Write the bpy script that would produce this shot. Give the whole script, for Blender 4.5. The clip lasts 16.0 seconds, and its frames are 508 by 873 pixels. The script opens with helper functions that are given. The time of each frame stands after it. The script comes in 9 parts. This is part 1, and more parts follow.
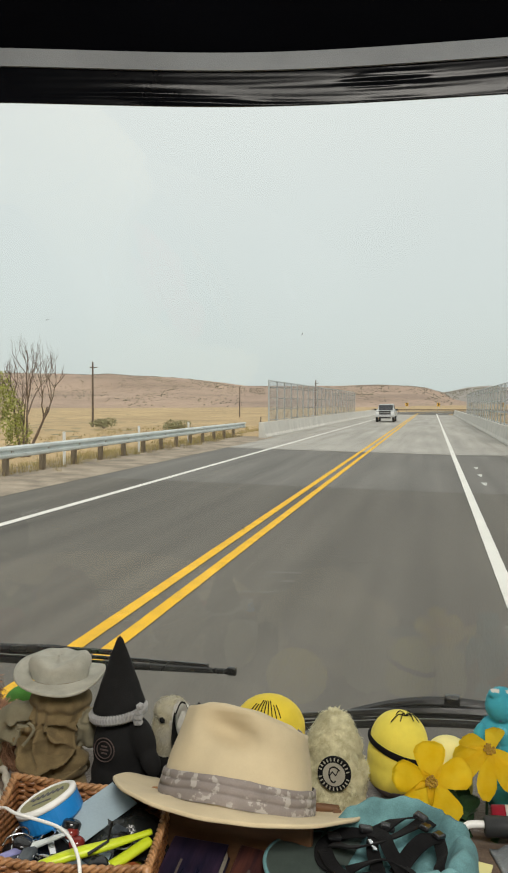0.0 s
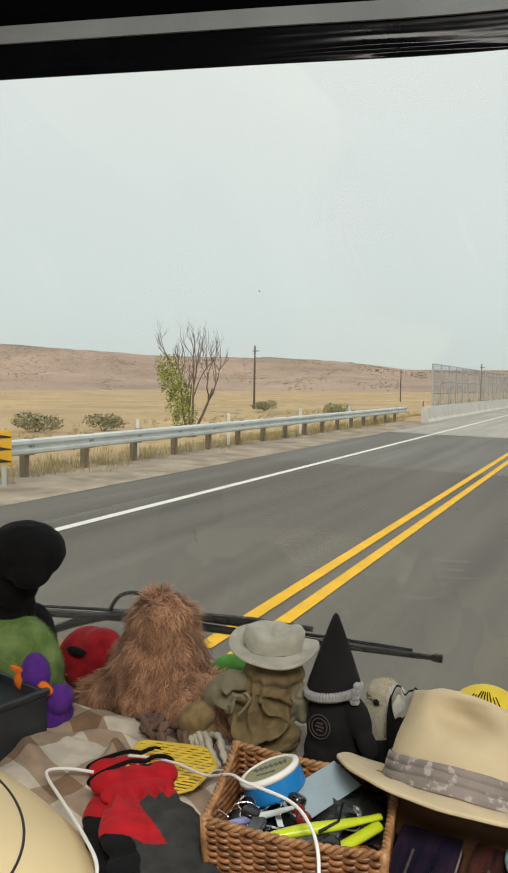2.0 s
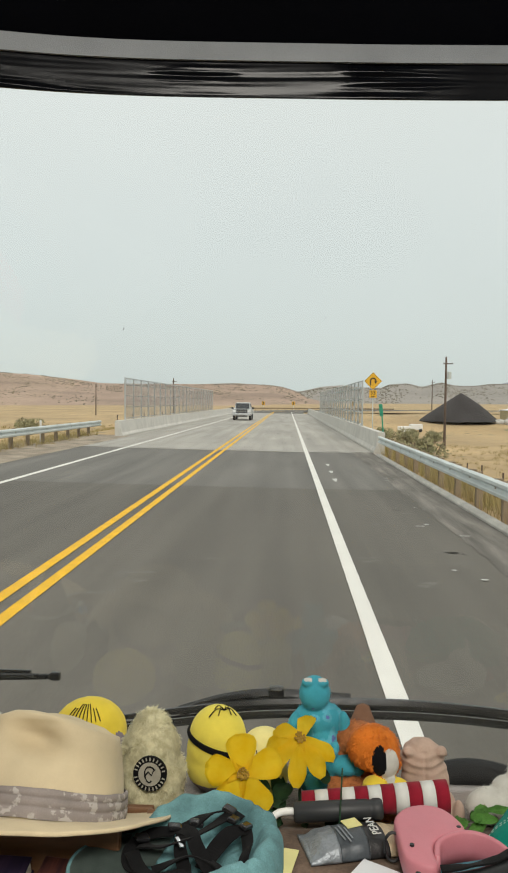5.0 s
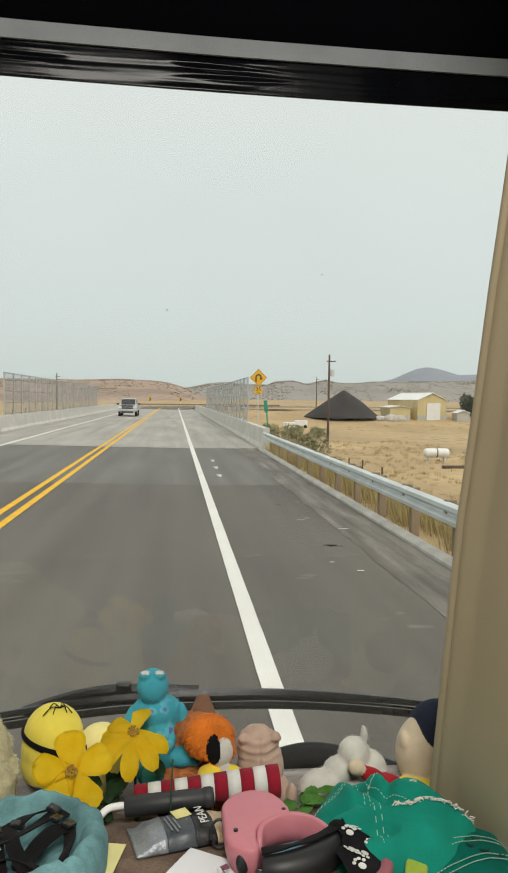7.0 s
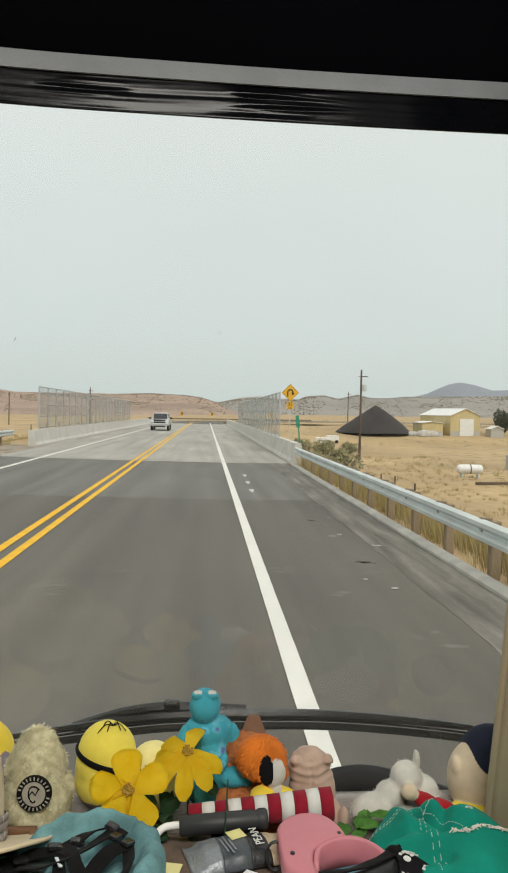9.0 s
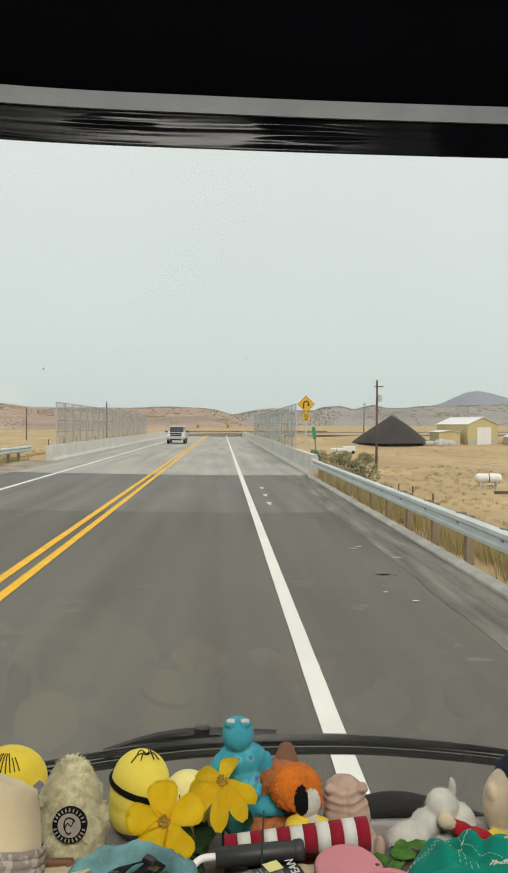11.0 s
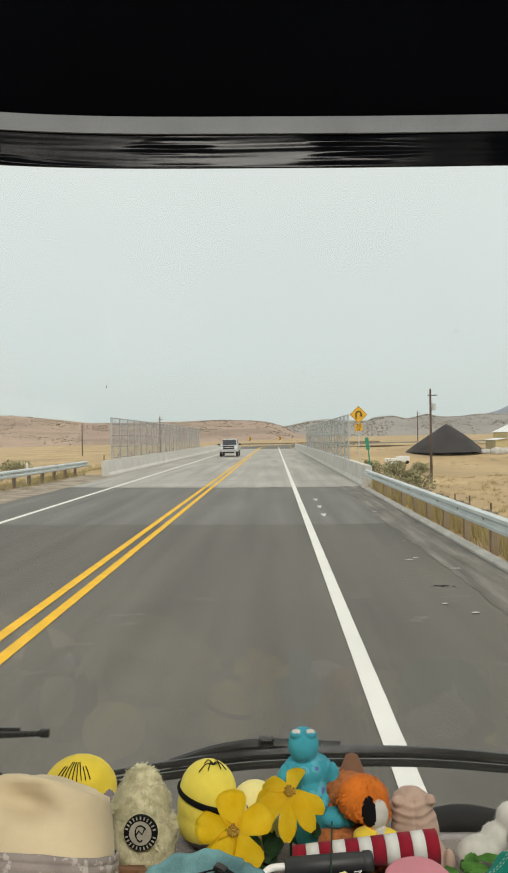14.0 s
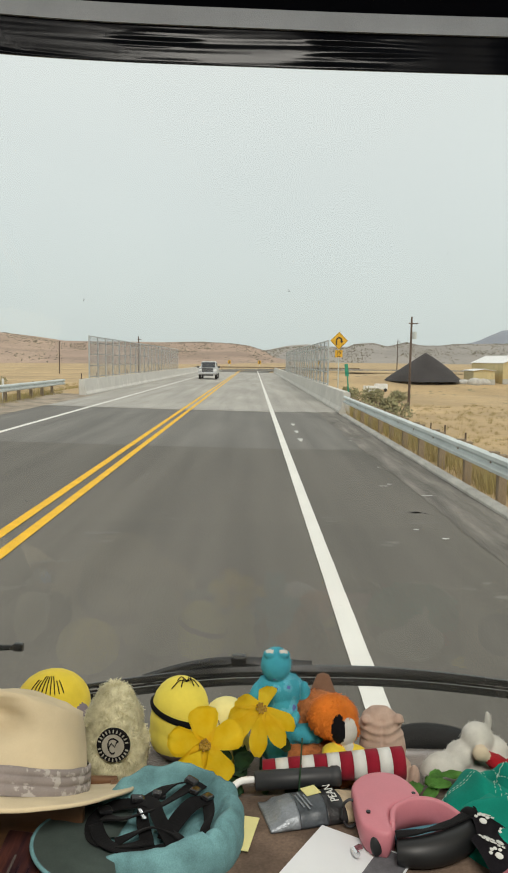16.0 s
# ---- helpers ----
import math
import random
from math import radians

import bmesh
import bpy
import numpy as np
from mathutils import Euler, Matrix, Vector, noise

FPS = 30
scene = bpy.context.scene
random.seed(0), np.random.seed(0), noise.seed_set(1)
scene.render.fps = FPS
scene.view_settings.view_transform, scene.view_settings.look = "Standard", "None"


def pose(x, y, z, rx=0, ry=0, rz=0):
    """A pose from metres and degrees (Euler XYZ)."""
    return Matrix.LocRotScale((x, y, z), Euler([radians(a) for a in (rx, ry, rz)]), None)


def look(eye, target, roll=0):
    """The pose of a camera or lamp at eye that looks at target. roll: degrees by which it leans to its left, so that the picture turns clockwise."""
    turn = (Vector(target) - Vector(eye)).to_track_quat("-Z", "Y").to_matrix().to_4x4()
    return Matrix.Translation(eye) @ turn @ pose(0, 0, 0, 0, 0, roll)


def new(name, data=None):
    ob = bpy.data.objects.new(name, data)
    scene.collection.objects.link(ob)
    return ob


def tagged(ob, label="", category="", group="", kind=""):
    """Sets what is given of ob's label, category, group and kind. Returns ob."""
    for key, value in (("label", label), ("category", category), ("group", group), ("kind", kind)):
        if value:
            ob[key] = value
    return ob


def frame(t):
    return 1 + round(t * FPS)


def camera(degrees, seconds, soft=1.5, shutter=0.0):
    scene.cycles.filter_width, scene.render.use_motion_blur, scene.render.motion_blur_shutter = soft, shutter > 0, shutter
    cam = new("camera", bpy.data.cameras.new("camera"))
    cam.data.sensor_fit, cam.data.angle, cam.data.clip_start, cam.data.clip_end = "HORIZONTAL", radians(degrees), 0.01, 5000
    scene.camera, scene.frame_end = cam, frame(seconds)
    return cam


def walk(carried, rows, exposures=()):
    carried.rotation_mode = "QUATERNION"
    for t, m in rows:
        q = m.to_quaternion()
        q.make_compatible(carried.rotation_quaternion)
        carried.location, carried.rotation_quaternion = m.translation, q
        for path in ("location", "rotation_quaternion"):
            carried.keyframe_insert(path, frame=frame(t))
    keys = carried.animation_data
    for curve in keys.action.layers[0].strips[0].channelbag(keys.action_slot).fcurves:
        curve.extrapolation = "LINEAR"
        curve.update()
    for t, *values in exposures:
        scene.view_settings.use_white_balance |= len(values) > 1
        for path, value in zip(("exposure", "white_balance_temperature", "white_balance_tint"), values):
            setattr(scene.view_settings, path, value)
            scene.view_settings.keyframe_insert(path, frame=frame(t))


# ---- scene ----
cam = camera(36.7, 16.0, soft=1.9)

PATH = [
    (0, (-0.104, 0.025, 2.099), (-0.556, 1.971, 2.011), 0.1),
    (0.5, (-0.137, 0.041, 2.073), (-0.678, 1.965, 1.982), 1.0),
    (1, (-0.161, 0.034, 2.097), (-0.834, 1.913, 1.974), 0.9),
    (1.5, (-0.18, 0.027, 2.093), (-0.957, 1.865, 1.972), 0.9),
    (2, (-0.208, 0.034, 2.079), (-1.048, 1.844, 1.946), 0.6),
    (2.5, (-0.172, 0.04, 2.091), (-0.971, 1.867, 1.938), 0.3),
    (3, (-0.134, 0.036, 2.102), (-0.787, 1.923, 1.984), 0.4),
    (3.5, (-0.116, 0.044, 2.096), (-0.62, 1.976, 1.983), 0.4),
    (4, (-0.092, 0.05, 2.086), (-0.445, 2.016, 1.985), 0.6),
    (4.5, (-0.074, 0.04, 2.095), (-0.291, 2.026, 2.003), 0.3),
    (5, (-0.043, 0.043, 2.096), (-0.13, 2.039, 2.005), 0.4),
    (5.2, (-0.038, 0.04, 2.083), (-0.066, 2.038, 2.009), 0.4),
    (7.3, (0.038, 0.045, 2.09), (0.258, 2.03, 1.991), 1.0),
    (7.5, (0.03, 0.047, 2.083), (0.253, 2.032, 1.988), 1.3),
    (8, (0.019, 0.025, 2.096), (0.21, 2.015, 2.028), 1.2),
    (8.5, (0.007, 0.04, 2.092), (0.167, 2.033, 2.027), 1.2),
    (9, (-0.001, 0.034, 2.101), (0.124, 2.029, 2.04), 0.9),
    (11.3, (-0.027, 0.032, 2.125), (0.047, 2.031, 2.109), -0.1),
    (11.5, (-0.031, 0.031, 2.125), (0.032, 2.03, 2.117), -0.1),
    (12, (-0.033, 0.027, 2.132), (0.017, 2.027, 2.124), -0.1),
    (12.5, (-0.038, 0.032, 2.125), (0.002, 2.031, 2.108), 0.3),
    (13, (-0.038, 0.05, 2.116), (-0.007, 2.048, 2.058), 0.5),
    (13.5, (-0.042, 0.053, 2.115), (-0.047, 2.053, 2.067), 0.2),
    (14, (-0.033, 0.017, 2.126), (-0.086, 2.016, 2.128), -1.1),
    (14.5, (-0.041, 0.028, 2.128), (-0.106, 2.026, 2.052), -0.5),
    (15, (-0.035, 0.038, 2.117), (-0.07, 2.034, 2.007), -0.1),
    (15.5, (-0.035, 0.038, 2.118), (-0.049, 2.032, 1.962), 0.3),
    (16, (-0.038, 0.047, 2.121), (-0.035, 2.037, 1.924), 0.7),
]
walk(cam, [(t, look(eye, target, roll)) for t, eye, target, roll in PATH])

# ---------------------------------------------------------------- light
world = bpy.data.worlds.new("overcast_sky")
scene.world = world
world.use_nodes = True
wn, wl = world.node_tree.nodes, world.node_tree.links
wn.clear()
w_out = wn.new("ShaderNodeOutputWorld")
w_bg = wn.new("ShaderNodeBackground")
w_sky = wn.new("ShaderNodeTexSky")
w_sky.sky_type, w_sky.sun_disc = "NISHITA", False
w_sky.sun_elevation, w_sky.sun_rotation = radians(52), radians(150)
w_sky.air_density, w_sky.dust_density, w_sky.ozone_density = 1.0, 4.0, 1.0
w_co = wn.new("ShaderNodeTexCoord")
w_sep = wn.new("ShaderNodeSeparateXYZ")
w_ramp = wn.new("ShaderNodeValToRGB")
w_noise = wn.new("ShaderNodeTexNoise")
w_noise.inputs["Scale"].default_value = 2.2
w_noise.inputs["Detail"].default_value = 3
w_cloud = wn.new("ShaderNodeMix")
w_cloud.data_type, w_cloud.blend_type = "RGBA", "MULTIPLY"
w_cloud.inputs["Factor"].default_value = 0.10
w_scale = wn.new("ShaderNodeMix")
w_scale.data_type, w_scale.blend_type = "RGBA", "MULTIPLY"
w_scale.inputs["Factor"].default_value = 1.0
w_scale.inputs["B"].default_value = (0.1, 0.1, 0.1, 1)
w_mix = wn.new("ShaderNodeMix")
w_mix.data_type = "RGBA"
w_mix.inputs["Factor"].default_value = 0.86
for pos, col in ((0.0, (0.722, 0.81, 0.780, 1)), (0.12, (0.80, 0.865, 0.825, 1)), (0.42, (0.94, 0.97, 0.925, 1)), (1.0, (1.15, 1.15, 1.06, 1))):
    e = w_ramp.color_ramp.elements[0] if pos == 0 else w_ramp.color_ramp.elements[1] if pos == 1 else w_ramp.color_ramp.elements.new(pos)
    e.position, e.color = pos, col
wl.new(w_co.outputs["Generated"], w_sep.inputs[0])
wl.new(w_sep.outputs["Z"], w_ramp.inputs["Fac"])
wl.new(w_co.outputs["Generated"], w_noise.inputs["Vector"])
wl.new(w_ramp.outputs["Color"], w_cloud.inputs["A"])
wl.new(w_noise.outputs["Fac"], w_cloud.inputs["B"])
wl.new(w_sky.outputs["Color"], w_scale.inputs["A"])
wl.new(w_scale.outputs["Result"], w_mix.inputs["A"])
wl.new(w_cloud.outputs["Result"], w_mix.inputs["B"])
wl.new(w_mix.outputs["Result"], w_bg.inputs["Color"])
w_bg.inputs["Strength"].default_value = 1.03
wl.new(w_bg.outputs[0], w_out.inputs["Surface"])

sun = new("sun", bpy.data.lights.new("sun", "SUN"))
sun.data.energy, sun.data.angle, sun.data.color = 1.3, radians(14), (1.0, 0.95, 0.86)
sun.matrix_world = look((0, 0, 50), (-18, 32, 0))


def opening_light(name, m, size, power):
    """An area lamp of soft fill for the cab, added where no source is seen."""
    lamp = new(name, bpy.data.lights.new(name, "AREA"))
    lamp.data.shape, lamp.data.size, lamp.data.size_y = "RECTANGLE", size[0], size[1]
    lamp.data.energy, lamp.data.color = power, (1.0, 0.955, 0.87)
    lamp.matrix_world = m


# Invented overhead fill; the hatch it stands in is added too.
opening_light("cab_fill_lamp", pose(0.12, -0.35, 2.95, 22, 0, 0), (0.62, 0.62), 33)

# ---------------------------------------------------------------- materials


def material(name, colour, rough=0.6, metal=0.0, vary=0.15, size=0.1, fine=0.01, bump=0.2, second=None, sheen=0.0, spec=0.5, coords="Object", stretch=(1, 1, 1), depth=0.01, islands=0.0):
    """A surface with variation at two scales: patches of the given size and a finer grain, both in metres."""
    m = bpy.data.materials.new(name)
    m.use_nodes = True
    n, l = m.node_tree.nodes, m.node_tree.links
    b = n["Principled BSDF"]
    co = n.new("ShaderNodeTexCoord")
    mp = n.new("ShaderNodeMapping")
    mp.inputs["Scale"].default_value = stretch
    l.new(co.outputs[coords], mp.inputs["Vector"])
    big, small = n.new("ShaderNodeTexNoise"), n.new("ShaderNodeTexNoise")
    big.inputs["Scale"].default_value, small.inputs["Scale"].default_value = 1 / size, 1 / fine
    big.inputs["Detail"].default_value, small.inputs["Detail"].default_value = 4, 3
    for k in (big, small):
        l.new(mp.outputs[0], k.inputs["Vector"])
    ramp = n.new("ShaderNodeValToRGB")
    dark = tuple(c * (1 - vary) for c in colour)
    light = second or tuple(min(1, c * (1 + vary)) for c in colour)
    ramp.color_ramp.elements[0].position, ramp.color_ramp.elements[1].position = 0.32, 0.68
    ramp.color_ramp.elements[0].color, ramp.color_ramp.elements[1].color = (*dark, 1), (*light, 1)
    l.new(big.outputs["Fac"], ramp.inputs["Fac"])
    grain = n.new("ShaderNodeMix")
    grain.data_type, grain.blend_type = "RGBA", "OVERLAY"
    grain.inputs["Factor"].default_value = min(0.6, vary * 1.6)
    l.new(ramp.outputs["Color"], grain.inputs["A"])
    l.new(small.outputs["Color"], grain.inputs["B"])
    bw = n.new("ShaderNodeRGBToBW")
    l.new(small.outputs["Color"], bw.inputs[0])
    l.new(bw.outputs[0], grain.inputs["B"])
    out = grain.outputs["Result"]
    if islands:
        info, hsv, ma = n.new("ShaderNodeNewGeometry"), n.new("ShaderNodeHueSaturation"), n.new("ShaderNodeMapRange")
        ma.inputs["To Min"].default_value, ma.inputs["To Max"].default_value = 1 - islands, 1 + islands
        l.new(info.outputs["Random Per Island"], ma.inputs["Value"])
        l.new(ma.outputs[0], hsv.inputs["Value"])
        l.new(out, hsv.inputs["Color"])
        out = hsv.outputs["Color"]
    l.new(out, b.inputs["Base Color"])
    b.inputs["Metallic"].default_value, b.inputs["Specular IOR Level"].default_value = metal, spec
    rr = n.new("ShaderNodeMapRange")
    rr.inputs["To Min"].default_value, rr.inputs["To Max"].default_value = max(0.03, rough - 0.1), min(1, rough + 0.1)
    l.new(big.outputs["Fac"], rr.inputs["Value"])
    l.new(rr.outputs[0], b.inputs["Roughness"])
    if sheen:
        b.inputs["Sheen Weight"].default_value, b.inputs["Sheen Roughness"].default_value = sheen, 0.5
    if bump:
        bp = n.new("ShaderNodeBump")
        bp.inputs["Strength"].default_value, bp.inputs["Distance"].default_value = bump, depth
        l.new(small.outputs["Fac"], bp.inputs["Height"])
        l.new(bp.outputs[0], b.inputs["Normal"])
    return m


def spotted(name, base, spots, scale, amount, rough=0.95, vary=0.2, patch=200.0):
    """Open land with scattered darker shrubs."""
    m = material(name, base, rough, 0, vary, patch, patch / 25, 0.0)
    n, l = m.node_tree.nodes, m.node_tree.links
    b = n["Principled BSDF"]
    src = b.inputs["Base Color"].links[0].from_socket
    vor = n.new("ShaderNodeTexVoronoi")
    vor.inputs["Scale"].default_value = scale
    dens = n.new("ShaderNodeTexNoise")
    dens.inputs["Scale"].default_value, dens.inputs["Detail"].default_value = scale / 14, 3
    co = n["Texture Coordinate"].outputs["Object"]
    l.new(co, vor.inputs["Vector"])
    l.new(co, dens.inputs["Vector"])
    rad = n.new("ShaderNodeMapRange")
    rad.inputs["From Min"].default_value, rad.inputs["From Max"].default_value = 0.36, 0.60
    rad.inputs["To Min"].default_value, rad.inputs["To Max"].default_value = 0.0, amount
    l.new(dens.outputs["Fac"], rad.inputs["Value"])
    lt = n.new("ShaderNodeMath")
    lt.operation = "LESS_THAN"
    l.new(vor.outputs["Distance"], lt.inputs[0])
    l.new(rad.outputs[0], lt.inputs[1])
    mx = n.new("ShaderNodeMix")
    mx.data_type = "RGBA"
    mx.inputs["B"].default_value = (*spots, 1)
    l.new(lt.outputs[0], mx.inputs["Factor"])
    l.new(src, mx.inputs["A"])
    l.new(mx.outputs["Result"], b.inputs["Base Color"])
    return m


def glass_material(name, gloss=0.022, mirror=0.055, dust_veil=0.03):
    """A thin pane: clear, with a Fresnel gloss and an uneven film of smears and painted glare."""
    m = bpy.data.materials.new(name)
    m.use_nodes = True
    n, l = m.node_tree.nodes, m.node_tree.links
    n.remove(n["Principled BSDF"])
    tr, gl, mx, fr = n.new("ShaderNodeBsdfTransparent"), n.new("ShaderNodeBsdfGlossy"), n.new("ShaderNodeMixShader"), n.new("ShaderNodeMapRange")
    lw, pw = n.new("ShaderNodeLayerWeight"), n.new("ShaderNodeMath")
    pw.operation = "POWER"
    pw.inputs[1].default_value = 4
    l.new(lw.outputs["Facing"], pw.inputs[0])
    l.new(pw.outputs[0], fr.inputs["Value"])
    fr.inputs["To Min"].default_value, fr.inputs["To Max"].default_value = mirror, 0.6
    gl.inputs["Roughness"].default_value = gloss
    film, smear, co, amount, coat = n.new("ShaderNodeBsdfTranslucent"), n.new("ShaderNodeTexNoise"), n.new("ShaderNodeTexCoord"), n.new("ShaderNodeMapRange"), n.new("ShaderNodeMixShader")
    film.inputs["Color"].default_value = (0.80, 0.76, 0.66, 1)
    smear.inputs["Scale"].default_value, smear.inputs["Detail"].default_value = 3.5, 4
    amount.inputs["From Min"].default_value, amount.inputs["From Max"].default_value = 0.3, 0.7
    amount.inputs["To Min"].default_value, amount.inputs["To Max"].default_value = 0.6 * dust_veil, 1.4 * dust_veil
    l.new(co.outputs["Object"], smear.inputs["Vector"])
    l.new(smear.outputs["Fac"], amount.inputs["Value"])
    # Film grows denser low down, standing in for the dash's reflected veil.
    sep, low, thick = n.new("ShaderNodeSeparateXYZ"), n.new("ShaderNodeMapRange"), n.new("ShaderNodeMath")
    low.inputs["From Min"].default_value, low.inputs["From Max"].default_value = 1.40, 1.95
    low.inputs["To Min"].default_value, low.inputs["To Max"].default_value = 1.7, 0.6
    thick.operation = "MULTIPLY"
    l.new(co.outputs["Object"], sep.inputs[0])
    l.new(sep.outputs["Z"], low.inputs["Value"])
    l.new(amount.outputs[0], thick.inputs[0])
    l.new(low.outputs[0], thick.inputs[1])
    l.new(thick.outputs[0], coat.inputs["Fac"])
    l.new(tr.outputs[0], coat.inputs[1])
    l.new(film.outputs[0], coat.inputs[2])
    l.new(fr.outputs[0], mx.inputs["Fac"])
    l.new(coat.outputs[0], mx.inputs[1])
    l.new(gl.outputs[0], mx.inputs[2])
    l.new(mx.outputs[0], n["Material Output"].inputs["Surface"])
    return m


def mesh_material(name, colour, cover):
    """Fine woven wire: partly open."""
    m = material(name, colour, 0.5, 0.3, 0.1, 0.8, 0.05, 0.0)
    n, l = m.node_tree.nodes, m.node_tree.links
    tr, mx = n.new("ShaderNodeBsdfTransparent"), n.new("ShaderNodeMixShader")
    mx.inputs["Fac"].default_value = cover
    l.new(tr.outputs[0], mx.inputs[1])
    l.new(n["Principled BSDF"].outputs[0], mx.inputs[2])
    l.new(mx.outputs[0], n["Material Output"].inputs["Surface"])
    return m


M_ASPHALT = material("asphalt", (0.107, 0.099, 0.084), 0.85, 0, 0.16, 2.5, 0.02, 0.35, stretch=(1, 0.18, 1))


def streaks(m, across, along_, amount):
    """Wear that runs with the traffic: faint lighter and darker tracks."""
    n, l = m.node_tree.nodes, m.node_tree.links
    b = n["Principled BSDF"]
    src = b.inputs["Base Color"].links[0].from_socket
    mp, no_, rm, hs = n.new("ShaderNodeMapping"), n.new("ShaderNodeTexNoise"), n.new("ShaderNodeMapRange"), n.new("ShaderNodeHueSaturation")
    mp.inputs["Scale"].default_value = (1 / across, 1 / along_, 1)
    no_.inputs["Scale"].default_value, no_.inputs["Detail"].default_value = 1.0, 5
    rm.inputs["From Min"].default_value, rm.inputs["From Max"].default_value = 0.3, 0.7
    rm.inputs["To Min"].default_value, rm.inputs["To Max"].default_value = 1 - amount, 1 + amount
    l.new(n["Texture Coordinate"].outputs["Object"], mp.inputs["Vector"])
    l.new(mp.outputs[0], no_.inputs["Vector"])
    l.new(no_.outputs["Fac"], rm.inputs["Value"])
    l.new(rm.outputs[0], hs.inputs["Value"])
    l.new(src, hs.inputs["Color"])
    l.new(hs.outputs["Color"], b.inputs["Base Color"])


streaks(M_ASPHALT, 0.55, 14.0, 0.22)
M_ASPHALT_PALE = material("asphalt_worn", (0.140, 0.134, 0.120), 0.85, 0, 0.14, 1.5, 0.02, 0.3, stretch=(1, 0.25, 1))
streaks(M_ASPHALT_PALE, 0.55, 14.0, 0.22)
M_CRUMBLE = material("asphalt_crumbled", (0.14, 0.13, 0.113), 0.95, 0, 0.30, 0.40, 0.025, 0.9, second=(0.205, 0.19, 0.168), depth=0.02, stretch=(1.0, 0.16, 1))
streaks(M_CRUMBLE, 0.16, 3.0, 0.35)
M_CONCRETE = material("concrete_deck", (0.34, 0.325, 0.29), 0.8, 0, 0.14, 2.8, 0.03, 0.2, stretch=(1, 0.3, 1))
streaks(M_CONCRETE, 0.5, 12.0, 0.16)
M_PARAPET = material("concrete_parapet", (0.57, 0.55, 0.505), 0.85, 0, 0.12, 0.9, 0.03, 0.2)
M_KERB = material("concrete_kerb", (0.47, 0.45, 0.41), 0.9, 0, 0.2, 0.5, 0.02, 0.4)
M_GRAVEL = material("gravel", (0.30, 0.25, 0.19), 0.95, 0, 0.35, 0.7, 0.03, 0.8, depth=0.02)
M_WHITE_LINE = material("road_paint_white", (0.72, 0.71, 0.66), 0.75, 0, 0.06, 0.5, 0.012, 0.0)
M_YELLOW_LINE = material("road_paint_yellow", (0.76, 0.43, 0.006), 0.75, 0, 0.12, 0.3, 0.02, 0.05, depth=0.003)
M_GALV = material("galvanised_steel", (0.60, 0.645, 0.635), 0.5, 0.3, 0.10, 0.6, 0.02, 0.05)
M_POST = material("timber_post", (0.25, 0.19, 0.125), 0.9, 0, 0.3, 0.2, 0.01, 0.5, stretch=(1, 1, 0.2))
M_FIELD = spotted("dry_grassland", (0.42, 0.300, 0.155), (0.19, 0.17, 0.09), 0.45, 0.33, vary=0.22, patch=16.0)
M_SCRUB = material("hill_scrub_leaf", (0.15, 0.135, 0.092), 0.95, 0, 0.25, 40.0, 5.0, 0, islands=0.3)
M_HILL = spotted("hill_soil", (0.335, 0.24, 0.18), (0.20, 0.155, 0.11), 0.13, 0.30, vary=0.22, patch=90.0)
# Distance haze is put into these base colours: greyed hills, bluer peak.
M_FARHILL = spotted("far_hill_rock_hazed", (0.275, 0.252, 0.225), (0.20, 0.20, 0.19), 0.03, 0.22, vary=0.12, patch=300.0)
M_PEAK = material("far_peak_rock_hazed", (0.255, 0.275, 0.315), 0.95, 0, 0.1, 300, 30, 0)
M_GRASS = material("dry_grass", (0.46, 0.35, 0.17), 0.9, 0, 0.2, 0.6, 0.05, 0, second=(0.36, 0.30, 0.10), islands=0.3)
M_SHRUB = material("sage_leaf", (0.25, 0.235, 0.12), 0.9, 0, 0.3, 0.5, 0.05, 0, islands=0.3)
M_WILLOW = material("willow_leaf", (0.27, 0.29, 0.055), 0.85, 0, 0.3, 0.5, 0.05, 0, islands=0.35)
M_BARK = material("bark", (0.16, 0.115, 0.085), 0.95, 0, 0.3, 0.1, 0.02, 0.4)
M_GRIT = material("dark_cinder_heap", (0.038, 0.034, 0.034), 0.95, 0, 0.25, 1.5, 0.1, 0.6, depth=0.1)
M_SHED = material("yellow_sheet_metal", (0.56, 0.46, 0.24), 0.6, 0, 0.08, 2.0, 0.1, 0.2, stretch=(3, 3, 0.3))
M_SHEDLOW = material("grey_sheet_metal", (0.45, 0.44, 0.40), 0.6, 0, 0.08, 2.0, 0.1, 0.2)
M_WHITE = material("white_paint", (0.76, 0.76, 0.74), 0.5, 0, 0.06, 0.5, 0.02, 0.05)
M_SIGN = material("sign_yellow", (0.80, 0.44, 0.02), 0.45, 0, 0.04, 0.3, 0.01, 0)
M_BLACK = material("black_paint", (0.012, 0.012, 0.012), 0.5, 0, 0.1, 0.2, 0.01, 0.05)
M_POLE = material("utility_pole_wood", (0.115, 0.08, 0.06), 0.95, 0, 0.3, 0.4, 0.02, 0.4, stretch=(1, 1, 0.15))
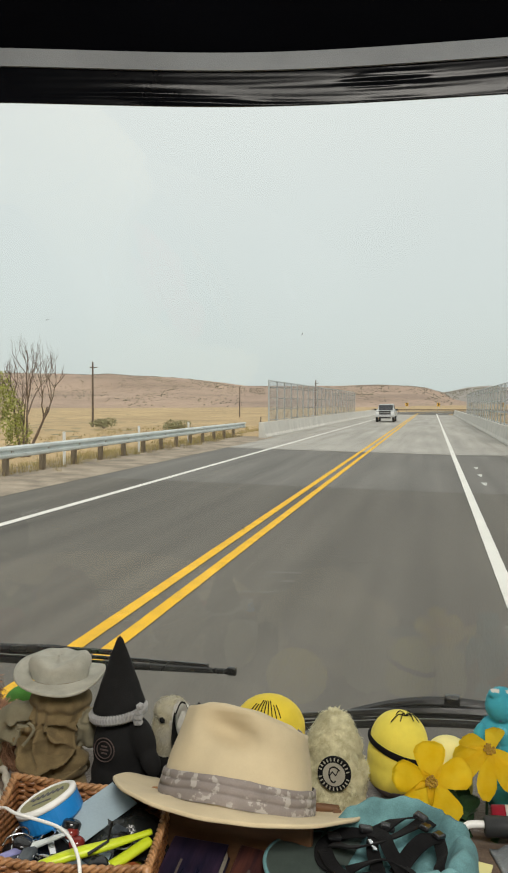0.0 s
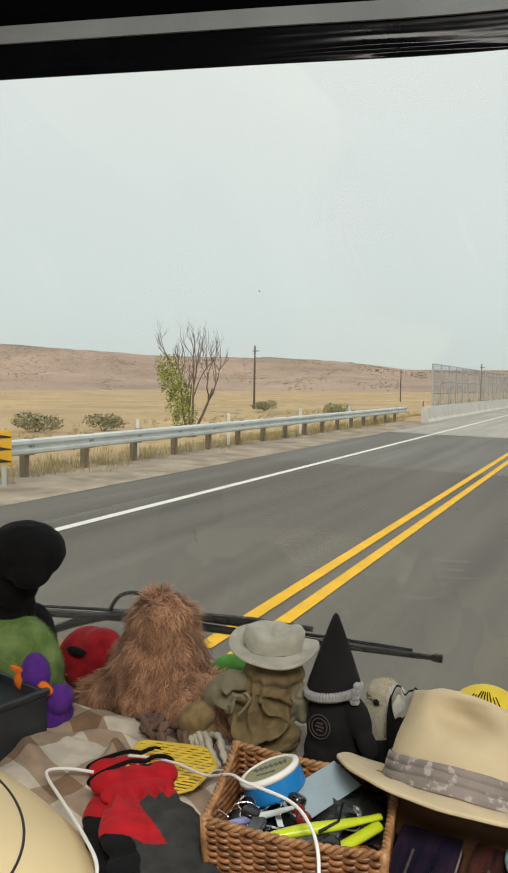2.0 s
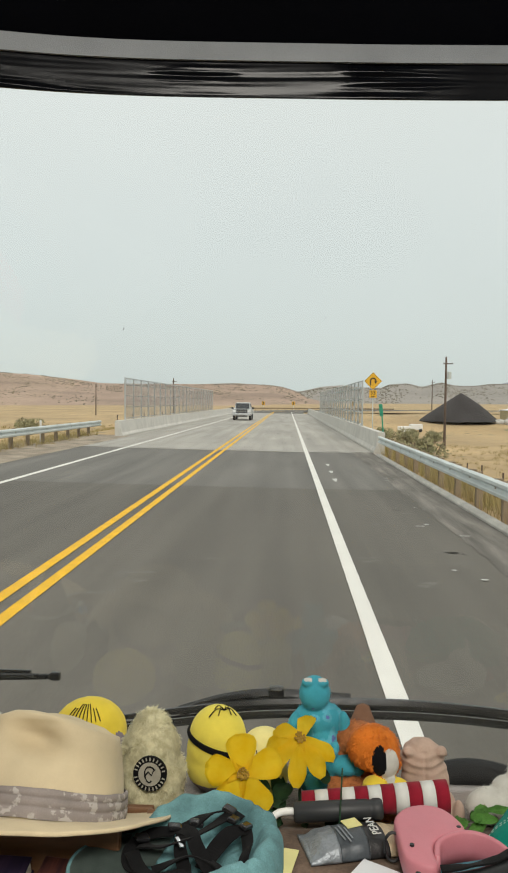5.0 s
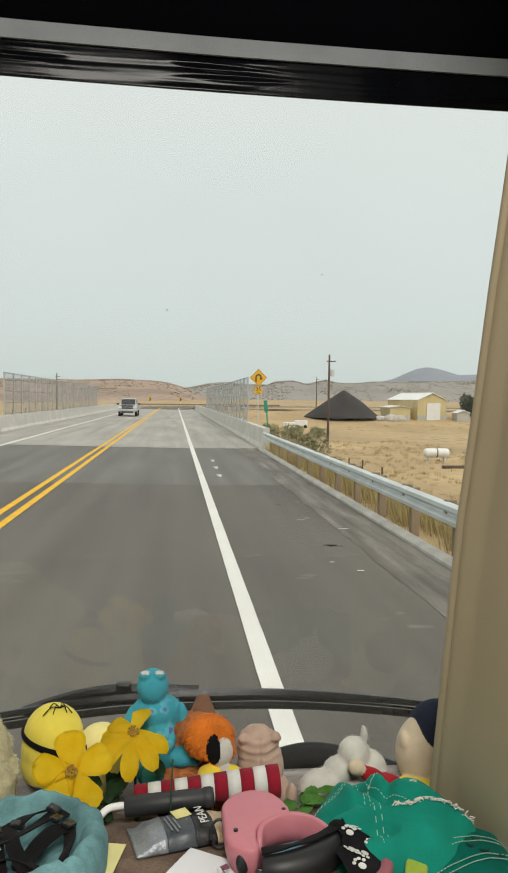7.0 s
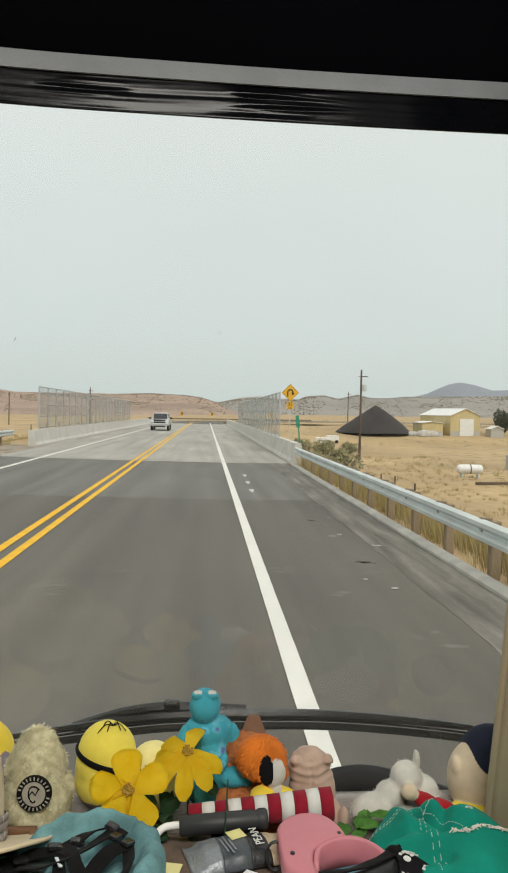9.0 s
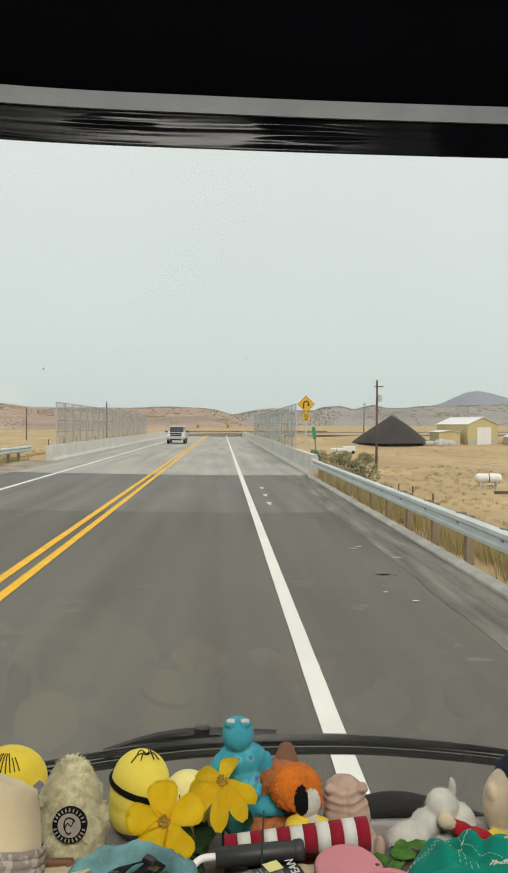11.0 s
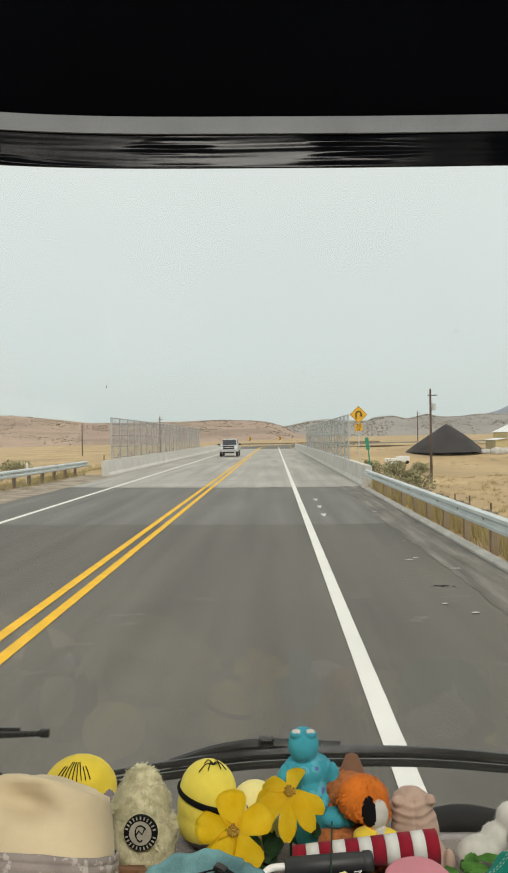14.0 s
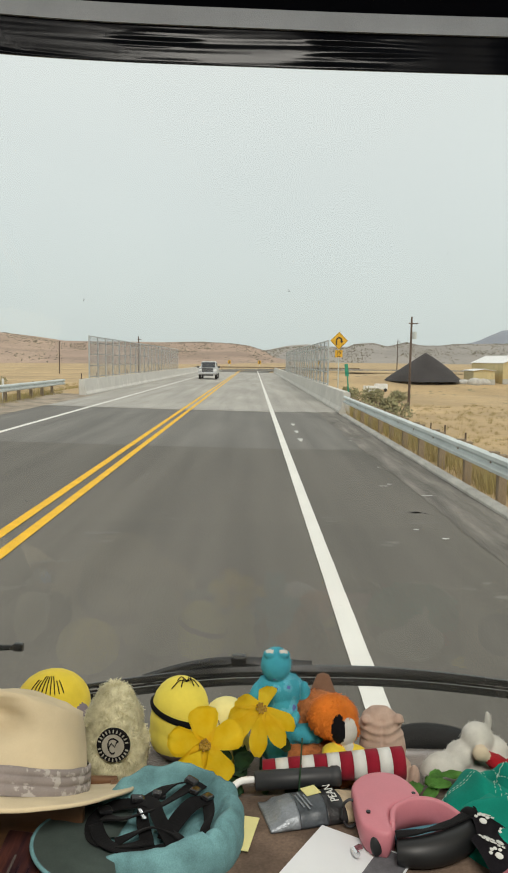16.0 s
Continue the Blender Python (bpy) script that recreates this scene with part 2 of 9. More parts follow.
M_FENCE = material("fence_steel", (0.46, 0.48, 0.48), 0.5, 0.4, 0.1, 0.5, 0.02, 0)
M_FENCEMESH = mesh_material("fence_mesh", (0.38, 0.39, 0.39), 0.24)
M_GREEN = material("green_plastic", (0.02, 0.27, 0.16), 0.5, 0, 0.15, 0.2, 0.02, 0)
M_SILVER = material("silver_car_paint", (0.56, 0.57, 0.56), 0.3, 0.5, 0.05, 0.5, 0.01, 0)
M_TYRE = material("tyre_rubber", (0.02, 0.02, 0.02), 0.85, 0, 0.2, 0.1, 0.01, 0.2)
M_CARGLASS = material("dark_car_glass", (0.03, 0.035, 0.04), 0.08, 0, 0.1, 0.5, 0.1, 0)
M_CHROME = material("chrome", (0.75, 0.75, 0.76), 0.18, 1.0, 0.05, 0.2, 0.02, 0)

# ---------------------------------------------------------------- builders


def thing(name, at, label, category, group="", kind=""):
    ob = new(name)
    ob.empty_display_size = 0.05
    ob.matrix_world = Matrix.Translation(at) if not isinstance(at, Matrix) else at
    return tagged(ob, label, category, group, kind)


def finish(bm, name, mats, smooth=False):
    me = bpy.data.meshes.new(name)
    bmesh.ops.recalc_face_normals(bm, faces=bm.faces)
    bm.to_mesh(me)
    bm.free()
    for m in mats if isinstance(mats, (list, tuple)) else [mats]:
        me.materials.append(m)
    if smooth:
        me.shade_smooth()
    return me


def part(name, bm, mat, parent, label="", smooth=False):
    """Links a bmesh, in the parent's own axes, as one mesh under it."""
    ob = new(name, finish(bm, name, mat, smooth))
    ob.parent = parent
    if label:
        tagged(ob, label)
    return ob


def solo(name, bm, mat, at, label, category, group="", kind="", smooth=False):
    ob = new(name, finish(bm, name, mat, smooth))
    ob.matrix_world = at if isinstance(at, Matrix) else Matrix.Translation(at)
    return tagged(ob, label, category, group, kind)


def box(size, at=(0, 0, 0), rot=(0, 0, 0), bevel=0.0, bm=None, mi=0, seg=2):
    bm = bm or bmesh.new()
    g = bmesh.ops.create_cube(bm, size=1.0, matrix=pose(*at, *rot) @ Matrix.Diagonal((*size, 1)))
    fs = {f for v in g["verts"] for f in v.link_faces}
    for f in fs:
        f.material_index = mi
    if bevel:
        es = {e for v in g["verts"] for e in v.link_edges}
        bmesh.ops.bevel(bm, geom=list(es), offset=bevel, segments=seg, affect="EDGES", profile=0.5)
    return bm


def rod(a, b, r1, r2=None, sides=12, bm=None, mi=0):
    """A straight tapered rod from a to b."""
    bm = bm or bmesh.new()
    a, b = Vector(a), Vector(b)
    d = b - a
    q = d.to_track_quat("Z", "Y").to_matrix().to_4x4()
    g = bmesh.ops.create_cone(bm, cap_ends=True, segments=sides, radius1=r1, radius2=r1 if r2 is None else r2, depth=d.length, matrix=Matrix.Translation((a + b) / 2) @ q)
    for f in {f for v in g["verts"] for f in v.link_faces}:
        f.material_index = mi
    return bm


def tube(points, r, sides=8, bm=None, mi=0, flat=1.0):
    """A round cord along points; r is a number or one for each point."""
    bm = bm or bmesh.new()
    pts = [Vector(p) for p in points]
    rings = []
    for k, p in enumerate(pts):
        d = (pts[min(k + 1, len(pts) - 1)] - pts[max(k - 1, 0)]).normalized()
        up = Vector((0, 0, 1)) if abs(d.z) < 0.9 else Vector((0, 1, 0))
        u = d.cross(up).normalized()
        v = u.cross(d).normalized()
        rr = r[k] if isinstance(r, (list, tuple)) else r
        rings.append([bm.verts.new(p + u * rr * math.cos(a) + v * rr * flat * math.sin(a)) for a in (2 * math.pi * i / sides for i in range(sides))])
    for ra, rb in zip(rings, rings[1:]):
        for i in range(sides):
            bm.faces.new((ra[i], ra[(i + 1) % sides], rb[(i + 1) % sides], rb[i])).material_index = mi
    bm.faces.new(rings[0][::-1]).material_index = mi
    bm.faces.new(rings[-1]).material_index = mi
    return bm


def spline(points, n):
    """n points on a smooth curve through the given ones."""
    p = [Vector(q) for q in points]
    out = []
    for k in range(n):
        s = k / (n - 1) * (len(p) - 1)
        i = min(int(s), len(p) - 2)
        t = s - i
        a, b, c, d = p[max(i - 1, 0)], p[i], p[i + 1], p[min(i + 2, len(p) - 1)]
        out.append(0.5 * ((2 * b) + (c - a) * t + (2 * a - 5 * b + 4 * c - d) * t * t + (3 * b - a - 3 * c + d) * t ** 3))
    return out


def revolve(profile, sides=32, bm=None, mi=0, m=None, ring=False):
    """Turns (radius, height) pairs round z."""
    bm = bm or bmesh.new()
    m = m or Matrix()
    rings = [[bm.verts.new(m @ Vector((r * math.cos(2 * math.pi * i / sides), r * math.sin(2 * math.pi * i / sides), z))) for i in range(sides)] for r, z in profile]
    for ra, rb in zip(rings, rings[1:]):
        for i in range(sides):
            bm.faces.new((ra[i], ra[(i + 1) % sides], rb[(i + 1) % sides], rb[i])).material_index = mi
    if ring:
        for i in range(sides):
            bm.faces.new((rings[-1][i], rings[-1][(i + 1) % sides], rings[0][(i + 1) % sides], rings[0][i])).material_index = mi
        return bm
    if profile[0][0] > 1e-6:
        bm.faces.new(rings[0][::-1]).material_index = mi
    if profile[-1][0] > 1e-6:
        bm.faces.new(rings[-1]).material_index = mi
    bmesh.ops.remove_doubles(bm, verts=[v for ring in (rings[0], rings[-1]) for v in ring if v.is_valid], dist=1e-6)
    return bm


def prism(outline, thick, bm=None, m=None, mi=0):
    """A flat outline in x, z given thickness along y."""
    bm = bm or bmesh.new()
    m = m or Matrix()
    a = [bm.verts.new(m @ Vector((x, -thick / 2, z))) for x, z in outline]
    b = [bm.verts.new(m @ Vector((x, thick / 2, z))) for x, z in outline]
    n = len(a)
    bm.faces.new(a).material_index = mi
    bm.faces.new(b[::-1]).material_index = mi
    for i in range(n):
        bm.faces.new((a[i], b[i], b[(i + 1) % n], a[(i + 1) % n])).material_index = mi
    return bm


# ---------------------------------------------------------------- the road
BRIDGE_A, BRIDGE_B, BEND = 32.0, 136.0, 150.0


def road_z(x):
    return float(np.interp(x, [-11.5, -8.9, -6.85, -2.8, 0.75, 3.6], [0.26, 0.17, 0.12, 0.05, 0.0, 0.0]))


def along(s, x, z):
    """A place on the road: s metres ahead, x across; past BEND the road turns right."""
    if s <= BEND:
        return Vector((x, s, z))
    radius = 45.0
    a = min((s - BEND) / radius, 1.5)
    rest = max(0, s - BEND - 1.5 * radius)
    cx = 3.6 + radius - (radius + 3.6 - x) * math.cos(a) + rest * math.sin(a)
    cy = BEND + (radius + 3.6 - x) * math.sin(a) + rest * math.cos(a)
    return Vector((cx, cy, z))


def strip(xs, s0, s1, lift=0.0, step=3.0, bm=None, mi=0, zf=None):
    """A sheet across xs, from s0 to s1 along the road."""
    bm = bm or bmesh.new()
    k = max(1, int(math.ceil((s1 - s0) / step)))
    rows = [[bm.verts.new(along(s0 + (s1 - s0) * i / k, x, (zf or road_z)(x) + lift)) for x in xs] for i in range(k + 1)]
    for ra, rb in zip(rows, rows[1:]):
        for i in range(len(xs) - 1):
            bm.faces.new((ra[i], ra[i + 1], rb[i + 1], rb[i])).material_index = mi
    return bm


LANES = [-8.9, -6.85, -4.8, -2.8, -1.0, 0.75, 2.9]
solo("road", strip(LANES, -60, 18.5), M_ASPHALT, (0, 0, 0), "grey-brown worn asphalt two-lane highway", "road", kind="structure")
solo("road_approach", strip(LANES, 18.5, BRIDGE_A), M_ASPHALT_PALE, (0, 0, 0), "paler worn asphalt before the bridge", "road", kind="structure")
solo("road_deck", strip([-8.95, -6.85, -2.8, 0.75, 3.6], BRIDGE_A, BRIDGE_B, 0.004), M_CONCRETE, (0, 0, 0), "pale concrete bridge deck with dark joints", "bridge deck", kind="structure")
solo("road_far", strip(LANES, BRIDGE_B, 330), M_ASPHALT, (0, 0, 0), "asphalt road bending right past the bridge", "road", kind="structure")
for name, x0, x1, mat_, label in (("road_line_white", 0.67, 0.83, M_WHITE_LINE, "thick white edge line on the road"), ("road_line_white", -6.94, -6.78, M_WHITE_LINE, "white edge line of the oncoming lane"), ("road_line_yellow", -2.76, -2.62, M_YELLOW_LINE, "yellow centre line, one of a pair"), ("road_line_yellow", -3.06, -2.92, M_YELLOW_LINE, "yellow centre line, one of a pair")):
    bm = bmesh.new()
    rnd = random.Random(name + str(x0))
    s, prev = -60.0, None
    while s < 300:
        w0, w1 = x0 + rnd.uniform(-0.002, 0.002), x1 + rnd.uniform(-0.002, 0.002)
        row = [bm.verts.new(along(s, x, road_z(x) + 0.008)) for x in (w0, w1)]
        if prev:
            bm.faces.new((prev[0], prev[1], row[1], row[0]))
        prev = row
        s += 0.25 if s < 40 else 2.0
    solo(name, bm, mat_, (0, 0, 0), label, "road marking", kind="structure")
bm = bmesh.new()
for s in (BRIDGE_A + 0.05, BRIDGE_A + 4.4, 62, 90, 118, 131, BRIDGE_B - 0.1):
    strip([-8.9, 3.55], s, s + 0.06, 0.012, bm=bm)
solo("road_joint", bm, M_BLACK, (0, 0, 0), "dark rubber joints across the deck", "joint", kind="structure")
bm = bmesh.new()
rnd = random.Random(4)
prev, s = None, -60.0
while s < BRIDGE_A:
    e = 2.9 + 0.12 * noise.noise((s * 0.7, 0, 0)) + rnd.uniform(-0.03, 0.03)
    row = [bm.verts.new((x, s, z)) for x, z in ((e - 0.25, 0.005), (e + 0.1, 0.012 + rnd.uniform(0, 0.02)), (3.2, rnd.uniform(0, 0.03)), (3.45, 0.02))]
    if prev:
        for i in range(3):
            bm.faces.new((prev[i], prev[i + 1], row[i + 1], row[i]))
    prev = row
    s += 0.4
solo("shoulder_east", bm, M_CRUMBLE, (0, 0, 0), "crumbled grey asphalt shoulder beside the kerb", "shoulder", kind="structure")
bm = bmesh.new()
prof = [(3.42, -0.3), (3.42, 0.06), (3.46, 0.10), (3.58, 0.10), (3.62, 0.06), (3.62, -0.3)]
rows = [[bm.verts.new((x, s, z)) for x, z in prof] for s in np.arange(-60, BRIDGE_A + 0.1, 3.0)]
for ra, rb in zip(rows, rows[1:]):
    for i in range(5):
        bm.faces.new((ra[i], ra[i + 1], rb[i + 1], rb[i]))
solo("kerb", bm, M_KERB, (0, 0, 0), "low pale concrete kerb beneath the guardrail", "kerb", kind="structure")
solo("shoulder_west", strip([-11.6, -10.4, -9.4, -8.7], -60, 42, 0.006, step=2), M_GRAVEL, (0, 0, 0), "pinkish gravel shoulder of the oncoming side", "shoulder", kind="structure")


M_SCUFF = material("pale_road_scuff", (0.140, 0.132, 0.118), 0.9, 0, 0.25, 0.1, 0.01, 0.0)
M_CHIP = material("white_litter_chip", (0.52, 0.52, 0.49), 0.8, 0, 0.15, 0.05, 0.005, 0.1)


def flat_marks(spots, seed, lift):
    """Thin ragged patches on the road: (across, ahead, half width, half depth)."""
    bm = bmesh.new()
    for k, (x0, s0, w_, d_) in enumerate(spots):
        ring_ = []
        for i in range(22):
            a = 2 * math.pi * i / 22
            q = 1 + 0.42 * noise.noise((2.6 * math.cos(a), 2.6 * math.sin(a), k * 3.1 + seed)) + 0.15 * noise.noise((7 * math.cos(a), 7 * math.sin(a), k + seed))
            ring_.append(bm.verts.new(along(s0 + d_ * q * math.sin(a), x0 + w_ * q * math.cos(a), road_z(x0) + lift)))
        bm.faces.new(ring_)
    return bm


rnd = random.Random(41)
spots = []
for k in range(15):
    cx, cs = rnd.uniform(1.0, 2.5) if k % 3 else rnd.uniform(-2.2, 0.4), rnd.uniform(6.5, 22)
    for j in range(rnd.choice((2, 3, 4))):
        spots.append((cx + rnd.uniform(-0.2, 0.2), cs + rnd.uniform(-0.3, 0.3), rnd.uniform(0.05, 0.16), rnd.uniform(0.03, 0.07)))
solo("road_scuffs", flat_marks(spots, 1, 0.002), M_SCUFF, (0, 0, 0), "pale worn scuffs and chips on the asphalt", "road wear", kind="stuff")
spots = [(x, y, rnd.uniform(0.03, 0.10), rnd.uniform(0.012, 0.03)) for x, y in ((2.35, 13.2), (2.62, 15.0), (2.5, 15.3), (2.2, 13.0), (2.72, 17.5), (2.05, 9.6), (2.6, 20.5), (2.3, 9.1), (2.68, 21.2), (2.75, 12.1))]
solo("road_litter", flat_marks(spots, 9, 0.016), M_CHIP, (0, 0, 0), "pale flakes of litter along the shoulder", "litter", kind="stuff")
bm = bmesh.new()
for s0 in (20.2, 22.6, 25.2):
    x0 = 1.17 + 0.012 * (s0 - 20)
    bm.faces.new([bm.verts.new((x, y, 0.010)) for x, y in ((x0 + 0.05, s0), (x0 + 0.10, s0 + 0.02), (x0 + 0.16, s0 + 0.8), (x0, s0 + 0.75))])
solo("road_sealant", bm, M_CHIP, (0, 0, 0), "short white paint dashes beside the edge line", "road marking", kind="structure")

# ---------------------------------------------------------------- the land
def land_z(x, y):
    if -11.6 <= x <= 4.3:
        z = road_z(x) - 0.06
        if x > 3.6:
            z = -0.1
    elif x < 0:
        z = float(np.interp(-x, [11.6, 13, 18, 60, 400, 4500], [0.2, -0.2, -0.9, -1.3, -2.5, 2.0]))
    else:
        z = float(np.interp(x, [4.3, 6, 12, 200, 4500], [-0.1, -0.9, -3.1, -3.4, 2.0]))
    if BRIDGE_B < y:
        t = min(1, (y - BRIDGE_B) / 25.0)
        z = z * (1 - t) + min(z, -0.15) * t if x < 4.3 else z * (1 - t) - 0.25 * t
    if not -11.6 <= x <= 4.3:
        d = min(1, (abs(x + 3.6) - 7.9) / 6)
        z += d * (0.22 * noise.noise((x * 0.09, y * 0.09, 0)) + 0.1 * noise.noise((x * 0.4, y * 0.4, 3)))
        z += 0.8 * d * noise.noise((x * 0.008, y * 0.008, 7)) * min(1, abs(y) / 150)
    return z


gx = sorted(set([round(v, 2) for v in np.r_[-11.6, -11.3, 3.7, 4.3, -13, -8.9, -3, np.linspace(-12.2, -40, 26), np.linspace(-44, -200, 30), np.linspace(5, 30, 24), np.linspace(33, 160, 34), np.linspace(180, 700, 14), -np.linspace(230, 700, 12), -np.geomspace(800, 4600, 10), np.geomspace(800, 4600, 10)]]))
gy = sorted(set([round(v, 2) for v in np.r_[-4000, -1500, -500, -200, -100, np.linspace(-60, 110, 80), np.linspace(114, 260, 40), np.linspace(275, 900, 24), np.geomspace(1000, 4700, 12)]]))
verts = [(x, y, land_z(x, y)) for y in gy for x in gx]
w = len(gx)
faces = [(j * w + i, j * w + i + 1, (j + 1) * w + i + 1, (j + 1) * w + i) for j in range(len(gy) - 1) for i in range(w - 1)]
me = bpy.data.meshes.new("ground")
me.from_pydata(verts, [], faces)
me.materials.append(M_FIELD)
me.shade_smooth()
tagged(new("ground", me), "dry tan grassland stretching to the hills", "ground", kind="structure")


def ridge_point(a, r, azimuths, heights, near, crest, rough, seed):
    top = math.tan(radians(float(np.interp(a, azimuths, heights)))) * crest + 2.1
    u = (r - near) / (crest - near) if r <= crest else 1.0
    rise = 0.35 * u + 0.65 * u * u * (3 - 2 * u) if u < 1 else 1.0
    x, y = r * math.sin(radians(a)), r * math.cos(radians(a))
    k = 600.0 / crest
    wob = noise.fractal((x * 0.006 * k + seed, y * 0.006 * k, seed), 1.0, 2.0, 4)
    return (x, y, -4 + (top + 4) * rise + wob * rough * min(1, 2.2 * u) * (0.25 if u >= 1 else 1))


def ridge(name, azimuths, heights, near, crest, far, rough, mat_, label, seed):
    """A range of hills: crest heights in degrees above eye level, by bearing in degrees right of ahead."""
    az = np.arange(azimuths[0], azimuths[-1] + 0.01, 0.3)
    radii = np.r_[np.linspace(near, crest, 16), np.linspace(crest, far, 6)[1:]]
    vs = [ridge_point(a, r, azimuths, heights, near, crest, rough, seed) for a in az for r in radii]
    fs = []
    n = len(radii)
    for i in range(len(az) - 1):
        for j in range(n - 1):
            fs.append((i * n + j, (i + 1) * n + j, (i + 1) * n + j + 1, i * n + j + 1))
    me = bpy.data.meshes.new(name)
    me.from_pydata(vs, [], fs)
    me.materials.append(mat_)
    me.shade_smooth()
    return tagged(new(name, me), label, "hill", kind="structure")


def scrub(name, count, a0, a1, size, mat_, label, shape, seed):
    """Dark bushes scattered in drifts over the face of a range, thickest towards its crest."""
    rng = random.Random(seed)
    azimuths, heights, near, crest, rough, s_ = shape
    vs, fs, made = [], [], 0
    while made < count:
        a, u = rng.uniform(a0, a1), rng.random() ** 0.6
        if noise.noise((a * 0.35, u * 3.5, seed)) + 0.45 * noise.noise((a * 1.6, u * 9, seed)) + 0.35 * u < rng.uniform(-0.1, 0.75):
            continue
        made += 1
        x, y, z = ridge_point(a, near + (crest - near) * u * 0.995, azimuths, heights, near, crest, rough, s_)
        w, h, b = size * rng.uniform(0.5, 1.25), size * rng.uniform(0.45, 0.9), len(vs)
        vs += [(x - w, y, z), (x + w, y, z), (x, y - w, z), (x, y + w, z), (x + w * rng.uniform(-0.4, 0.4), y, z + h), (x, y, z - h)]
        for p, q in ((0, 2), (2, 1), (1, 3), (3, 0)):
            fs += [(b + p, b + q, b + 4), (b + q, b + p, b + 5)]
    me = bpy.data.meshes.new(name)
    me.from_pydata(vs, [], fs)
    me.materials.append(mat_)
    return tagged(new(name, me), label, "scrub", kind="stuff")


MESA = ([-120, -60, -42, -35, -31, -25.5, -24, -18.5, -15.7, -13.8, -9.8, -7, -3.8, -1.8, -0.4, 0.8, 1.3, 4], [1.6, 2.4, 2.6, 2.17, 1.9, 1.77, 1.86, 1.8, 1.55, 1.32, 1.3, 1.28, 1.37, 1.26, 1.1, 0.72, 0.37, -0.4])
ridge("backdrop_mesa", *MESA, 520, 1150, 1500, 7.0, M_HILL, "pinkish tan desert mesa dotted with dark shrubs", 3)
scrub("hill_scrub", 5200, -48, 1.5, 0.95, M_SCRUB, "dark scrub dotted over the mesa's face", (*MESA, 520, 1150, 7.0, 3), 4)
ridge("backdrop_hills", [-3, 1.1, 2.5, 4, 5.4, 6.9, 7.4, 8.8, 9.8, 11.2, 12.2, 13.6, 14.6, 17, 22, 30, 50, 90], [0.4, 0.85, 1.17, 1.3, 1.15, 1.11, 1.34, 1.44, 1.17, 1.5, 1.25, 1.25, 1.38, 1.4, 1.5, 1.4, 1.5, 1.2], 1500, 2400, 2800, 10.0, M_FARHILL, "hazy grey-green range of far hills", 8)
HILLS = ([-3, 1.1, 2.5, 4, 5.4, 6.9, 7.4, 8.8, 9.8, 11.2, 12.2, 13.6, 14.6, 17, 22, 30], [0.4, 0.85, 1.17, 1.3, 1.15, 1.11, 1.34, 1.44, 1.17, 1.5, 1.25, 1.25, 1.38, 1.4, 1.5, 1.4])
scrub("hill_scrub", 2600, 0.5, 28, 2.4, M_SCRUB, "dark scrub dotted over the far range", (*HILLS, 1500, 2400, 10.0, 8), 6)
ridge("backdrop_peak", [13.6, 15, 16.2, 16.9, 17.8, 18.6, 19.6, 20.8, 21.9, 22.9, 25, 29, 34], [0.4, 1.3, 1.57, 1.91, 2.3, 2.44, 2.24, 1.88, 1.92, 2.08, 2.0, 1.5, 0.8], 3200, 3900, 4200, 16.0, M_PEAK, "far mountain peak coloured blue-grey for distance haze", 12)


def tufts(name, spots, mat_, label, blades, height, spread, wide, seed):
    """Clumps of grass blades or leaves round the given places."""
    r = np.random.RandomState(seed)
    vs, fs = [], []
    for cx, cy, k in spots:
        cz = land_z(cx, cy) - 0.02
        for _ in range(blades):
            a, d = r.uniform(0, 6.283), spread * k * r.uniform(0, 1) ** 0.6
            h, lean = height * k * r.uniform(0.5, 1.1), r.uniform(0.1, 0.5)
            x, y = cx + d * math.cos(a), cy + d * math.sin(a)
            b = a + r.uniform(-1, 1)
            ww = wide * r.uniform(0.6, 1.3)
            px, py = -math.sin(b) * ww, math.cos(b) * ww
            i = len(vs)
            vs += [(x - px, y - py, cz), (x + px, y + py, cz), (x + math.cos(b) * lean * h, y + math.sin(b) * lean * h, cz + h)]
            fs.append((i, i + 1, i + 2))
    me = bpy.data.meshes.new(name)
    me.from_pydata(vs, [], fs)
    me.materials.append(mat_)
    return tagged(new(name, me), label, "grass", kind="stuff")


rnd = random.Random(11)
spots = [(rnd.uniform(4.4, 30) if k % 3 else rnd.uniform(4.4, 9), rnd.uniform(3, 95), rnd.uniform(0.5, 1.3)) for k in range(1900)]
tufts("dry_grass", spots, M_GRASS, "dry straw-coloured roadside grass", 22, 0.34, 0.3, 0.010, 5)
spots = [(rnd.uniform(4.05, 4.9) if k % 2 else rnd.uniform(4.7, 7.5), rnd.uniform(5, 60) if k % 3 else rnd.uniform(5, 32), rnd.uniform(0.8, 1.6)) for k in range(1500)]
tufts("dry_grass", spots, M_GRASS, "tall golden grass behind the guardrail", 26, 0.42, 0.24, 0.008, 9)
spots = [(rnd.uniform(-34, -12.0) if k % 3 else rnd.uniform(-16, -11.8), rnd.uniform(6, 90), rnd.uniform(0.4, 1.1)) for k in range(1300)]
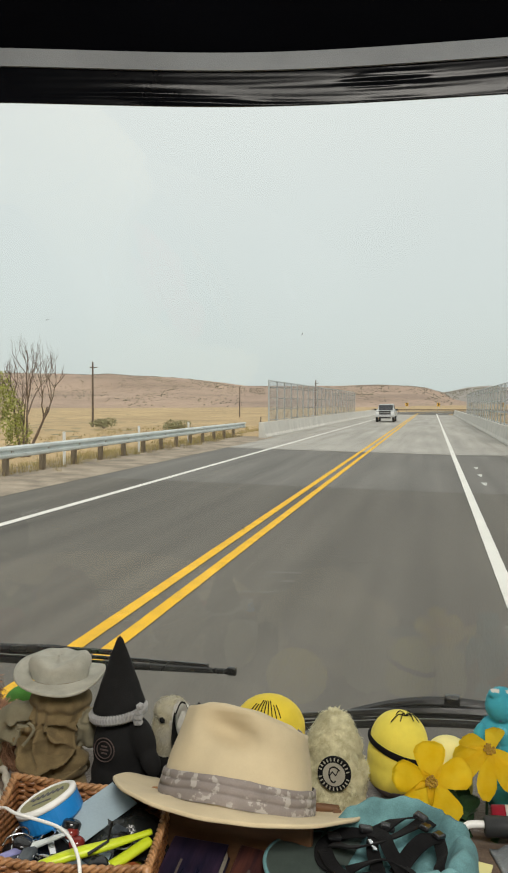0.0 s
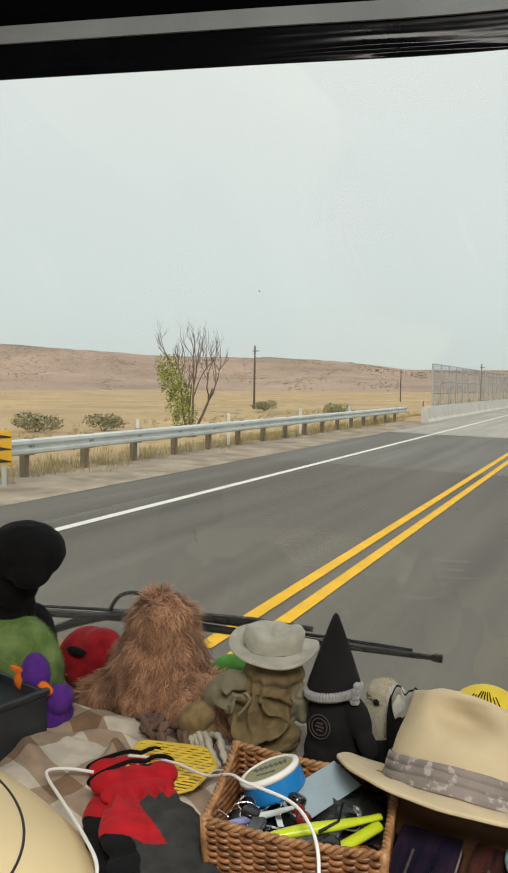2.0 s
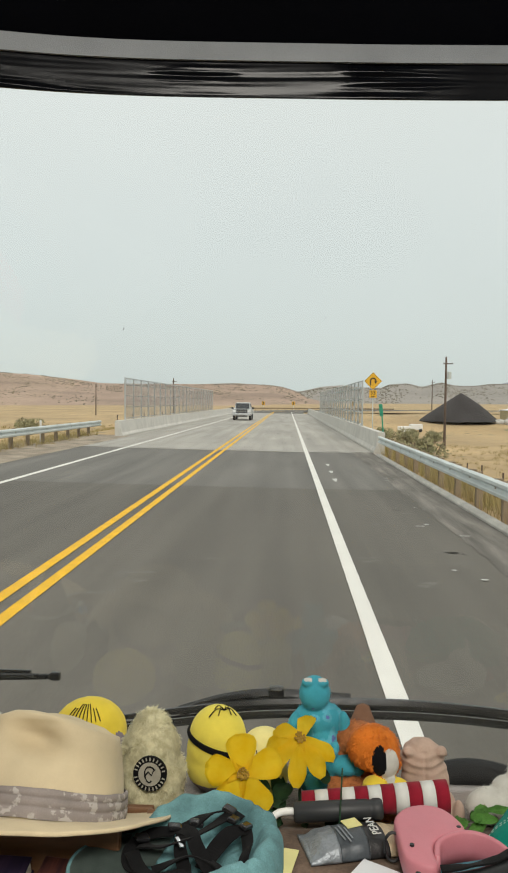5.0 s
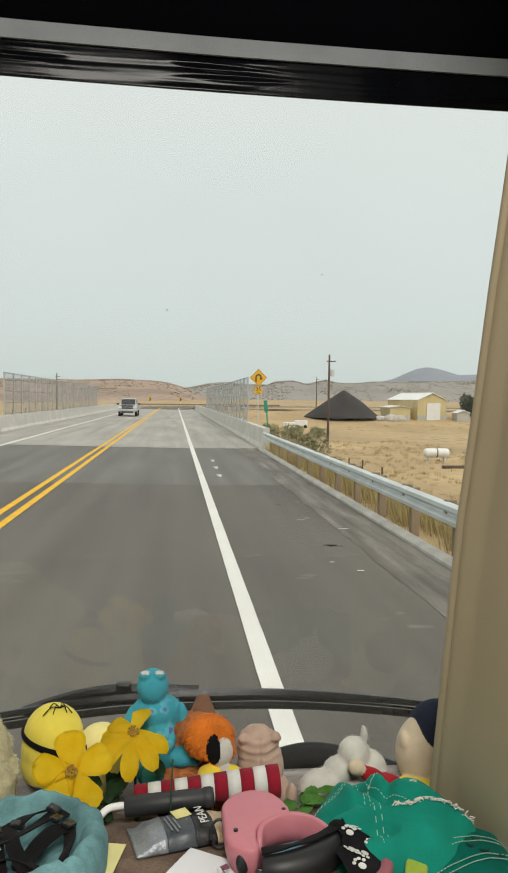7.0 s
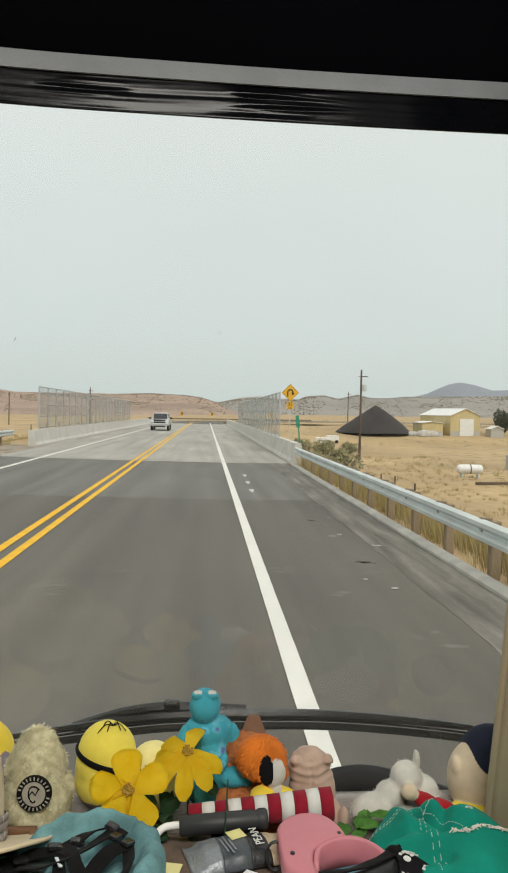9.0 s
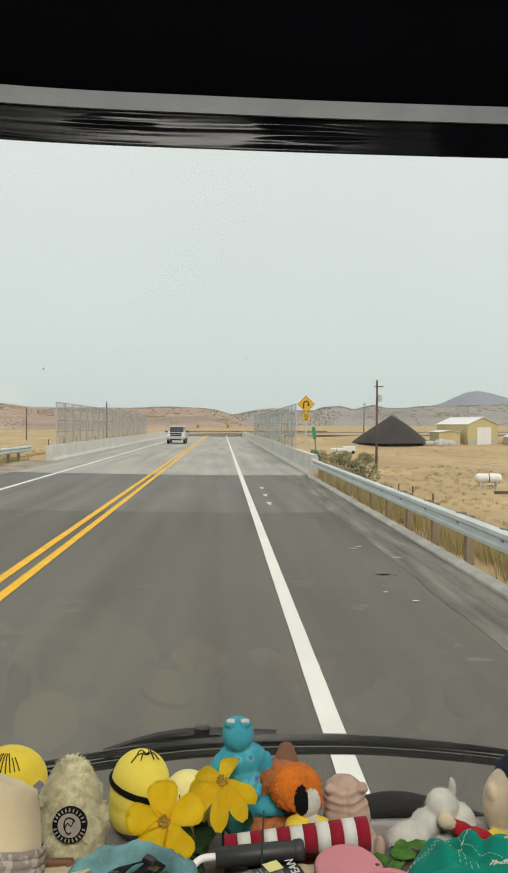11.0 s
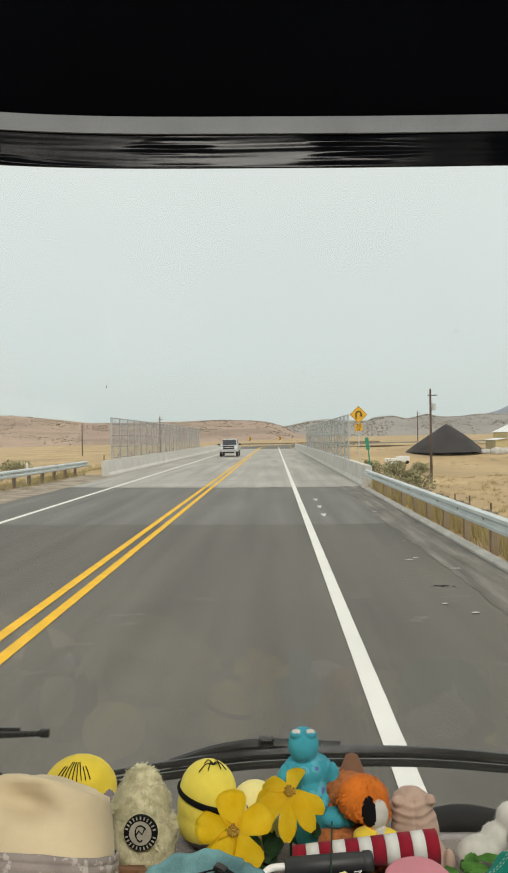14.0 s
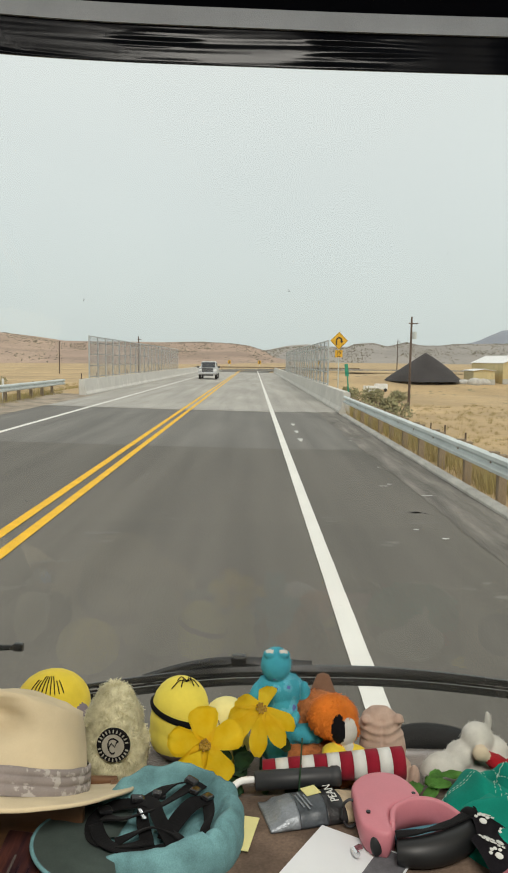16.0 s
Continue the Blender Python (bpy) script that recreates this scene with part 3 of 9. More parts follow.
tufts("dry_grass", spots, M_GRASS, "sparse dry grass behind the guardrail", 16, 0.4, 0.26, 0.012, 6)
spots = [(rnd.gauss(-11.0, 0.35), rnd.uniform(8, 42), rnd.uniform(0.5, 1.1)) for k in range(650)]
tufts("dry_grass", spots, M_GRASS, "dry grass growing round the guardrail posts", 18, 0.38, 0.22, 0.009, 16)


def shrub_cloud(bm, centre, radii, count, leaf, rng):
    for _ in range(count):
        v = Vector((rng.gauss(0, 1), rng.gauss(0, 1), rng.gauss(0, 1))).normalized() * rng.uniform(0.35, 1.0) ** 0.5
        p = Vector(centre) + Vector((v.x * radii[0], v.y * radii[1], v.z * radii[2]))
        d = Vector((rng.uniform(-1, 1), rng.uniform(-1, 1), rng.uniform(-0.4, 1))).normalized()
        s = d.orthogonal().normalized() * leaf * 0.35
        d *= leaf * rng.uniform(0.6, 1.4)
        bm.faces.new([bm.verts.new(q) for q in (p - s, p + d * 0.5 - s * 0.2, p + d, p + s)])


def shrub(x, y, r, h, mat_, label, seed):
    rng = random.Random(seed)
    z = land_z(x, y)
    t = thing("shrub", (x, y, z), label, "shrub", "roadside shrubs")
    bm = bmesh.new()
    for k in range(7):
        a = rng.uniform(0, 6.28)
        tube(spline([(0, 0, -0.1), (math.cos(a) * r * 0.4, math.sin(a) * r * 0.4, h * 0.5), (math.cos(a) * r * 0.8, math.sin(a) * r * 0.8, h * 0.9)], 5), [0.03, 0.025, 0.02, 0.014, 0.006], 5, bm)
    part("stem", bm, M_BARK, t)
    bm = bmesh.new()
    for k in range(6):
        a = rng.uniform(0, 6.28)
        shrub_cloud(bm, (math.cos(a) * r * 0.5, math.sin(a) * r * 0.5, h * rng.uniform(0.4, 0.7)), (r * 0.55, r * 0.55, h * 0.36), 170, 0.10 * h + 0.06, rng)
    part("crown", bm, mat_, t)
    return t


for k, (x, y, r, h) in enumerate(((11.5, 62, 1.4, 2.2), (9.0, 70, 1.2, 1.8), (14, 92, 1.6, 2.2), (8.0, 52, 0.8, 1.2), (-33, 38, 1.8, 1.3), (-30, 41, 1.4, 1.1), (-40, 37, 2.0, 1.4), (-24, 70, 1.5, 1.2), (-36, 80, 1.6, 1.2), (19, 100, 1.5, 1.8))):
    shrub(x, y, r, h, M_SHRUB, "grey-green sage shrub on dry ground", 40 + k)


def bare_tree(x, y, height):
    rng = random.Random(21)
    t = thing("tree", (x, y, land_z(x, y)), "half-bare roadside tree with yellow-green foliage on one side", "tree")
    bm = bmesh.new()
    tips = []

    def limb(p, d, length, r, depth):
        pts = [p]
        for k in range(4):
            d = (d + Vector((rng.uniform(-0.25, 0.25), rng.uniform(-0.25, 0.25), 0.10))).normalized()
            pts.append(pts[-1] + d * length / 4)
        tube(pts, [r * (1 - 0.13 * k) for k in range(5)], 6 if depth < 2 else 4, bm)
        tips.append(pts[-1])
        if depth < 4:
            for _ in range(3 if depth < 3 else 2):
                k = rng.choice((2, 3, 4))
                side = Vector((rng.uniform(-1, 1), rng.uniform(-1, 1), rng.uniform(0.1, 0.9))).normalized()
                limb(pts[k], (d * 0.9 + side * 0.75).normalized(), length * rng.uniform(0.5, 0.7), r * 0.5, depth + 1)

    for dx, dz in ((-0.35, 1), (0.1, 1), (0.4, 1), (0.0, 1.2)):
        limb(Vector((dx * 0.3, rng.uniform(-0.2, 0.2), -0.1)), Vector((dx, rng.uniform(-0.2, 0.2), dz)).normalized(), height * 0.44, 0.10, 0)
    part("trunk", bm, M_BARK, t)
    bm = bmesh.new()
    for k in range(9):
        u = k / 8
        shrub_cloud(bm, (-0.2 - 1.3 * u + rng.uniform(-0.3, 0.3), rng.uniform(-0.5, 0.5), height * (0.14 + 0.44 * u)), (0.75, 0.7, height * 0.10), 300, 0.13, rng)
    part("crown", bm, M_WILLOW, t, "yellow-green leaves on one side")


bare_tree(-21.5, 37.5, 7.0)


# ---------------------------------------------------------------- guardrails
def guardrail(x, face, s0, s1, ground, top, label):
    """A steel W-beam on timber posts; face is the side of the road, +1 or -1 along x."""
    t = thing("guardrail", (x, s0, ground), label, "guardrail", "guardrails of the road")
    prof = [(0.0, 0.0), (0.075, 0.035), (0.08, 0.09), (0.01, 0.135), (0.0, 0.155), (0.01, 0.175), (0.08, 0.22), (0.075, 0.275), (0.0, 0.31)]
    length = 3.81
    k = int(round((s1 - s0) / length))
    length = (s1 - s0) / k
    bm = bmesh.new()
    rows = []
    for y in (0, length + 0.03):
        rows.append([bm.verts.new((face * px, y, top - ground - 0.31 + pz)) for px, pz in prof] + [bm.verts.new((face * (px - 0.004), y, top - ground - 0.31 + pz)) for px, pz in prof[::-1]])
    n = len(rows[0])
    for i in range(n):
        bm.faces.new((rows[0][i], rows[0][(i + 1) % n], rows[1][(i + 1) % n], rows[1][i]))
    beam = finish(bm, "beam", M_GALV)
    post = finish(box((0.13, 0.15, top - ground + 0.55), (-face * 0.19, 0, (top - ground - 0.62) / 2), bevel=0.01), "post", M_POST)
    block = finish(box((0.14, 0.14, 0.34), (-face * 0.06, 0, top - ground - 0.155), bevel=0.01), "spacer", M_POST)
    bolt = finish(rod((face * 0.0, 0, top - ground - 0.155), (face * 0.025, 0, top - ground - 0.155), 0.016, sides=6), "bolt", M_GALV)
    for i in range(k):
        ob = new("beam", beam)
        ob.parent, ob.location = t, (0, i * length, 0)
        for j in (0, 0.5):
            for name, data in (("post", post), ("spacer", block), ("bolt", bolt)):
                ob = new(name, data)
                ob.parent, ob.location = t, (0, (i + j) * length + 0.1, 0)
    return t


guardrail(3.72, -1, -7.5, 31.4, -0.05, 0.73, "galvanised steel guardrail on timber posts above the kerb")
guardrail(-10.45, 1, -3.6, 42.2, 0.22, 1.0, "galvanised steel guardrail on timber posts beside gravel")
t = thing("hazard_marker", (-10.12, 10.6, 0.17), "black and yellow striped hazard panel before the guardrail", "sign")
part("post", box((0.06, 0.06, 1.3), (0, 0.05, 0.45)), M_GALV, t)
part("panel", box((0.46, 0.012, 0.62), (0, 0, 0.75), bevel=0.004), M_SIGN, t, "yellow reflective panel")
for k in range(3):
    part("stripe", prism([(-0.228, 0.46 + 0.22 * k - 0.06), (-0.228, 0.56 + 0.22 * k - 0.06), (0.228, 0.46 + 0.22 * k), (0.228, 0.36 + 0.22 * k + 0.08)][::-1], 0.004, m=Matrix.Translation((0, -0.010, 0.05))), M_BLACK, t)
for k, y in enumerate((16, 21, 27, 33)):
    t = thing("delineator", (-10.8, y, 0.2), "slim white marker post behind the guardrail", "marker post", "marker posts")
    part("post", box((0.09, 0.02, 1.15), (0, 0, 0.45), bevel=0.006), M_WHITE, t)

# ---------------------------------------------------------------- the bridge
JERSEY = [(0.0, -0.3), (0.0, 0.08), (0.10, 0.22), (0.19, 0.86), (0.44, 0.86), (0.46, 0.80), (0.46, -0.3)]


def parapet(name, x, side, base, start, label):
    bm = bmesh.new()
    k = int((BRIDGE_B + 8 - start) / 6)
    for i in range(k):
        s0, s1 = start + i * 6.0, start + (i + 1) * 6.0 - 0.02
        rows = [[bm.verts.new((x + side * px, s, base + pz)) for px, pz in JERSEY] for s in (s0, s1)]
        n = len(JERSEY)
        for j in range(n):
            bm.faces.new((rows[0][j], rows[0][(j + 1) % n], rows[1][(j + 1) % n], rows[1][j]))
        bm.faces.new(rows[0])
        bm.faces.new(rows[1][::-1])
    return solo(name, bm, M_PARAPET, (0, 0, 0), label, "parapet", kind="structure")


parapet("wall_parapet_east", 3.55, 1, 0.0, BRIDGE_A, "pale cast concrete bridge parapet")
parapet("wall_parapet_west", -8.9, -1, 0.16, 41.0, "pale cast concrete bridge parapet of the oncoming side")
solo("bridge_girder", box((13.2, 103.6, 1.0), (-2.7, 84, -0.56)), M_PARAPET, (0, 0, 0), "concrete girders beneath the bridge deck", "girder", kind="structure")


def bridge_fence(x, base, s0, s1):
    t = thing("bridge_fence", (x, s0, base), "grey steel safety fence with fine mesh on the parapet", "fence", "fences of the bridge")
    n = int((s1 - s0) / 2.4)
    post = finish(box((0.07, 0.07, 2.4), (0, 0, 1.2), bevel=0.008), "post", M_FENCE)
    bar = finish(box((0.04, 2.33, 0.05), (0, 1.2, 0)), "bar", M_FENCE)
    net = finish(box((0.008, 2.33, 2.28), (0.03, 1.2, 1.2)), "mesh_panel", M_FENCEMESH)
    for i in range(n + 1):
        ob = new("post", post)
        ob.parent, ob.location = t, (0, i * 2.4, 0)
        if i < n:
            for z in (0.08, 0.72, 1.36, 2.0, 2.36):
                ob = new("bar", bar)
                ob.parent, ob.location = t, (0, i * 2.4, z)
            ob = new("mesh_panel", net)
            ob.parent, ob.location = t, (0, i * 2.4, 0)


bridge_fence(3.87, 0.855, 40.4, 94)
bridge_fence(-9.22, 1.015, 43, 94)
t = thing("marker_post", (4.3, 34.6, -0.1), "leaning green plastic marker post by the parapet", "marker post")
part("post", tube([(0, 0, -0.2), (-0.05, 0, 0.8), (-0.14, 0, 1.9)], [0.035, 0.035, 0.03], 8), M_GREEN, t)
part("paddle", box((0.16, 0.02, 0.55), (-0.16, -0.02, 1.85), (0, -6, 0), 0.005), M_GREEN, t)


# ---------------------------------------------------------------- signs, poles
def text_mesh(body, size, depth=0.002):
    cu = bpy.data.curves.new("letters", "FONT")
    cu.body, cu.size, cu.extrude = body, size, depth
    cu.align_x, cu.align_y = "CENTER", "CENTER"
    tmp = new("letters", cu)
    me = bpy.data.meshes.new_from_object(tmp.evaluated_get(bpy.context.evaluated_depsgraph_get()))
    bpy.data.objects.remove(tmp)
    return me


def lettering(body, size, mat_, parent, m, name="lettering", depth=0.002):
    me = text_mesh(body, size, depth)
    me.materials.clear()
    me.materials.append(mat_)
    ob = new(name, me)
    ob.parent = parent
    ob.matrix_basis = m
    return ob


t = thing("curve_sign", (5.25, 48.0, -0.2), "yellow diamond hairpin warning sign above a 35 plate", "road sign")
part("post", box((0.06, 0.06, 6.2), (0, 0.05, 1.1), bevel=0.006), M_GALV, t)
part("panel", box((0.78, 0.01, 0.78), (0, 0, 3.62), (0, 45, 0), 0.004), M_SIGN, t, "yellow diamond panel")
part("border", box((0.74, 0.004, 0.74), (0, -0.007, 3.62), (0, 45, 0)), M_BLACK, t)
part("face", box((0.71, 0.004, 0.71), (0, -0.011, 3.62), (0, 45, 0)), M_SIGN, t)
turn_ = np.linspace(math.pi, 0, 14)
arc = [(-0.20, 3.36), (-0.20, 3.64)] + [(0.20 * math.cos(q), 3.64 + 0.20 * math.sin(q)) for q in turn_[1:]] + [(0.20, 3.58), (0.12, 3.58), (0.12, 3.64)] + [(0.12 * math.cos(q), 3.64 + 0.12 * math.sin(q)) for q in turn_[::-1][1:]] + [(-0.12, 3.36)]
part("arrow", prism(arc, 0.006, m=Matrix.Translation((0, -0.016, 0))), M_BLACK, t)
part("arrow_head", prism([(0.05, 3.60), (0.27, 3.60), (0.16, 3.46)], 0.006, m=Matrix.Translation((0, -0.016, 0))), M_BLACK, t)
part("plate", box((0.46, 0.01, 0.46), (0, 0, 2.82), bevel=0.004), M_SIGN, t, "yellow advisory speed plate")
lettering("35", 0.34, M_BLACK, t, pose(0, -0.009, 2.88, 90, 0, 0))
part("text_bar", box((0.2, 0.004, 0.05), (0, -0.008, 2.66)), M_BLACK, t)

for k, (x, y, side) in enumerate(((-6.5, 204, 1), (1.5, 206, 1), (9.5, 204, 1), (17, 200, 1))):
    t = thing("chevron_sign", (x, y, -0.3), "yellow chevron sign on a post at the bend", "road sign", "chevron signs of the bend")
    part("post", box((0.08, 0.06, 2.6), (0, 0.06, 1.0)), M_GALV, t)
    part("panel", box((0.75, 0.02, 0.95), (0, 0, 2.0), bevel=0.005), M_SIGN, t)
    part("chevron", prism([(-0.3, 2.42), (0.0, 2.42), (0.32, 2.0), (0.0, 1.58), (-0.3, 1.58), (0.02, 2.0)], 0.008, m=Matrix.Translation((0, -0.015, 0))), M_BLACK, t)
bm = bmesh.new()
for i in range(22):
    box((0.1, 0.15, 0.9), (-14 + i * 1.9, 196.5, 0.1), bm=bm)
far_rail = thing("far_guardrail", (0, 0, 0), "dark weathered guardrail across the end of the straight", "guardrail")
part("post", bm, M_POST, far_rail)
part("beam", box((42, 0.06, 0.32), (6, 196.38, 0.42), bevel=0.02), M_POST, far_rail)


def utility_pole(x, y, h, label, transformer=False):
    z = land_z(x, y)
    t = thing("utility_pole", (x, y, z), label, "utility pole", "utility poles")
    part("pole", rod((0, 0, -0.3), (0.05, 0, h), 0.15, 0.10, 10), M_POLE, t)
    part("crossarm", box((1.0, 0.09, 0.10), (0.22, -0.12, h - 0.7), bevel=0.01), M_POLE, t)
    for dx in (-0.22, 0.65, 0.05):
        part("insulator", revolve([(0.0, 0), (0.05, 0.02), (0.06, 0.08), (0.03, 0.12), (0.0, 0.14)], 8, m=Matrix.Translation((dx, -0.1 if abs(dx) > 0.1 else 0, h - (0.65 if abs(dx) > 0.1 else 0.02)))), M_GALV, t)
    if transformer:
        part("transformer", revolve([(0.0, 0), (0.22, 0.0), (0.23, 0.05), (0.23, 0.7), (0.16, 0.78), (0.0, 0.8)], 14, m=Matrix.Translation((0.38, -0.1, h - 2.3))), M_GALV, t)
    return t


utility_pole(16.6, 82, 10.0, "dark wooden utility pole with a transformer", True)
utility_pole(-42, 90, 8.2, "wooden utility pole on open grassland")
utility_pole(-48, 190, 8.0, "wooden utility pole on open grassland")
utility_pole(-24, 160, 8.0, "wooden utility pole on open grassland")
utility_pole(40, 215, 9.0, "dark wooden utility pole far off")
for k in range(26):
    x, y = (-13.5 - 0.25 * (k % 5), 60 + 7 * k) if k < 9 else (9.0 + (k % 3), 10 + 7.5 * (k - 9))
    t = thing("fence_stake", (x, y, land_z(x, y)), "thin weathered field fence stake", "fence post", "field fence stakes")
    part("stake", rod((0, 0, -0.2), (0.03, 0.02, 1.2), 0.045, 0.04, 6), M_POLE, t)

# ---------------------------------------------------------------- the yard
bm = bmesh.new()
seg, ringn = 64, 16
for j in range(ringn + 1):
    u = j / ringn
    for i in range(seg):
        a = 2 * math.pi * i / seg
        r = 7.6 * (1 - u) ** 0.92 * (1 + 0.10 * noise.noise((math.cos(a) * 1.5, math.sin(a) * 1.5, u * 2)))
        bm.verts.new((r * math.cos(a) * 1.05, r * math.sin(a), 6.0 * u * (1 - 0.06 * u) + 0.12 * noise.noise((math.cos(a) * 6, math.sin(a) * 6, u * 8)) * (1 - u)))
bm.verts.ensure_lookup_table()
for j in range(ringn):
    for i in range(seg):
        q = [bm.verts[j * seg + i], bm.verts[j * seg + (i + 1) % seg], bm.verts[(j + 1) * seg + (i + 1) % seg], bm.verts[(j + 1) * seg + i]]
        bm.faces.new(q)
solo("cinder_heap", bm, M_GRIT, (34.6, 155, land_z(34.6, 155) - 0.15), "large conical heap of black cinders in a yard", "heap", smooth=True)
bm = bmesh.new()
for k in range(4):
    bmesh.ops.create_icosphere(bm, subdivisions=2, radius=1.0, matrix=Matrix.Translation((rnd.uniform(-2.5, 2.5), rnd.uniform(-1, 1), 0.2)) @ Matrix.Diagonal((1.6, 1.2, rnd.uniform(0.5, 1.1), 1)))
solo("rubble_heap", bm, M_KERB, (42.6, 150, land_z(42.6, 150)), "low heap of grey rubble beside the cinders", "heap", smooth=True)


def shed(x, y, wide, deep, eave, ridge_h, door, wall_mat, label):
    z = land_z(x, y) - 0.1
    t = thing("shed", (x, y, z), label, "shed", "sheds of the yard")
    part("wall", prism([(-wide / 2, 0), (wide / 2, 0), (wide / 2, eave), (0, ridge_h), (-wide / 2, eave)], deep, m=Matrix.Translation((0, deep / 2, 0))), wall_mat, t)
    for sx in (-1, 1):
        slope = math.degrees(math.atan2(ridge_h - eave, wide / 2))
        part("roof", box((math.hypot(wide / 2, ridge_h - eave) + 0.35, deep + 0.5, 0.10), (sx * wide / 4, deep / 2, (eave + ridge_h) / 2 + 0.07), (0, sx * slope, 0)), M_WHITE, t, "white sheet-metal roof")
    part("plinth", box((wide + 0.06, 0.08, 1.1), (0, -0.03, 0.55)), M_SHEDLOW, t)
    if door:
        part("door", box((door, 0.12, 3.6), (0.3, -0.08, 1.8), bevel=0.02), M_WHITE, t, "large white roller door")
    return t


s_ = shed(52.3, 152, 6.8, 12, 4.2, 5.6, 3.2, M_SHED, "pale yellow metal shed with a white roller door")
s_.matrix_world = s_.matrix_world @ pose(0, 0, 0, 0, 0, 14)
s_ = shed(45.0, 150, 4.2, 7, 2.7, 3.0, 0, M_SHED, "low yellow metal lean-to shed")
s_ = shed(58.2, 150, 2.6, 3, 1.9, 2.4, 0, M_SHEDLOW, "small pale hut beside a dark tree")
shrub(60.2, 153, 1.6, 5.2, material("juniper", (0.045, 0.055, 0.035), 0.9, 0, 0.3, 0.5, 0.05, 0, islands=0.3), "dark round juniper tree beside the yard", 77)
z = land_z(22.5, 64)
t = thing("gas_tank", (22.5, 64, z), "white horizontal gas tank on short legs", "tank")
part("shell", revolve([(0.0, -1.15), (0.2, -1.12), (0.36, -1.0), (0.40, -0.85), (0.40, 0.85), (0.36, 1.0), (0.2, 1.12), (0.0, 1.15)], 20, m=pose(0, 0, 0.75, 0, 90, 0)), M_WHITE, t, smooth=True)
part("band", revolve([(0.40, -0.04), (0.415, -0.04), (0.415, 0.04), (0.40, 0.04)], 20, ring=True, m=pose(0, 0, 0.75, 0, 90, 0)), M_BLACK, t)
for dx in (-0.7, 0.7):
    part("leg", box((0.12, 0.5, 0.5), (dx, 0, 0.2)), M_GALV, t)
z = land_z(31, 75)
t = thing("utility_cabinet", (31, 75, z), "pale grey metal cabinet in the grass", "cabinet")
part("body", box((1.6, 1.0, 1.6), (0, 0, 0.75), bevel=0.03), M_SHEDLOW, t)
part("lid", box((1.7, 1.1, 0.08), (0, 0, 1.58), bevel=0.02), M_WHITE, t)
for k in range(3):
    t = thing("timber_beam", (23 + 3.4 * k, 57 + 0.6 * k, land_z(23 + 3.4 * k, 57 + 0.6 * k) + 0.05), "long dark timber beam lying on bare soil", "timber", "timbers on the ground")
    part("beam", box((5.0, 0.25, 0.22), (0, 0, 0.05), (0, 0, rnd.uniform(-4, 4)), 0.02), M_POLE, t)
rng2 = random.Random(31)
for k in range(5):
    x, y = 17 + 2.2 * k + rng2.uniform(-0.5, 0.5), 112 + rng2.uniform(-3, 3)
    t = thing("parked_trailer", (x + 4, y + 26, land_z(x + 4, y + 26)), "small pale trailer parked far off in the yard", "trailer", "trailers in the yard") if k < 2 else None
    if t:
        part("body", box((2.2, 1.6, 1.0), (0, 0, 0.9), bevel=0.08), M_WHITE, t)
        for sx in (-0.7, 0.7):
            part("wheel", rod((sx, -0.85, 0.3), (sx, -0.65, 0.3), 0.3, sides=14), M_TYRE, t)


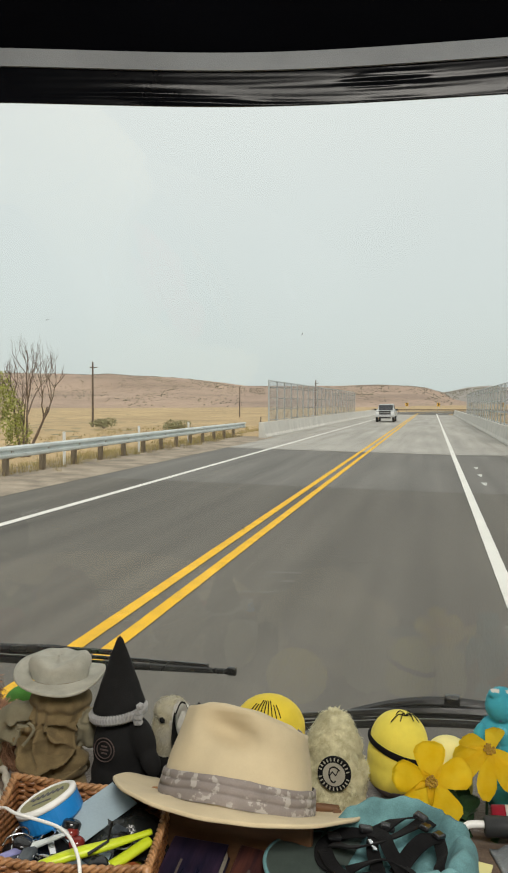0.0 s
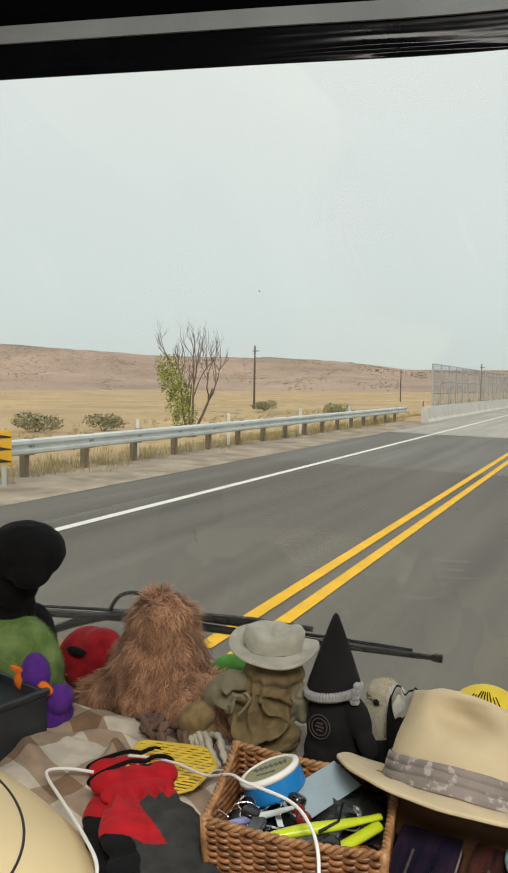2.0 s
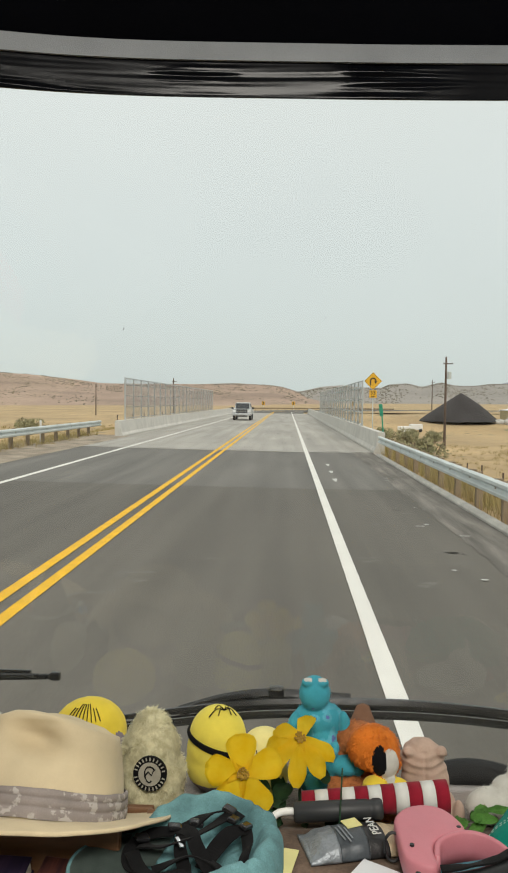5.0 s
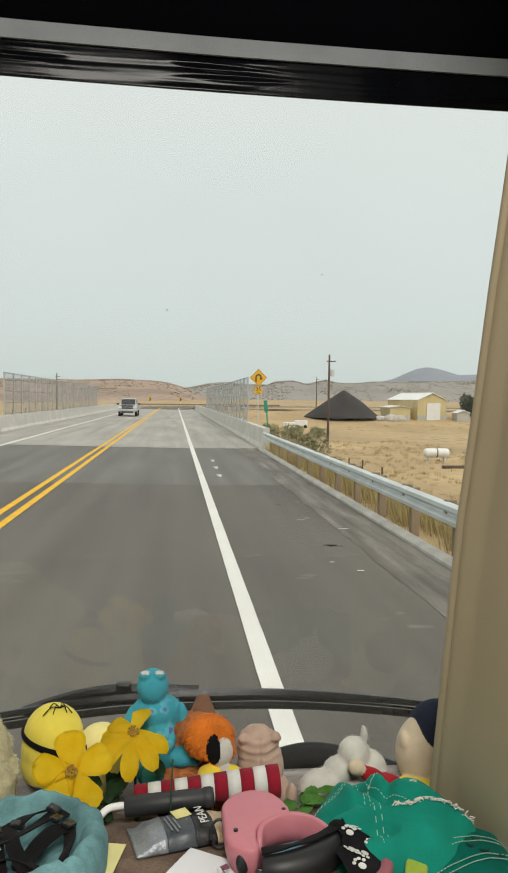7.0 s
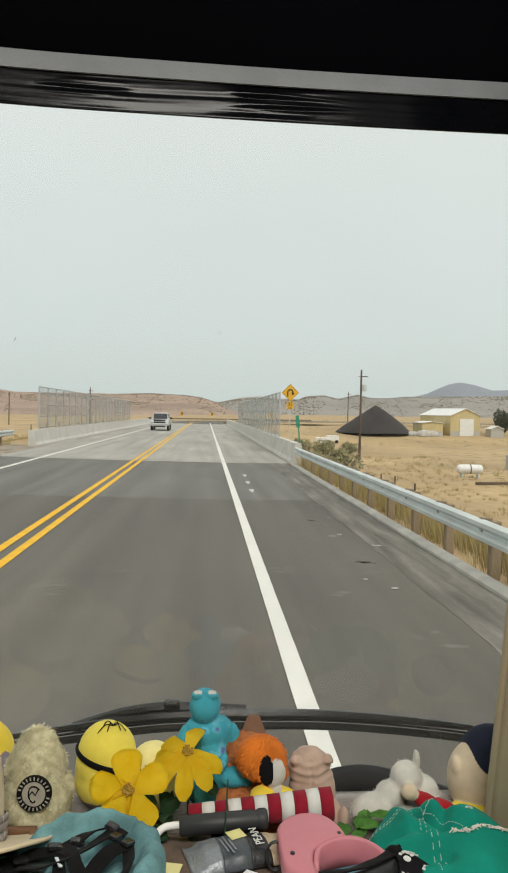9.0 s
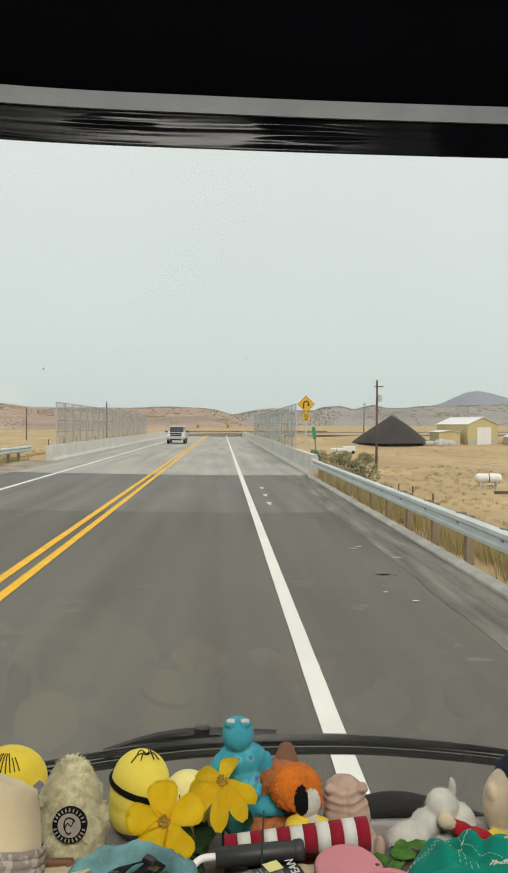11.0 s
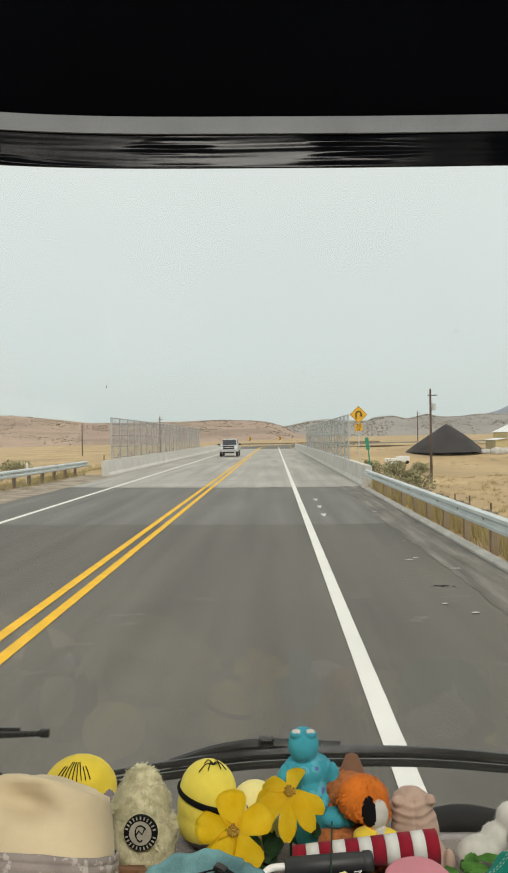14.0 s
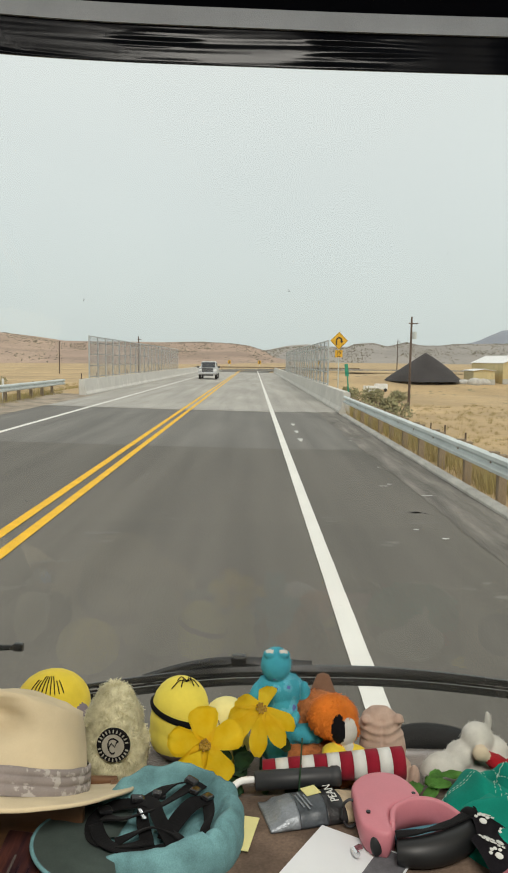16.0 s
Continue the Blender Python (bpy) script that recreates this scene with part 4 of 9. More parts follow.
# ---------------------------------------------------------------- the pickup
def pickup(x, y, z):
    t = thing("pickup_truck", Matrix.Translation((x, y, z)), "silver crew-cab pickup truck in the oncoming lane", "pickup truck")
    bm = prism([(-2.9, 0.55), (-2.9, 1.15), (-2.6, 1.22), (2.95, 1.22), (2.95, 0.6)], 1.98, m=pose(0, 0, 0, 0, 0, 90))
    bmesh.ops.bevel(bm, geom=list(bm.edges), offset=0.06, segments=2, affect="EDGES")
    part("body", bm, M_SILVER, t, smooth=False)
    bm = prism([(-1.55, 1.2), (-0.85, 1.88), (1.2, 1.9), (1.5, 1.2)], 1.74, m=pose(0, 0, 0, 0, 0, 90))
    for v in bm.verts:
        if v.co.z > 1.6:
            v.co.x *= 0.84
    bmesh.ops.bevel(bm, geom=list(bm.edges), offset=0.05, segments=2, affect="EDGES")
    part("cab", bm, M_SILVER, t)
    part("windscreen", box((1.45, 0.03, 0.78), (0, -1.26, 1.53), (-46, 0, 0), 0.01), M_CARGLASS, t, "dark tinted windscreen")
    for sx in (-1, 1):
        part("side_window", box((0.03, 1.7, 0.42), (sx * 0.83, 0.15, 1.56), (0, -sx * 12, 0), 0.01), M_CARGLASS, t)
        part("headlight", box((0.34, 0.08, 0.24), (sx * 0.78, -2.9, 0.98), bevel=0.03), M_WHITE, t, "clear headlight")
        part("mirror", box((0.24, 0.12, 0.2), (sx * 1.12, -0.95, 1.3), bevel=0.04), M_BLACK, t)
    part("grille", box((1.2, 0.06, 0.4), (0, -2.91, 0.98), bevel=0.02), M_BLACK, t)
    part("grille_bar", box((1.24, 0.05, 0.06), (0, -2.945, 0.98), bevel=0.015), M_CHROME, t)
    part("bumper", box((1.96, 0.22, 0.3), (0, -2.96, 0.66), bevel=0.06), M_CHROME, t, "chrome front bumper")
    part("lower_intake", box((1.2, 0.1, 0.16), (0, -2.98, 0.47), bevel=0.02), M_BLACK, t)
    for sx in (-1, 1):
        for yy in (-1.95, 1.85):
            wheel = part("wheel", revolve([(0.0, -0.12), (0.34, -0.13), (0.40, -0.08), (0.40, 0.08), (0.34, 0.13), (0.0, 0.12)], 22, m=pose(sx * 0.86, yy, 0.40, 0, 90, 0)), M_TYRE, t)
            part("rim", revolve([(0.0, -0.14), (0.2, -0.142), (0.23, -0.13), (0.23, 0.13), (0.2, 0.142), (0.0, 0.14)], 16, m=pose(sx * 0.86, yy, 0.40, 0, 90, 0)), M_CHROME, wheel)


pickup(-4.9, 84, road_z(-4.9) + 0.01)

# ---------------------------------------------------------------- the cab
DASH = 1.48
M_CREAM = material("cream_vinyl", (0.35, 0.298, 0.195), 0.55, 0, 0.05, 0.3, 0.002, 0.15, depth=0.001)
M_HOODV = material("pale_cream_plastic", (0.72, 0.58, 0.33), 0.5, 0, 0.05, 0.2, 0.002, 0.1, depth=0.001)
M_BLIND = material("black_blind_fabric", (0.0022, 0.0026, 0.0040), 0.95, 0, 0.2, 0.2, 0.002, 0.2, depth=0.001, spec=0.04)
M_BAND = material("grey_mesh_band", (0.24, 0.26, 0.28), 0.8, 0, 0.12, 0.1, 0.0015, 0.5, depth=0.001)
M_VINYL = material("glossy_black_vinyl", (0.003, 0.0035, 0.005), 0.16, 0, 0.2, 0.1, 0.01, 0.1, depth=0.001, spec=0.11)
M_GRILLE = material("black_speaker_mesh", (0.008, 0.008, 0.0075), 0.7, 0, 0.4, 0.01, 0.002, 0.8, depth=0.002)
M_DASHBROWN = material("brown_plush_dash_mat", (0.12, 0.085, 0.062), 0.95, 0, 0.3, 0.05, 0.003, 0.6, sheen=0.4, depth=0.003)
# Paler grey for the painted highlight on the wiper blade.
M_WIPERGLINT = material("wiper_glint_grey", (0.22, 0.23, 0.23), 0.5, 0, 0.2, 0.1, 0.01, 0)
M_WIPER = material("wiper_black", (0.007, 0.0075, 0.008), 0.26, 0, 0.2, 0.1, 0.01, 0.05)
M_LINER = material("cab_lining", (0.46, 0.42, 0.35), 0.8, 0, 0.08, 0.5, 0.01, 0.1)
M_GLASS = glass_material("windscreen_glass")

BLIND_X = [-1.75, -1.3, -1.0, -0.68, -0.35, 0.0, 0.3, 0.62]
BLIND_Y = [0.68, 0.825, 0.902, 0.990, 1.079, 1.112, 1.126, 1.134]


def blind_y(x):
    k = min(max(int(np.searchsorted(BLIND_X, x)) - 1, 0), len(BLIND_X) - 2)
    u = (x - BLIND_X[k]) / (BLIND_X[k + 1] - BLIND_X[k])
    g = np.gradient(BLIND_Y, BLIND_X) * (BLIND_X[k + 1] - BLIND_X[k])
    p, q, m0, m1 = BLIND_Y[k], BLIND_Y[k + 1], g[k], g[k + 1]
    return float((2 * u ** 3 - 3 * u * u + 1) * p + (u ** 3 - 2 * u * u + u) * m0 + (3 * u * u - 2 * u ** 3) * q + (u ** 3 - u * u) * m1)


def curtain(z0, z1, off, wav=0.0, thick=0.004, seed=0, rows_=2):
    """A hanging band along the top of the windscreen."""
    bm = bmesh.new()
    xs = np.linspace(-1.72, 0.60, 380 if wav else 160)
    front, back = [], []
    for j in range(rows_):
        z = z0 + (z1 - z0) * j / (rows_ - 1)
        env = math.sin(math.pi * j / (rows_ - 1)) if rows_ > 2 else 0
        f_, b_ = [], []
        for x in xs:
            y = blind_y(x) + off - wav * env ** 0.5 * (0.10 + 2.2 * max(0, noise.noise((x * 5 + 3, z * 38, seed + 8)) - 0.05)) * (noise.noise((x * 3.6, z * 105 + 1.3 * noise.noise((x * 2.4, 0, seed)), seed)) + 0.6 * noise.noise((x * 6, z * 170 + 1.8 * noise.noise((x * 3, 3, seed)), seed + 3)))
            f_.append(bm.verts.new((x, y, z)))
            b_.append(bm.verts.new((x, y + thick, z)))
        front.append(f_)
        back.append(b_)
    for grid in (front, back):
        for ra, rb in zip(grid, grid[1:]):
            for i in range(len(xs) - 1):
                bm.faces.new((ra[i], ra[i + 1], rb[i + 1], rb[i]))
    for i in range(len(xs) - 1):
        bm.faces.new((front[0][i], front[0][i + 1], back[0][i + 1], back[0][i]))
        bm.faces.new((front[-1][i], front[-1][i + 1], back[-1][i + 1], back[-1][i]))
    return bm


blind = thing("sun_blind", (0, 0, 0), "black rolled sun blind along the windscreen's top", "sun blind")
part("fabric", curtain(2.578, 2.93, -0.003), M_BLIND, blind, "matt black blind fabric", smooth=True)
part("mesh_band", curtain(2.5565, 2.5805, -0.007), M_BAND, blind, "grey woven mesh band")
part("hem", curtain(2.510, 2.558, -0.002, 0.0042, seed=2, rows_=60), M_VINYL, blind, "crinkled glossy black vinyl hem", smooth=True)

# windscreen: upright below, leaning back towards the top
def glass_y(x, z):
    base = 1.43 - 0.03 * ((x + 0.58) / 1.2) ** 2
    u = max(0.0, (z - 2.0) / 0.62)
    lean = u * u * (1.6 - 0.6 * u)
    return base * (1 - lean) + (blind_y(x) + 0.035) * lean


bm = bmesh.new()
xs = np.linspace(-1.78, 0.62, 40)
rows = [[bm.verts.new((x, glass_y(x, z), z)) for x in xs] for z in np.linspace(1.33, 2.62, 24)]
for ra, rb in zip(rows, rows[1:]):
    for i in range(len(xs) - 1):
        bm.faces.new((ra[i], ra[i + 1], rb[i + 1], rb[i]))
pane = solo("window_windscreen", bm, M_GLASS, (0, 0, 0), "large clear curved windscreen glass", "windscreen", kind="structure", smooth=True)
pane.visible_shadow = False

# dash top and its front, floor, walls
bm = bmesh.new()
xs = np.linspace(-1.74, 0.60, 60)
prof = [(0.55, 0.95), (0.55, 1.44), (0.60, DASH - 0.004), (0.8, DASH), (1.24, DASH), (1.29, DASH - 0.012), (1.31, 1.34)]
rows = [[bm.verts.new((x, y, z)) for x in xs] for y, z in prof]
for ra, rb in zip(rows, rows[1:]):
    for i in range(len(xs) - 1):
        bm.faces.new((ra[i], ra[i + 1], rb[i + 1], rb[i]))
solo("dashboard", bm, M_DASHBROWN, (0, 0, 0), "wide dashboard under a brown plush mat", "dashboard", kind="structure", smooth=True)
bm = tube(spline([(0.18, 1.335, 1.440), (0.27, 1.335, 1.462), (0.36, 1.315, 1.452), (0.46, 1.285, 1.425), (0.55, 1.25, 1.40)], 24), 0.028, 12)
solo("dash_vent", bm, M_GRILLE, (0, 0, 0), "black perforated vent strip along the windscreen", "vent", kind="structure", smooth=True)


def panel_with_window(name, x, front, label):
    bm = bmesh.new()
    for y0, y1, z0, z1 in ((-2.6, -0.75, 0.1, 3.0), (-0.75, front, 0.1, 1.52), (-0.75, front, 2.42, 3.0), (front, 0.95, 0.1, 3.0)):
        box((0.05, y1 - y0, z1 - z0), (x, (y0 + y1) / 2, (z0 + z1) / 2), bm=bm)
    return solo(name, bm, M_LINER, (0, 0, 0), label, "cab wall", kind="structure")


panel_with_window("wall_east", 0.98, 0.45, "plain cab side wall with a window opening")
panel_with_window("wall_west", -1.98, 0.85, "plain cab side wall with a window opening")
solo("wall_rear", box((3.0, 0.05, 2.9), (-0.5, -2.6, 1.55)), M_LINER, (0, 0, 0), "plain rear wall of the cab", "cab wall", kind="structure")
# The gap in this unseen ceiling is made up for the fill lamp.
bm = bmesh.new()
for sx, sy, px, py in ((3.0, 1.93, -0.5, -1.665), (3.0, 1.28, -0.5, 0.64), (1.78, 0.70, -1.11, -0.35), (0.54, 0.70, 0.73, -0.35)):
    box((sx, sy, 0.06), (px, py, 3.0), bm=bm)
solo("ceiling", bm, M_LINER, (0, 0, 0), "plain cab ceiling with a gap added for the fill lamp", "ceiling", kind="structure")
solo("floor", box((3.0, 3.2, 0.06), (-0.5, -1.03, 0.93)), M_DASHBROWN, (0, 0, 0), "carpeted cab floor", "floor", kind="structure")
solo("wall_front", box((2.7, 0.05, 1.22), (-0.58, 1.40, 0.72), bevel=0.02), M_LINER, (0, 0, 0), "front panel of the vehicle beneath the windscreen", "front panel", kind="structure")
solo("wall_header", curtain(2.60, 3.0, 0.05, thick=0.04), M_BLIND, (0, 0, 0), "dark header above the windscreen", "header", kind="structure")

# cream corner post on the passenger side
pillar = thing("corner_post", (0, 0, 0), "cream vinyl windscreen corner post with a raised seam", "corner post", kind="structure")
edge = [(1.205, 1.30), (1.13, 1.49), (1.078, 1.72), (1.032, 1.93), (0.987, 2.07), (0.942, 2.22), (0.905, 2.33), (0.82, 2.60), (0.73, 2.95)]
bm = bmesh.new()
ring = []
for y, z in edge:
    lean = -0.013 - 0.007 * (z - 1.5) / 0.8
    ring.append([bm.verts.new((p[0] + lean, p[1], p[2])) for p in ((0.432, y, z), (0.426, y - 0.02, z), (0.432, y - 0.042, z), (0.443, y - 0.048, z), (0.447, y - 0.064, z), (0.472, y - 0.20, z), (0.54, y - 0.42, z), (0.99, y - 0.5, z), (0.99, y + 0.03, z), (0.49, y + 0.03, z))])
for ra, rb in zip(ring, ring[1:]):
    for i in range(10):
        bm.faces.new((ra[i], ra[(i + 1) % 10], rb[(i + 1) % 10], rb[i]))
part("cover", bm, M_CREAM, pillar, smooth=True)
part("seam", tube([(0.413 - 0.007 * (z - 1.5) / 0.8, y - 0.022, z) for y, z in edge], 0.006, 8), M_CREAM, pillar, smooth=True)
post_w = thing("corner_post_west", (0, 0, 0), "cream vinyl windscreen corner post of the driver's side", "corner post", kind="structure")
part("cover", tube([(-1.80, 1.32, 1.3), (-1.80, 0.98, 2.0), (-1.80, 0.62, 2.95)], 0.09, 12), M_CREAM, post_w, smooth=True)

# wipers, outside the glass
wl_ = thing("windscreen_wiper", (-0.58, 1.5, 1.36), "black windscreen wiper parked across the glass", "wiper", "wipers of the windscreen")
O = Vector((0.58, -1.5, -1.36))


def loc(points):
    return [Vector(p) + O for p in points]


blade = spline([(-1.56, 1.5, 1.505), (-1.21, 1.5, 1.535), (-0.92, 1.5, 1.545), (-0.65, 1.5, 1.552), (-0.495, 1.5, 1.556)], 30)
part("blade", tube(loc(blade), [0.0085 - 0.004 * (k / 29) ** 2 for k in range(30)], 8, flat=1.2), M_WIPER, wl_)
part("blade_spring", tube(loc([p + Vector((0, 0.006, 0.015 - 0.008 * (k / 26) ** 3)) for k, p in enumerate(blade[:-3])]), 0.0042, 6), M_WIPER, wl_)
part("arm", tube(loc(spline([(-1.62, 1.5, 1.37), (-1.43, 1.5, 1.475), (-1.2, 1.5, 1.548), (-0.92, 1.5, 1.572), (-0.75, 1.5, 1.576)], 20)), [0.011] * 12 + [0.009] * 4 + [0.006] * 4, 8), M_WIPER, wl_)
part("tip", box((0.020, 0.012, 0.016), tuple(Vector((-0.492, 1.5, 1.557)) + O), bevel=0.003), M_WIPER, wl_)
part("hose", tube(loc(spline([(-1.26, 1.5, 1.545), (-1.23, 1.5, 1.585), (-1.18, 1.5, 1.598), (-1.12, 1.5, 1.575)], 14)), 0.005, 6), M_WIPER, wl_)
wr_ = thing("windscreen_wiper", (0.1, 1.5, 1.36), "black windscreen wiper parked along the lower edge", "wiper", "wipers of the windscreen")
O = Vector((-0.1, -1.5, -1.36))
blade = spline([(-0.40, 1.5, 1.452), (-0.25, 1.5, 1.474), (-0.07, 1.5, 1.494), (0.15, 1.5, 1.497), (0.30, 1.5, 1.491), (0.47, 1.5, 1.474), (0.62, 1.5, 1.452)], 34)
part("blade", tube(loc(blade), 0.009, 8, flat=1.2), M_WIPER, wr_)
part("blade_spring", tube(loc([p + Vector((0, 0, 0.02)) for p in blade]), [0.003 + 0.005 * math.sin(math.pi * k / 33) for k in range(34)], 6, flat=1.3), M_WIPER, wr_)
# Thin pale line added along the blade to imitate its highlight.
part("glint_line", tube(loc([p + Vector((0, -0.008, 0.0085)) for p in blade[2:-2]]), 0.0009, 6), M_WIPERGLINT, wr_)
part("arm", tube(loc(spline([(-0.25, 1.52, 1.485), (-0.157, 1.52, 1.513), (-0.064, 1.52, 1.524), (0.084, 1.52, 1.517)], 16)), 0.011, 8), M_WIPER, wr_)
part("joint", box((0.03, 0.02, 0.026), tuple(Vector((-0.06, 1.51, 1.53)) + O), bevel=0.005), M_WIPER, wr_)

# specks of dirt and insects on the glass
bm = bmesh.new()
rr = random.Random(17)
for x, z, s in ((-0.99, 1.77, 0.003), (-0.985, 1.755, 0.0025), (-0.80, 2.25, 0.0022), (-0.33, 2.22, 0.0018), (0.02, 2.24, 0.0016), (0.28, 2.30, 0.0014), (-0.45, 1.86, 0.0016)):
    y = glass_y(x, z) - 0.003
    for k in range(3):
        bmesh.ops.create_icosphere(bm, subdivisions=1, radius=1.0, matrix=pose(x + rr.uniform(-s, s), y, z + rr.uniform(-s, s) * 1.5, 0, rr.uniform(-60, 60), 0) @ Matrix.Diagonal((s * rr.uniform(0.2, 0.5), 0.0008, s * rr.uniform(0.4, 0.9), 1)))
solo("windscreen_specks", bm, M_WIPER, (0, 0, 0), "tiny dark insect specks on the windscreen", "specks", kind="stuff")

# ---------------------------------------------------------------- soft toys


def cloth(name, colour, vary=0.18, second=None, sheen=0.16, size=0.03, fine=0.0015, bump=0.35, islands=0.0):
    return material(name, colour, 0.95, 0, vary, size, fine, bump, second=second, sheen=0.35 * sheen, spec=0.15, depth=0.0015, islands=islands)


def soft_toy(name, blobs, mats, at, label, category="soft toy", voxel=0.004, smooth=5, crease=0.0, crease_size=0.02, crease_slots=None, fur=0, fur_length=0.02, fur_width=0.0012, droop=0.6, paint=None, extra=(), seed=1, fur_slots=None, curl=0.3, kind="", fold=None, locks=False, tangle=0.8):
    """One soft stuffed shape: overlapping rounded lumps (centre, radii, turn, slot) melted into a single skin, with optional creases and pile.
    paint(p, n) may name another slot for a face; extra(bm) adds stitched-on details."""
    base = Vector(at)
    tmp = bmesh.new()
    inverse = []
    for c, r, rot, slot in blobs:
        m = pose(*(Vector(c) - base), *rot) @ Matrix.Diagonal((*r, 1))
        bmesh.ops.create_icosphere(tmp, subdivisions=3, radius=1.0, matrix=m)
        inverse.append((m.inverted(), sum(r) / 3, slot))
    me = bpy.data.meshes.new("lumps")
    tmp.to_mesh(me)
    tmp.free()
    ob = new("lumps", me)
    rm = ob.modifiers.new("melt", "REMESH")
    rm.mode, rm.voxel_size = "VOXEL", voxel
    sm = ob.modifiers.new("soften", "SMOOTH")
    sm.factor, sm.iterations = 0.5, smooth
    out = bpy.data.meshes.new_from_object(ob.evaluated_get(bpy.context.evaluated_depsgraph_get()))
    bpy.data.objects.remove(ob)
    islands = bmesh.new()
    islands.from_mesh(out)
    left, keep = set(islands.faces), []
    while left:
        stack = [left.pop()]
        group = list(stack)
        while stack:
            for e in stack.pop().edges:
                for f in e.link_faces:
                    if f in left:
                        left.discard(f)
                        stack.append(f)
                        group.append(f)
        if len(group) > len(keep):
            keep = group
    kept = set(keep)
    bmesh.ops.delete(islands, geom=[f for f in islands.faces if f not in kept], context="FACES")
    islands.to_mesh(out)
    islands.free()
    n = len(out.vertices)
    co, no = np.empty(n * 3), np.empty(n * 3)
    out.vertices.foreach_get("co", co)
    out.vertex_normals.foreach_get("vector", no)
    co, no = co.reshape(-1, 3), no.reshape(-1, 3)
    faces = [tuple(p.vertices) for p in out.polygons]
    cen = np.array([co[list(f)].mean(0) for f in faces])
    best, slot_of = np.full(len(faces), 1e9), np.zeros(len(faces), int)
    for inv, size_, slot in inverse:
        q = np.c_[cen, np.ones(len(cen))] @ np.array(inv).T
        d = (np.linalg.norm(q[:, :3], axis=1) - 1) * size_
        hit = d < best
        best[hit], slot_of[hit] = d[hit], slot
    fn = np.array([no[list(f)].mean(0) for f in faces])
    if paint:
        for i, (p, nn) in enumerate(zip(cen, fn)):
            s = paint(Vector(p) + base, nn)
            if s is not None:
                slot_of[i] = s
    if crease:
        k = 1 / crease_size
        amp = np.array([noise.noise((p[0] * k + seed, p[1] * k, p[2] * k * 0.6)) + 0.5 * noise.noise((p[0] * k * 2.3, p[1] * k * 2.3 + seed, p[2] * k * 1.6)) for p in co])
        ridge_ = 1 - np.abs(amp) * 2.2
        if crease_slots is not None:
            soft = np.zeros(n)
            for f, s in zip(faces, slot_of):
                if s in crease_slots:
                    soft[list(f)] = 1
            ridge_ = ridge_ * (0.25 + 0.75 * soft)
        co = co + no * (crease * ridge_)[:, None]
    if fold:
        co = co + no * np.array([fold(Vector(p) + base) for p in co])[:, None]
    verts, fcs, slots = [tuple(p) for p in co], list(faces), list(slot_of)
    pile_v, pile_f, pile_s = [], [], []
    if fur:
        r = np.random.RandomState(seed)
        area = np.array([p.area for p in out.polygons])
        if fur_slots is not None:
            area = area * np.isin(slot_of, fur_slots)
        for i in r.choice(len(faces), fur, p=area / area.sum()):
            p, nn = cen[i] + r.normal(0, voxel * 0.4, 3), fn[i] / (np.linalg.norm(fn[i]) + 1e-9)
            clump = np.array(noise.noise_vector(Vector(p) * 34))
            if locks:
                down = np.array((0, 0, -1.0)) + nn * nn[2] + tangle * clump + r.normal(0, 0.18, 3)
                down /= np.linalg.norm(down) + 1e-9
                side = np.cross(down, nn)
                side /= np.linalg.norm(side) + 1e-9
                length, phase, b = fur_length * r.uniform(0.6, 1.25) * (1 - 0.45 * max(0, nn[2])), r.uniform(0, 6.28), len(pile_v)
                q, wd = p.copy(), fur_width * r.uniform(0.5, 1.3)
                lift = r.uniform(0.35, 0.75)
                for s in range(6):
                    w_ = wd * (1, 1.15, 1.0, 0.8, 0.5, 0.08)[s]
                    pile_v += [tuple(q - side * w_), tuple(q + side * w_)]
                    step = down + nn * (lift - 0.16 * s) + side * curl * math.sin(phase + 1.5 * s)
                    q = q + step / np.linalg.norm(step) * length / 5
                for s in range(5):
                    k = b + 2 * s
                    pile_f.append((k, k + 1, k + 3, k + 2))
                pile_s += [slot_of[i]] * 5
                continue
            d = nn + 0.85 * clump + r.normal(0, curl * 0.5, 3)
            d[2] -= droop * 0.5
            d /= np.linalg.norm(d)
            length = fur_length * r.uniform(0.6, 1.2)
            side = np.cross(d, nn + r.normal(0, 0.3, 3))
            side /= np.linalg.norm(side) + 1e-9
            mid = p + d * length * 0.5
            d2 = d + np.array((0, 0, -droop)) + curl * clump
            d2 /= np.linalg.norm(d2)
            tip, b = mid + d2 * length * 0.5, len(pile_v)
            wd = fur_width * r.uniform(0.6, 1.3)
            pile_v += [tuple(p - side * wd), tuple(p + side * wd), tuple(mid - side * wd * 0.8), tuple(mid + side * wd * 0.8), tuple(tip)]
            pile_f += [(b, b + 1, b + 3, b + 2), (b + 2, b + 3, b + 4)]
            pile_s += [slot_of[i]] * 2
    bpy.data.meshes.remove(out)
    me = bpy.data.meshes.new(name)
    me.from_pydata(verts, [], fcs)
    me.polygons.foreach_set("material_index", slots)
    for m in mats:
        me.materials.append(m)
    me.shade_smooth()
    ob = new(name, me)
    ob.location = base
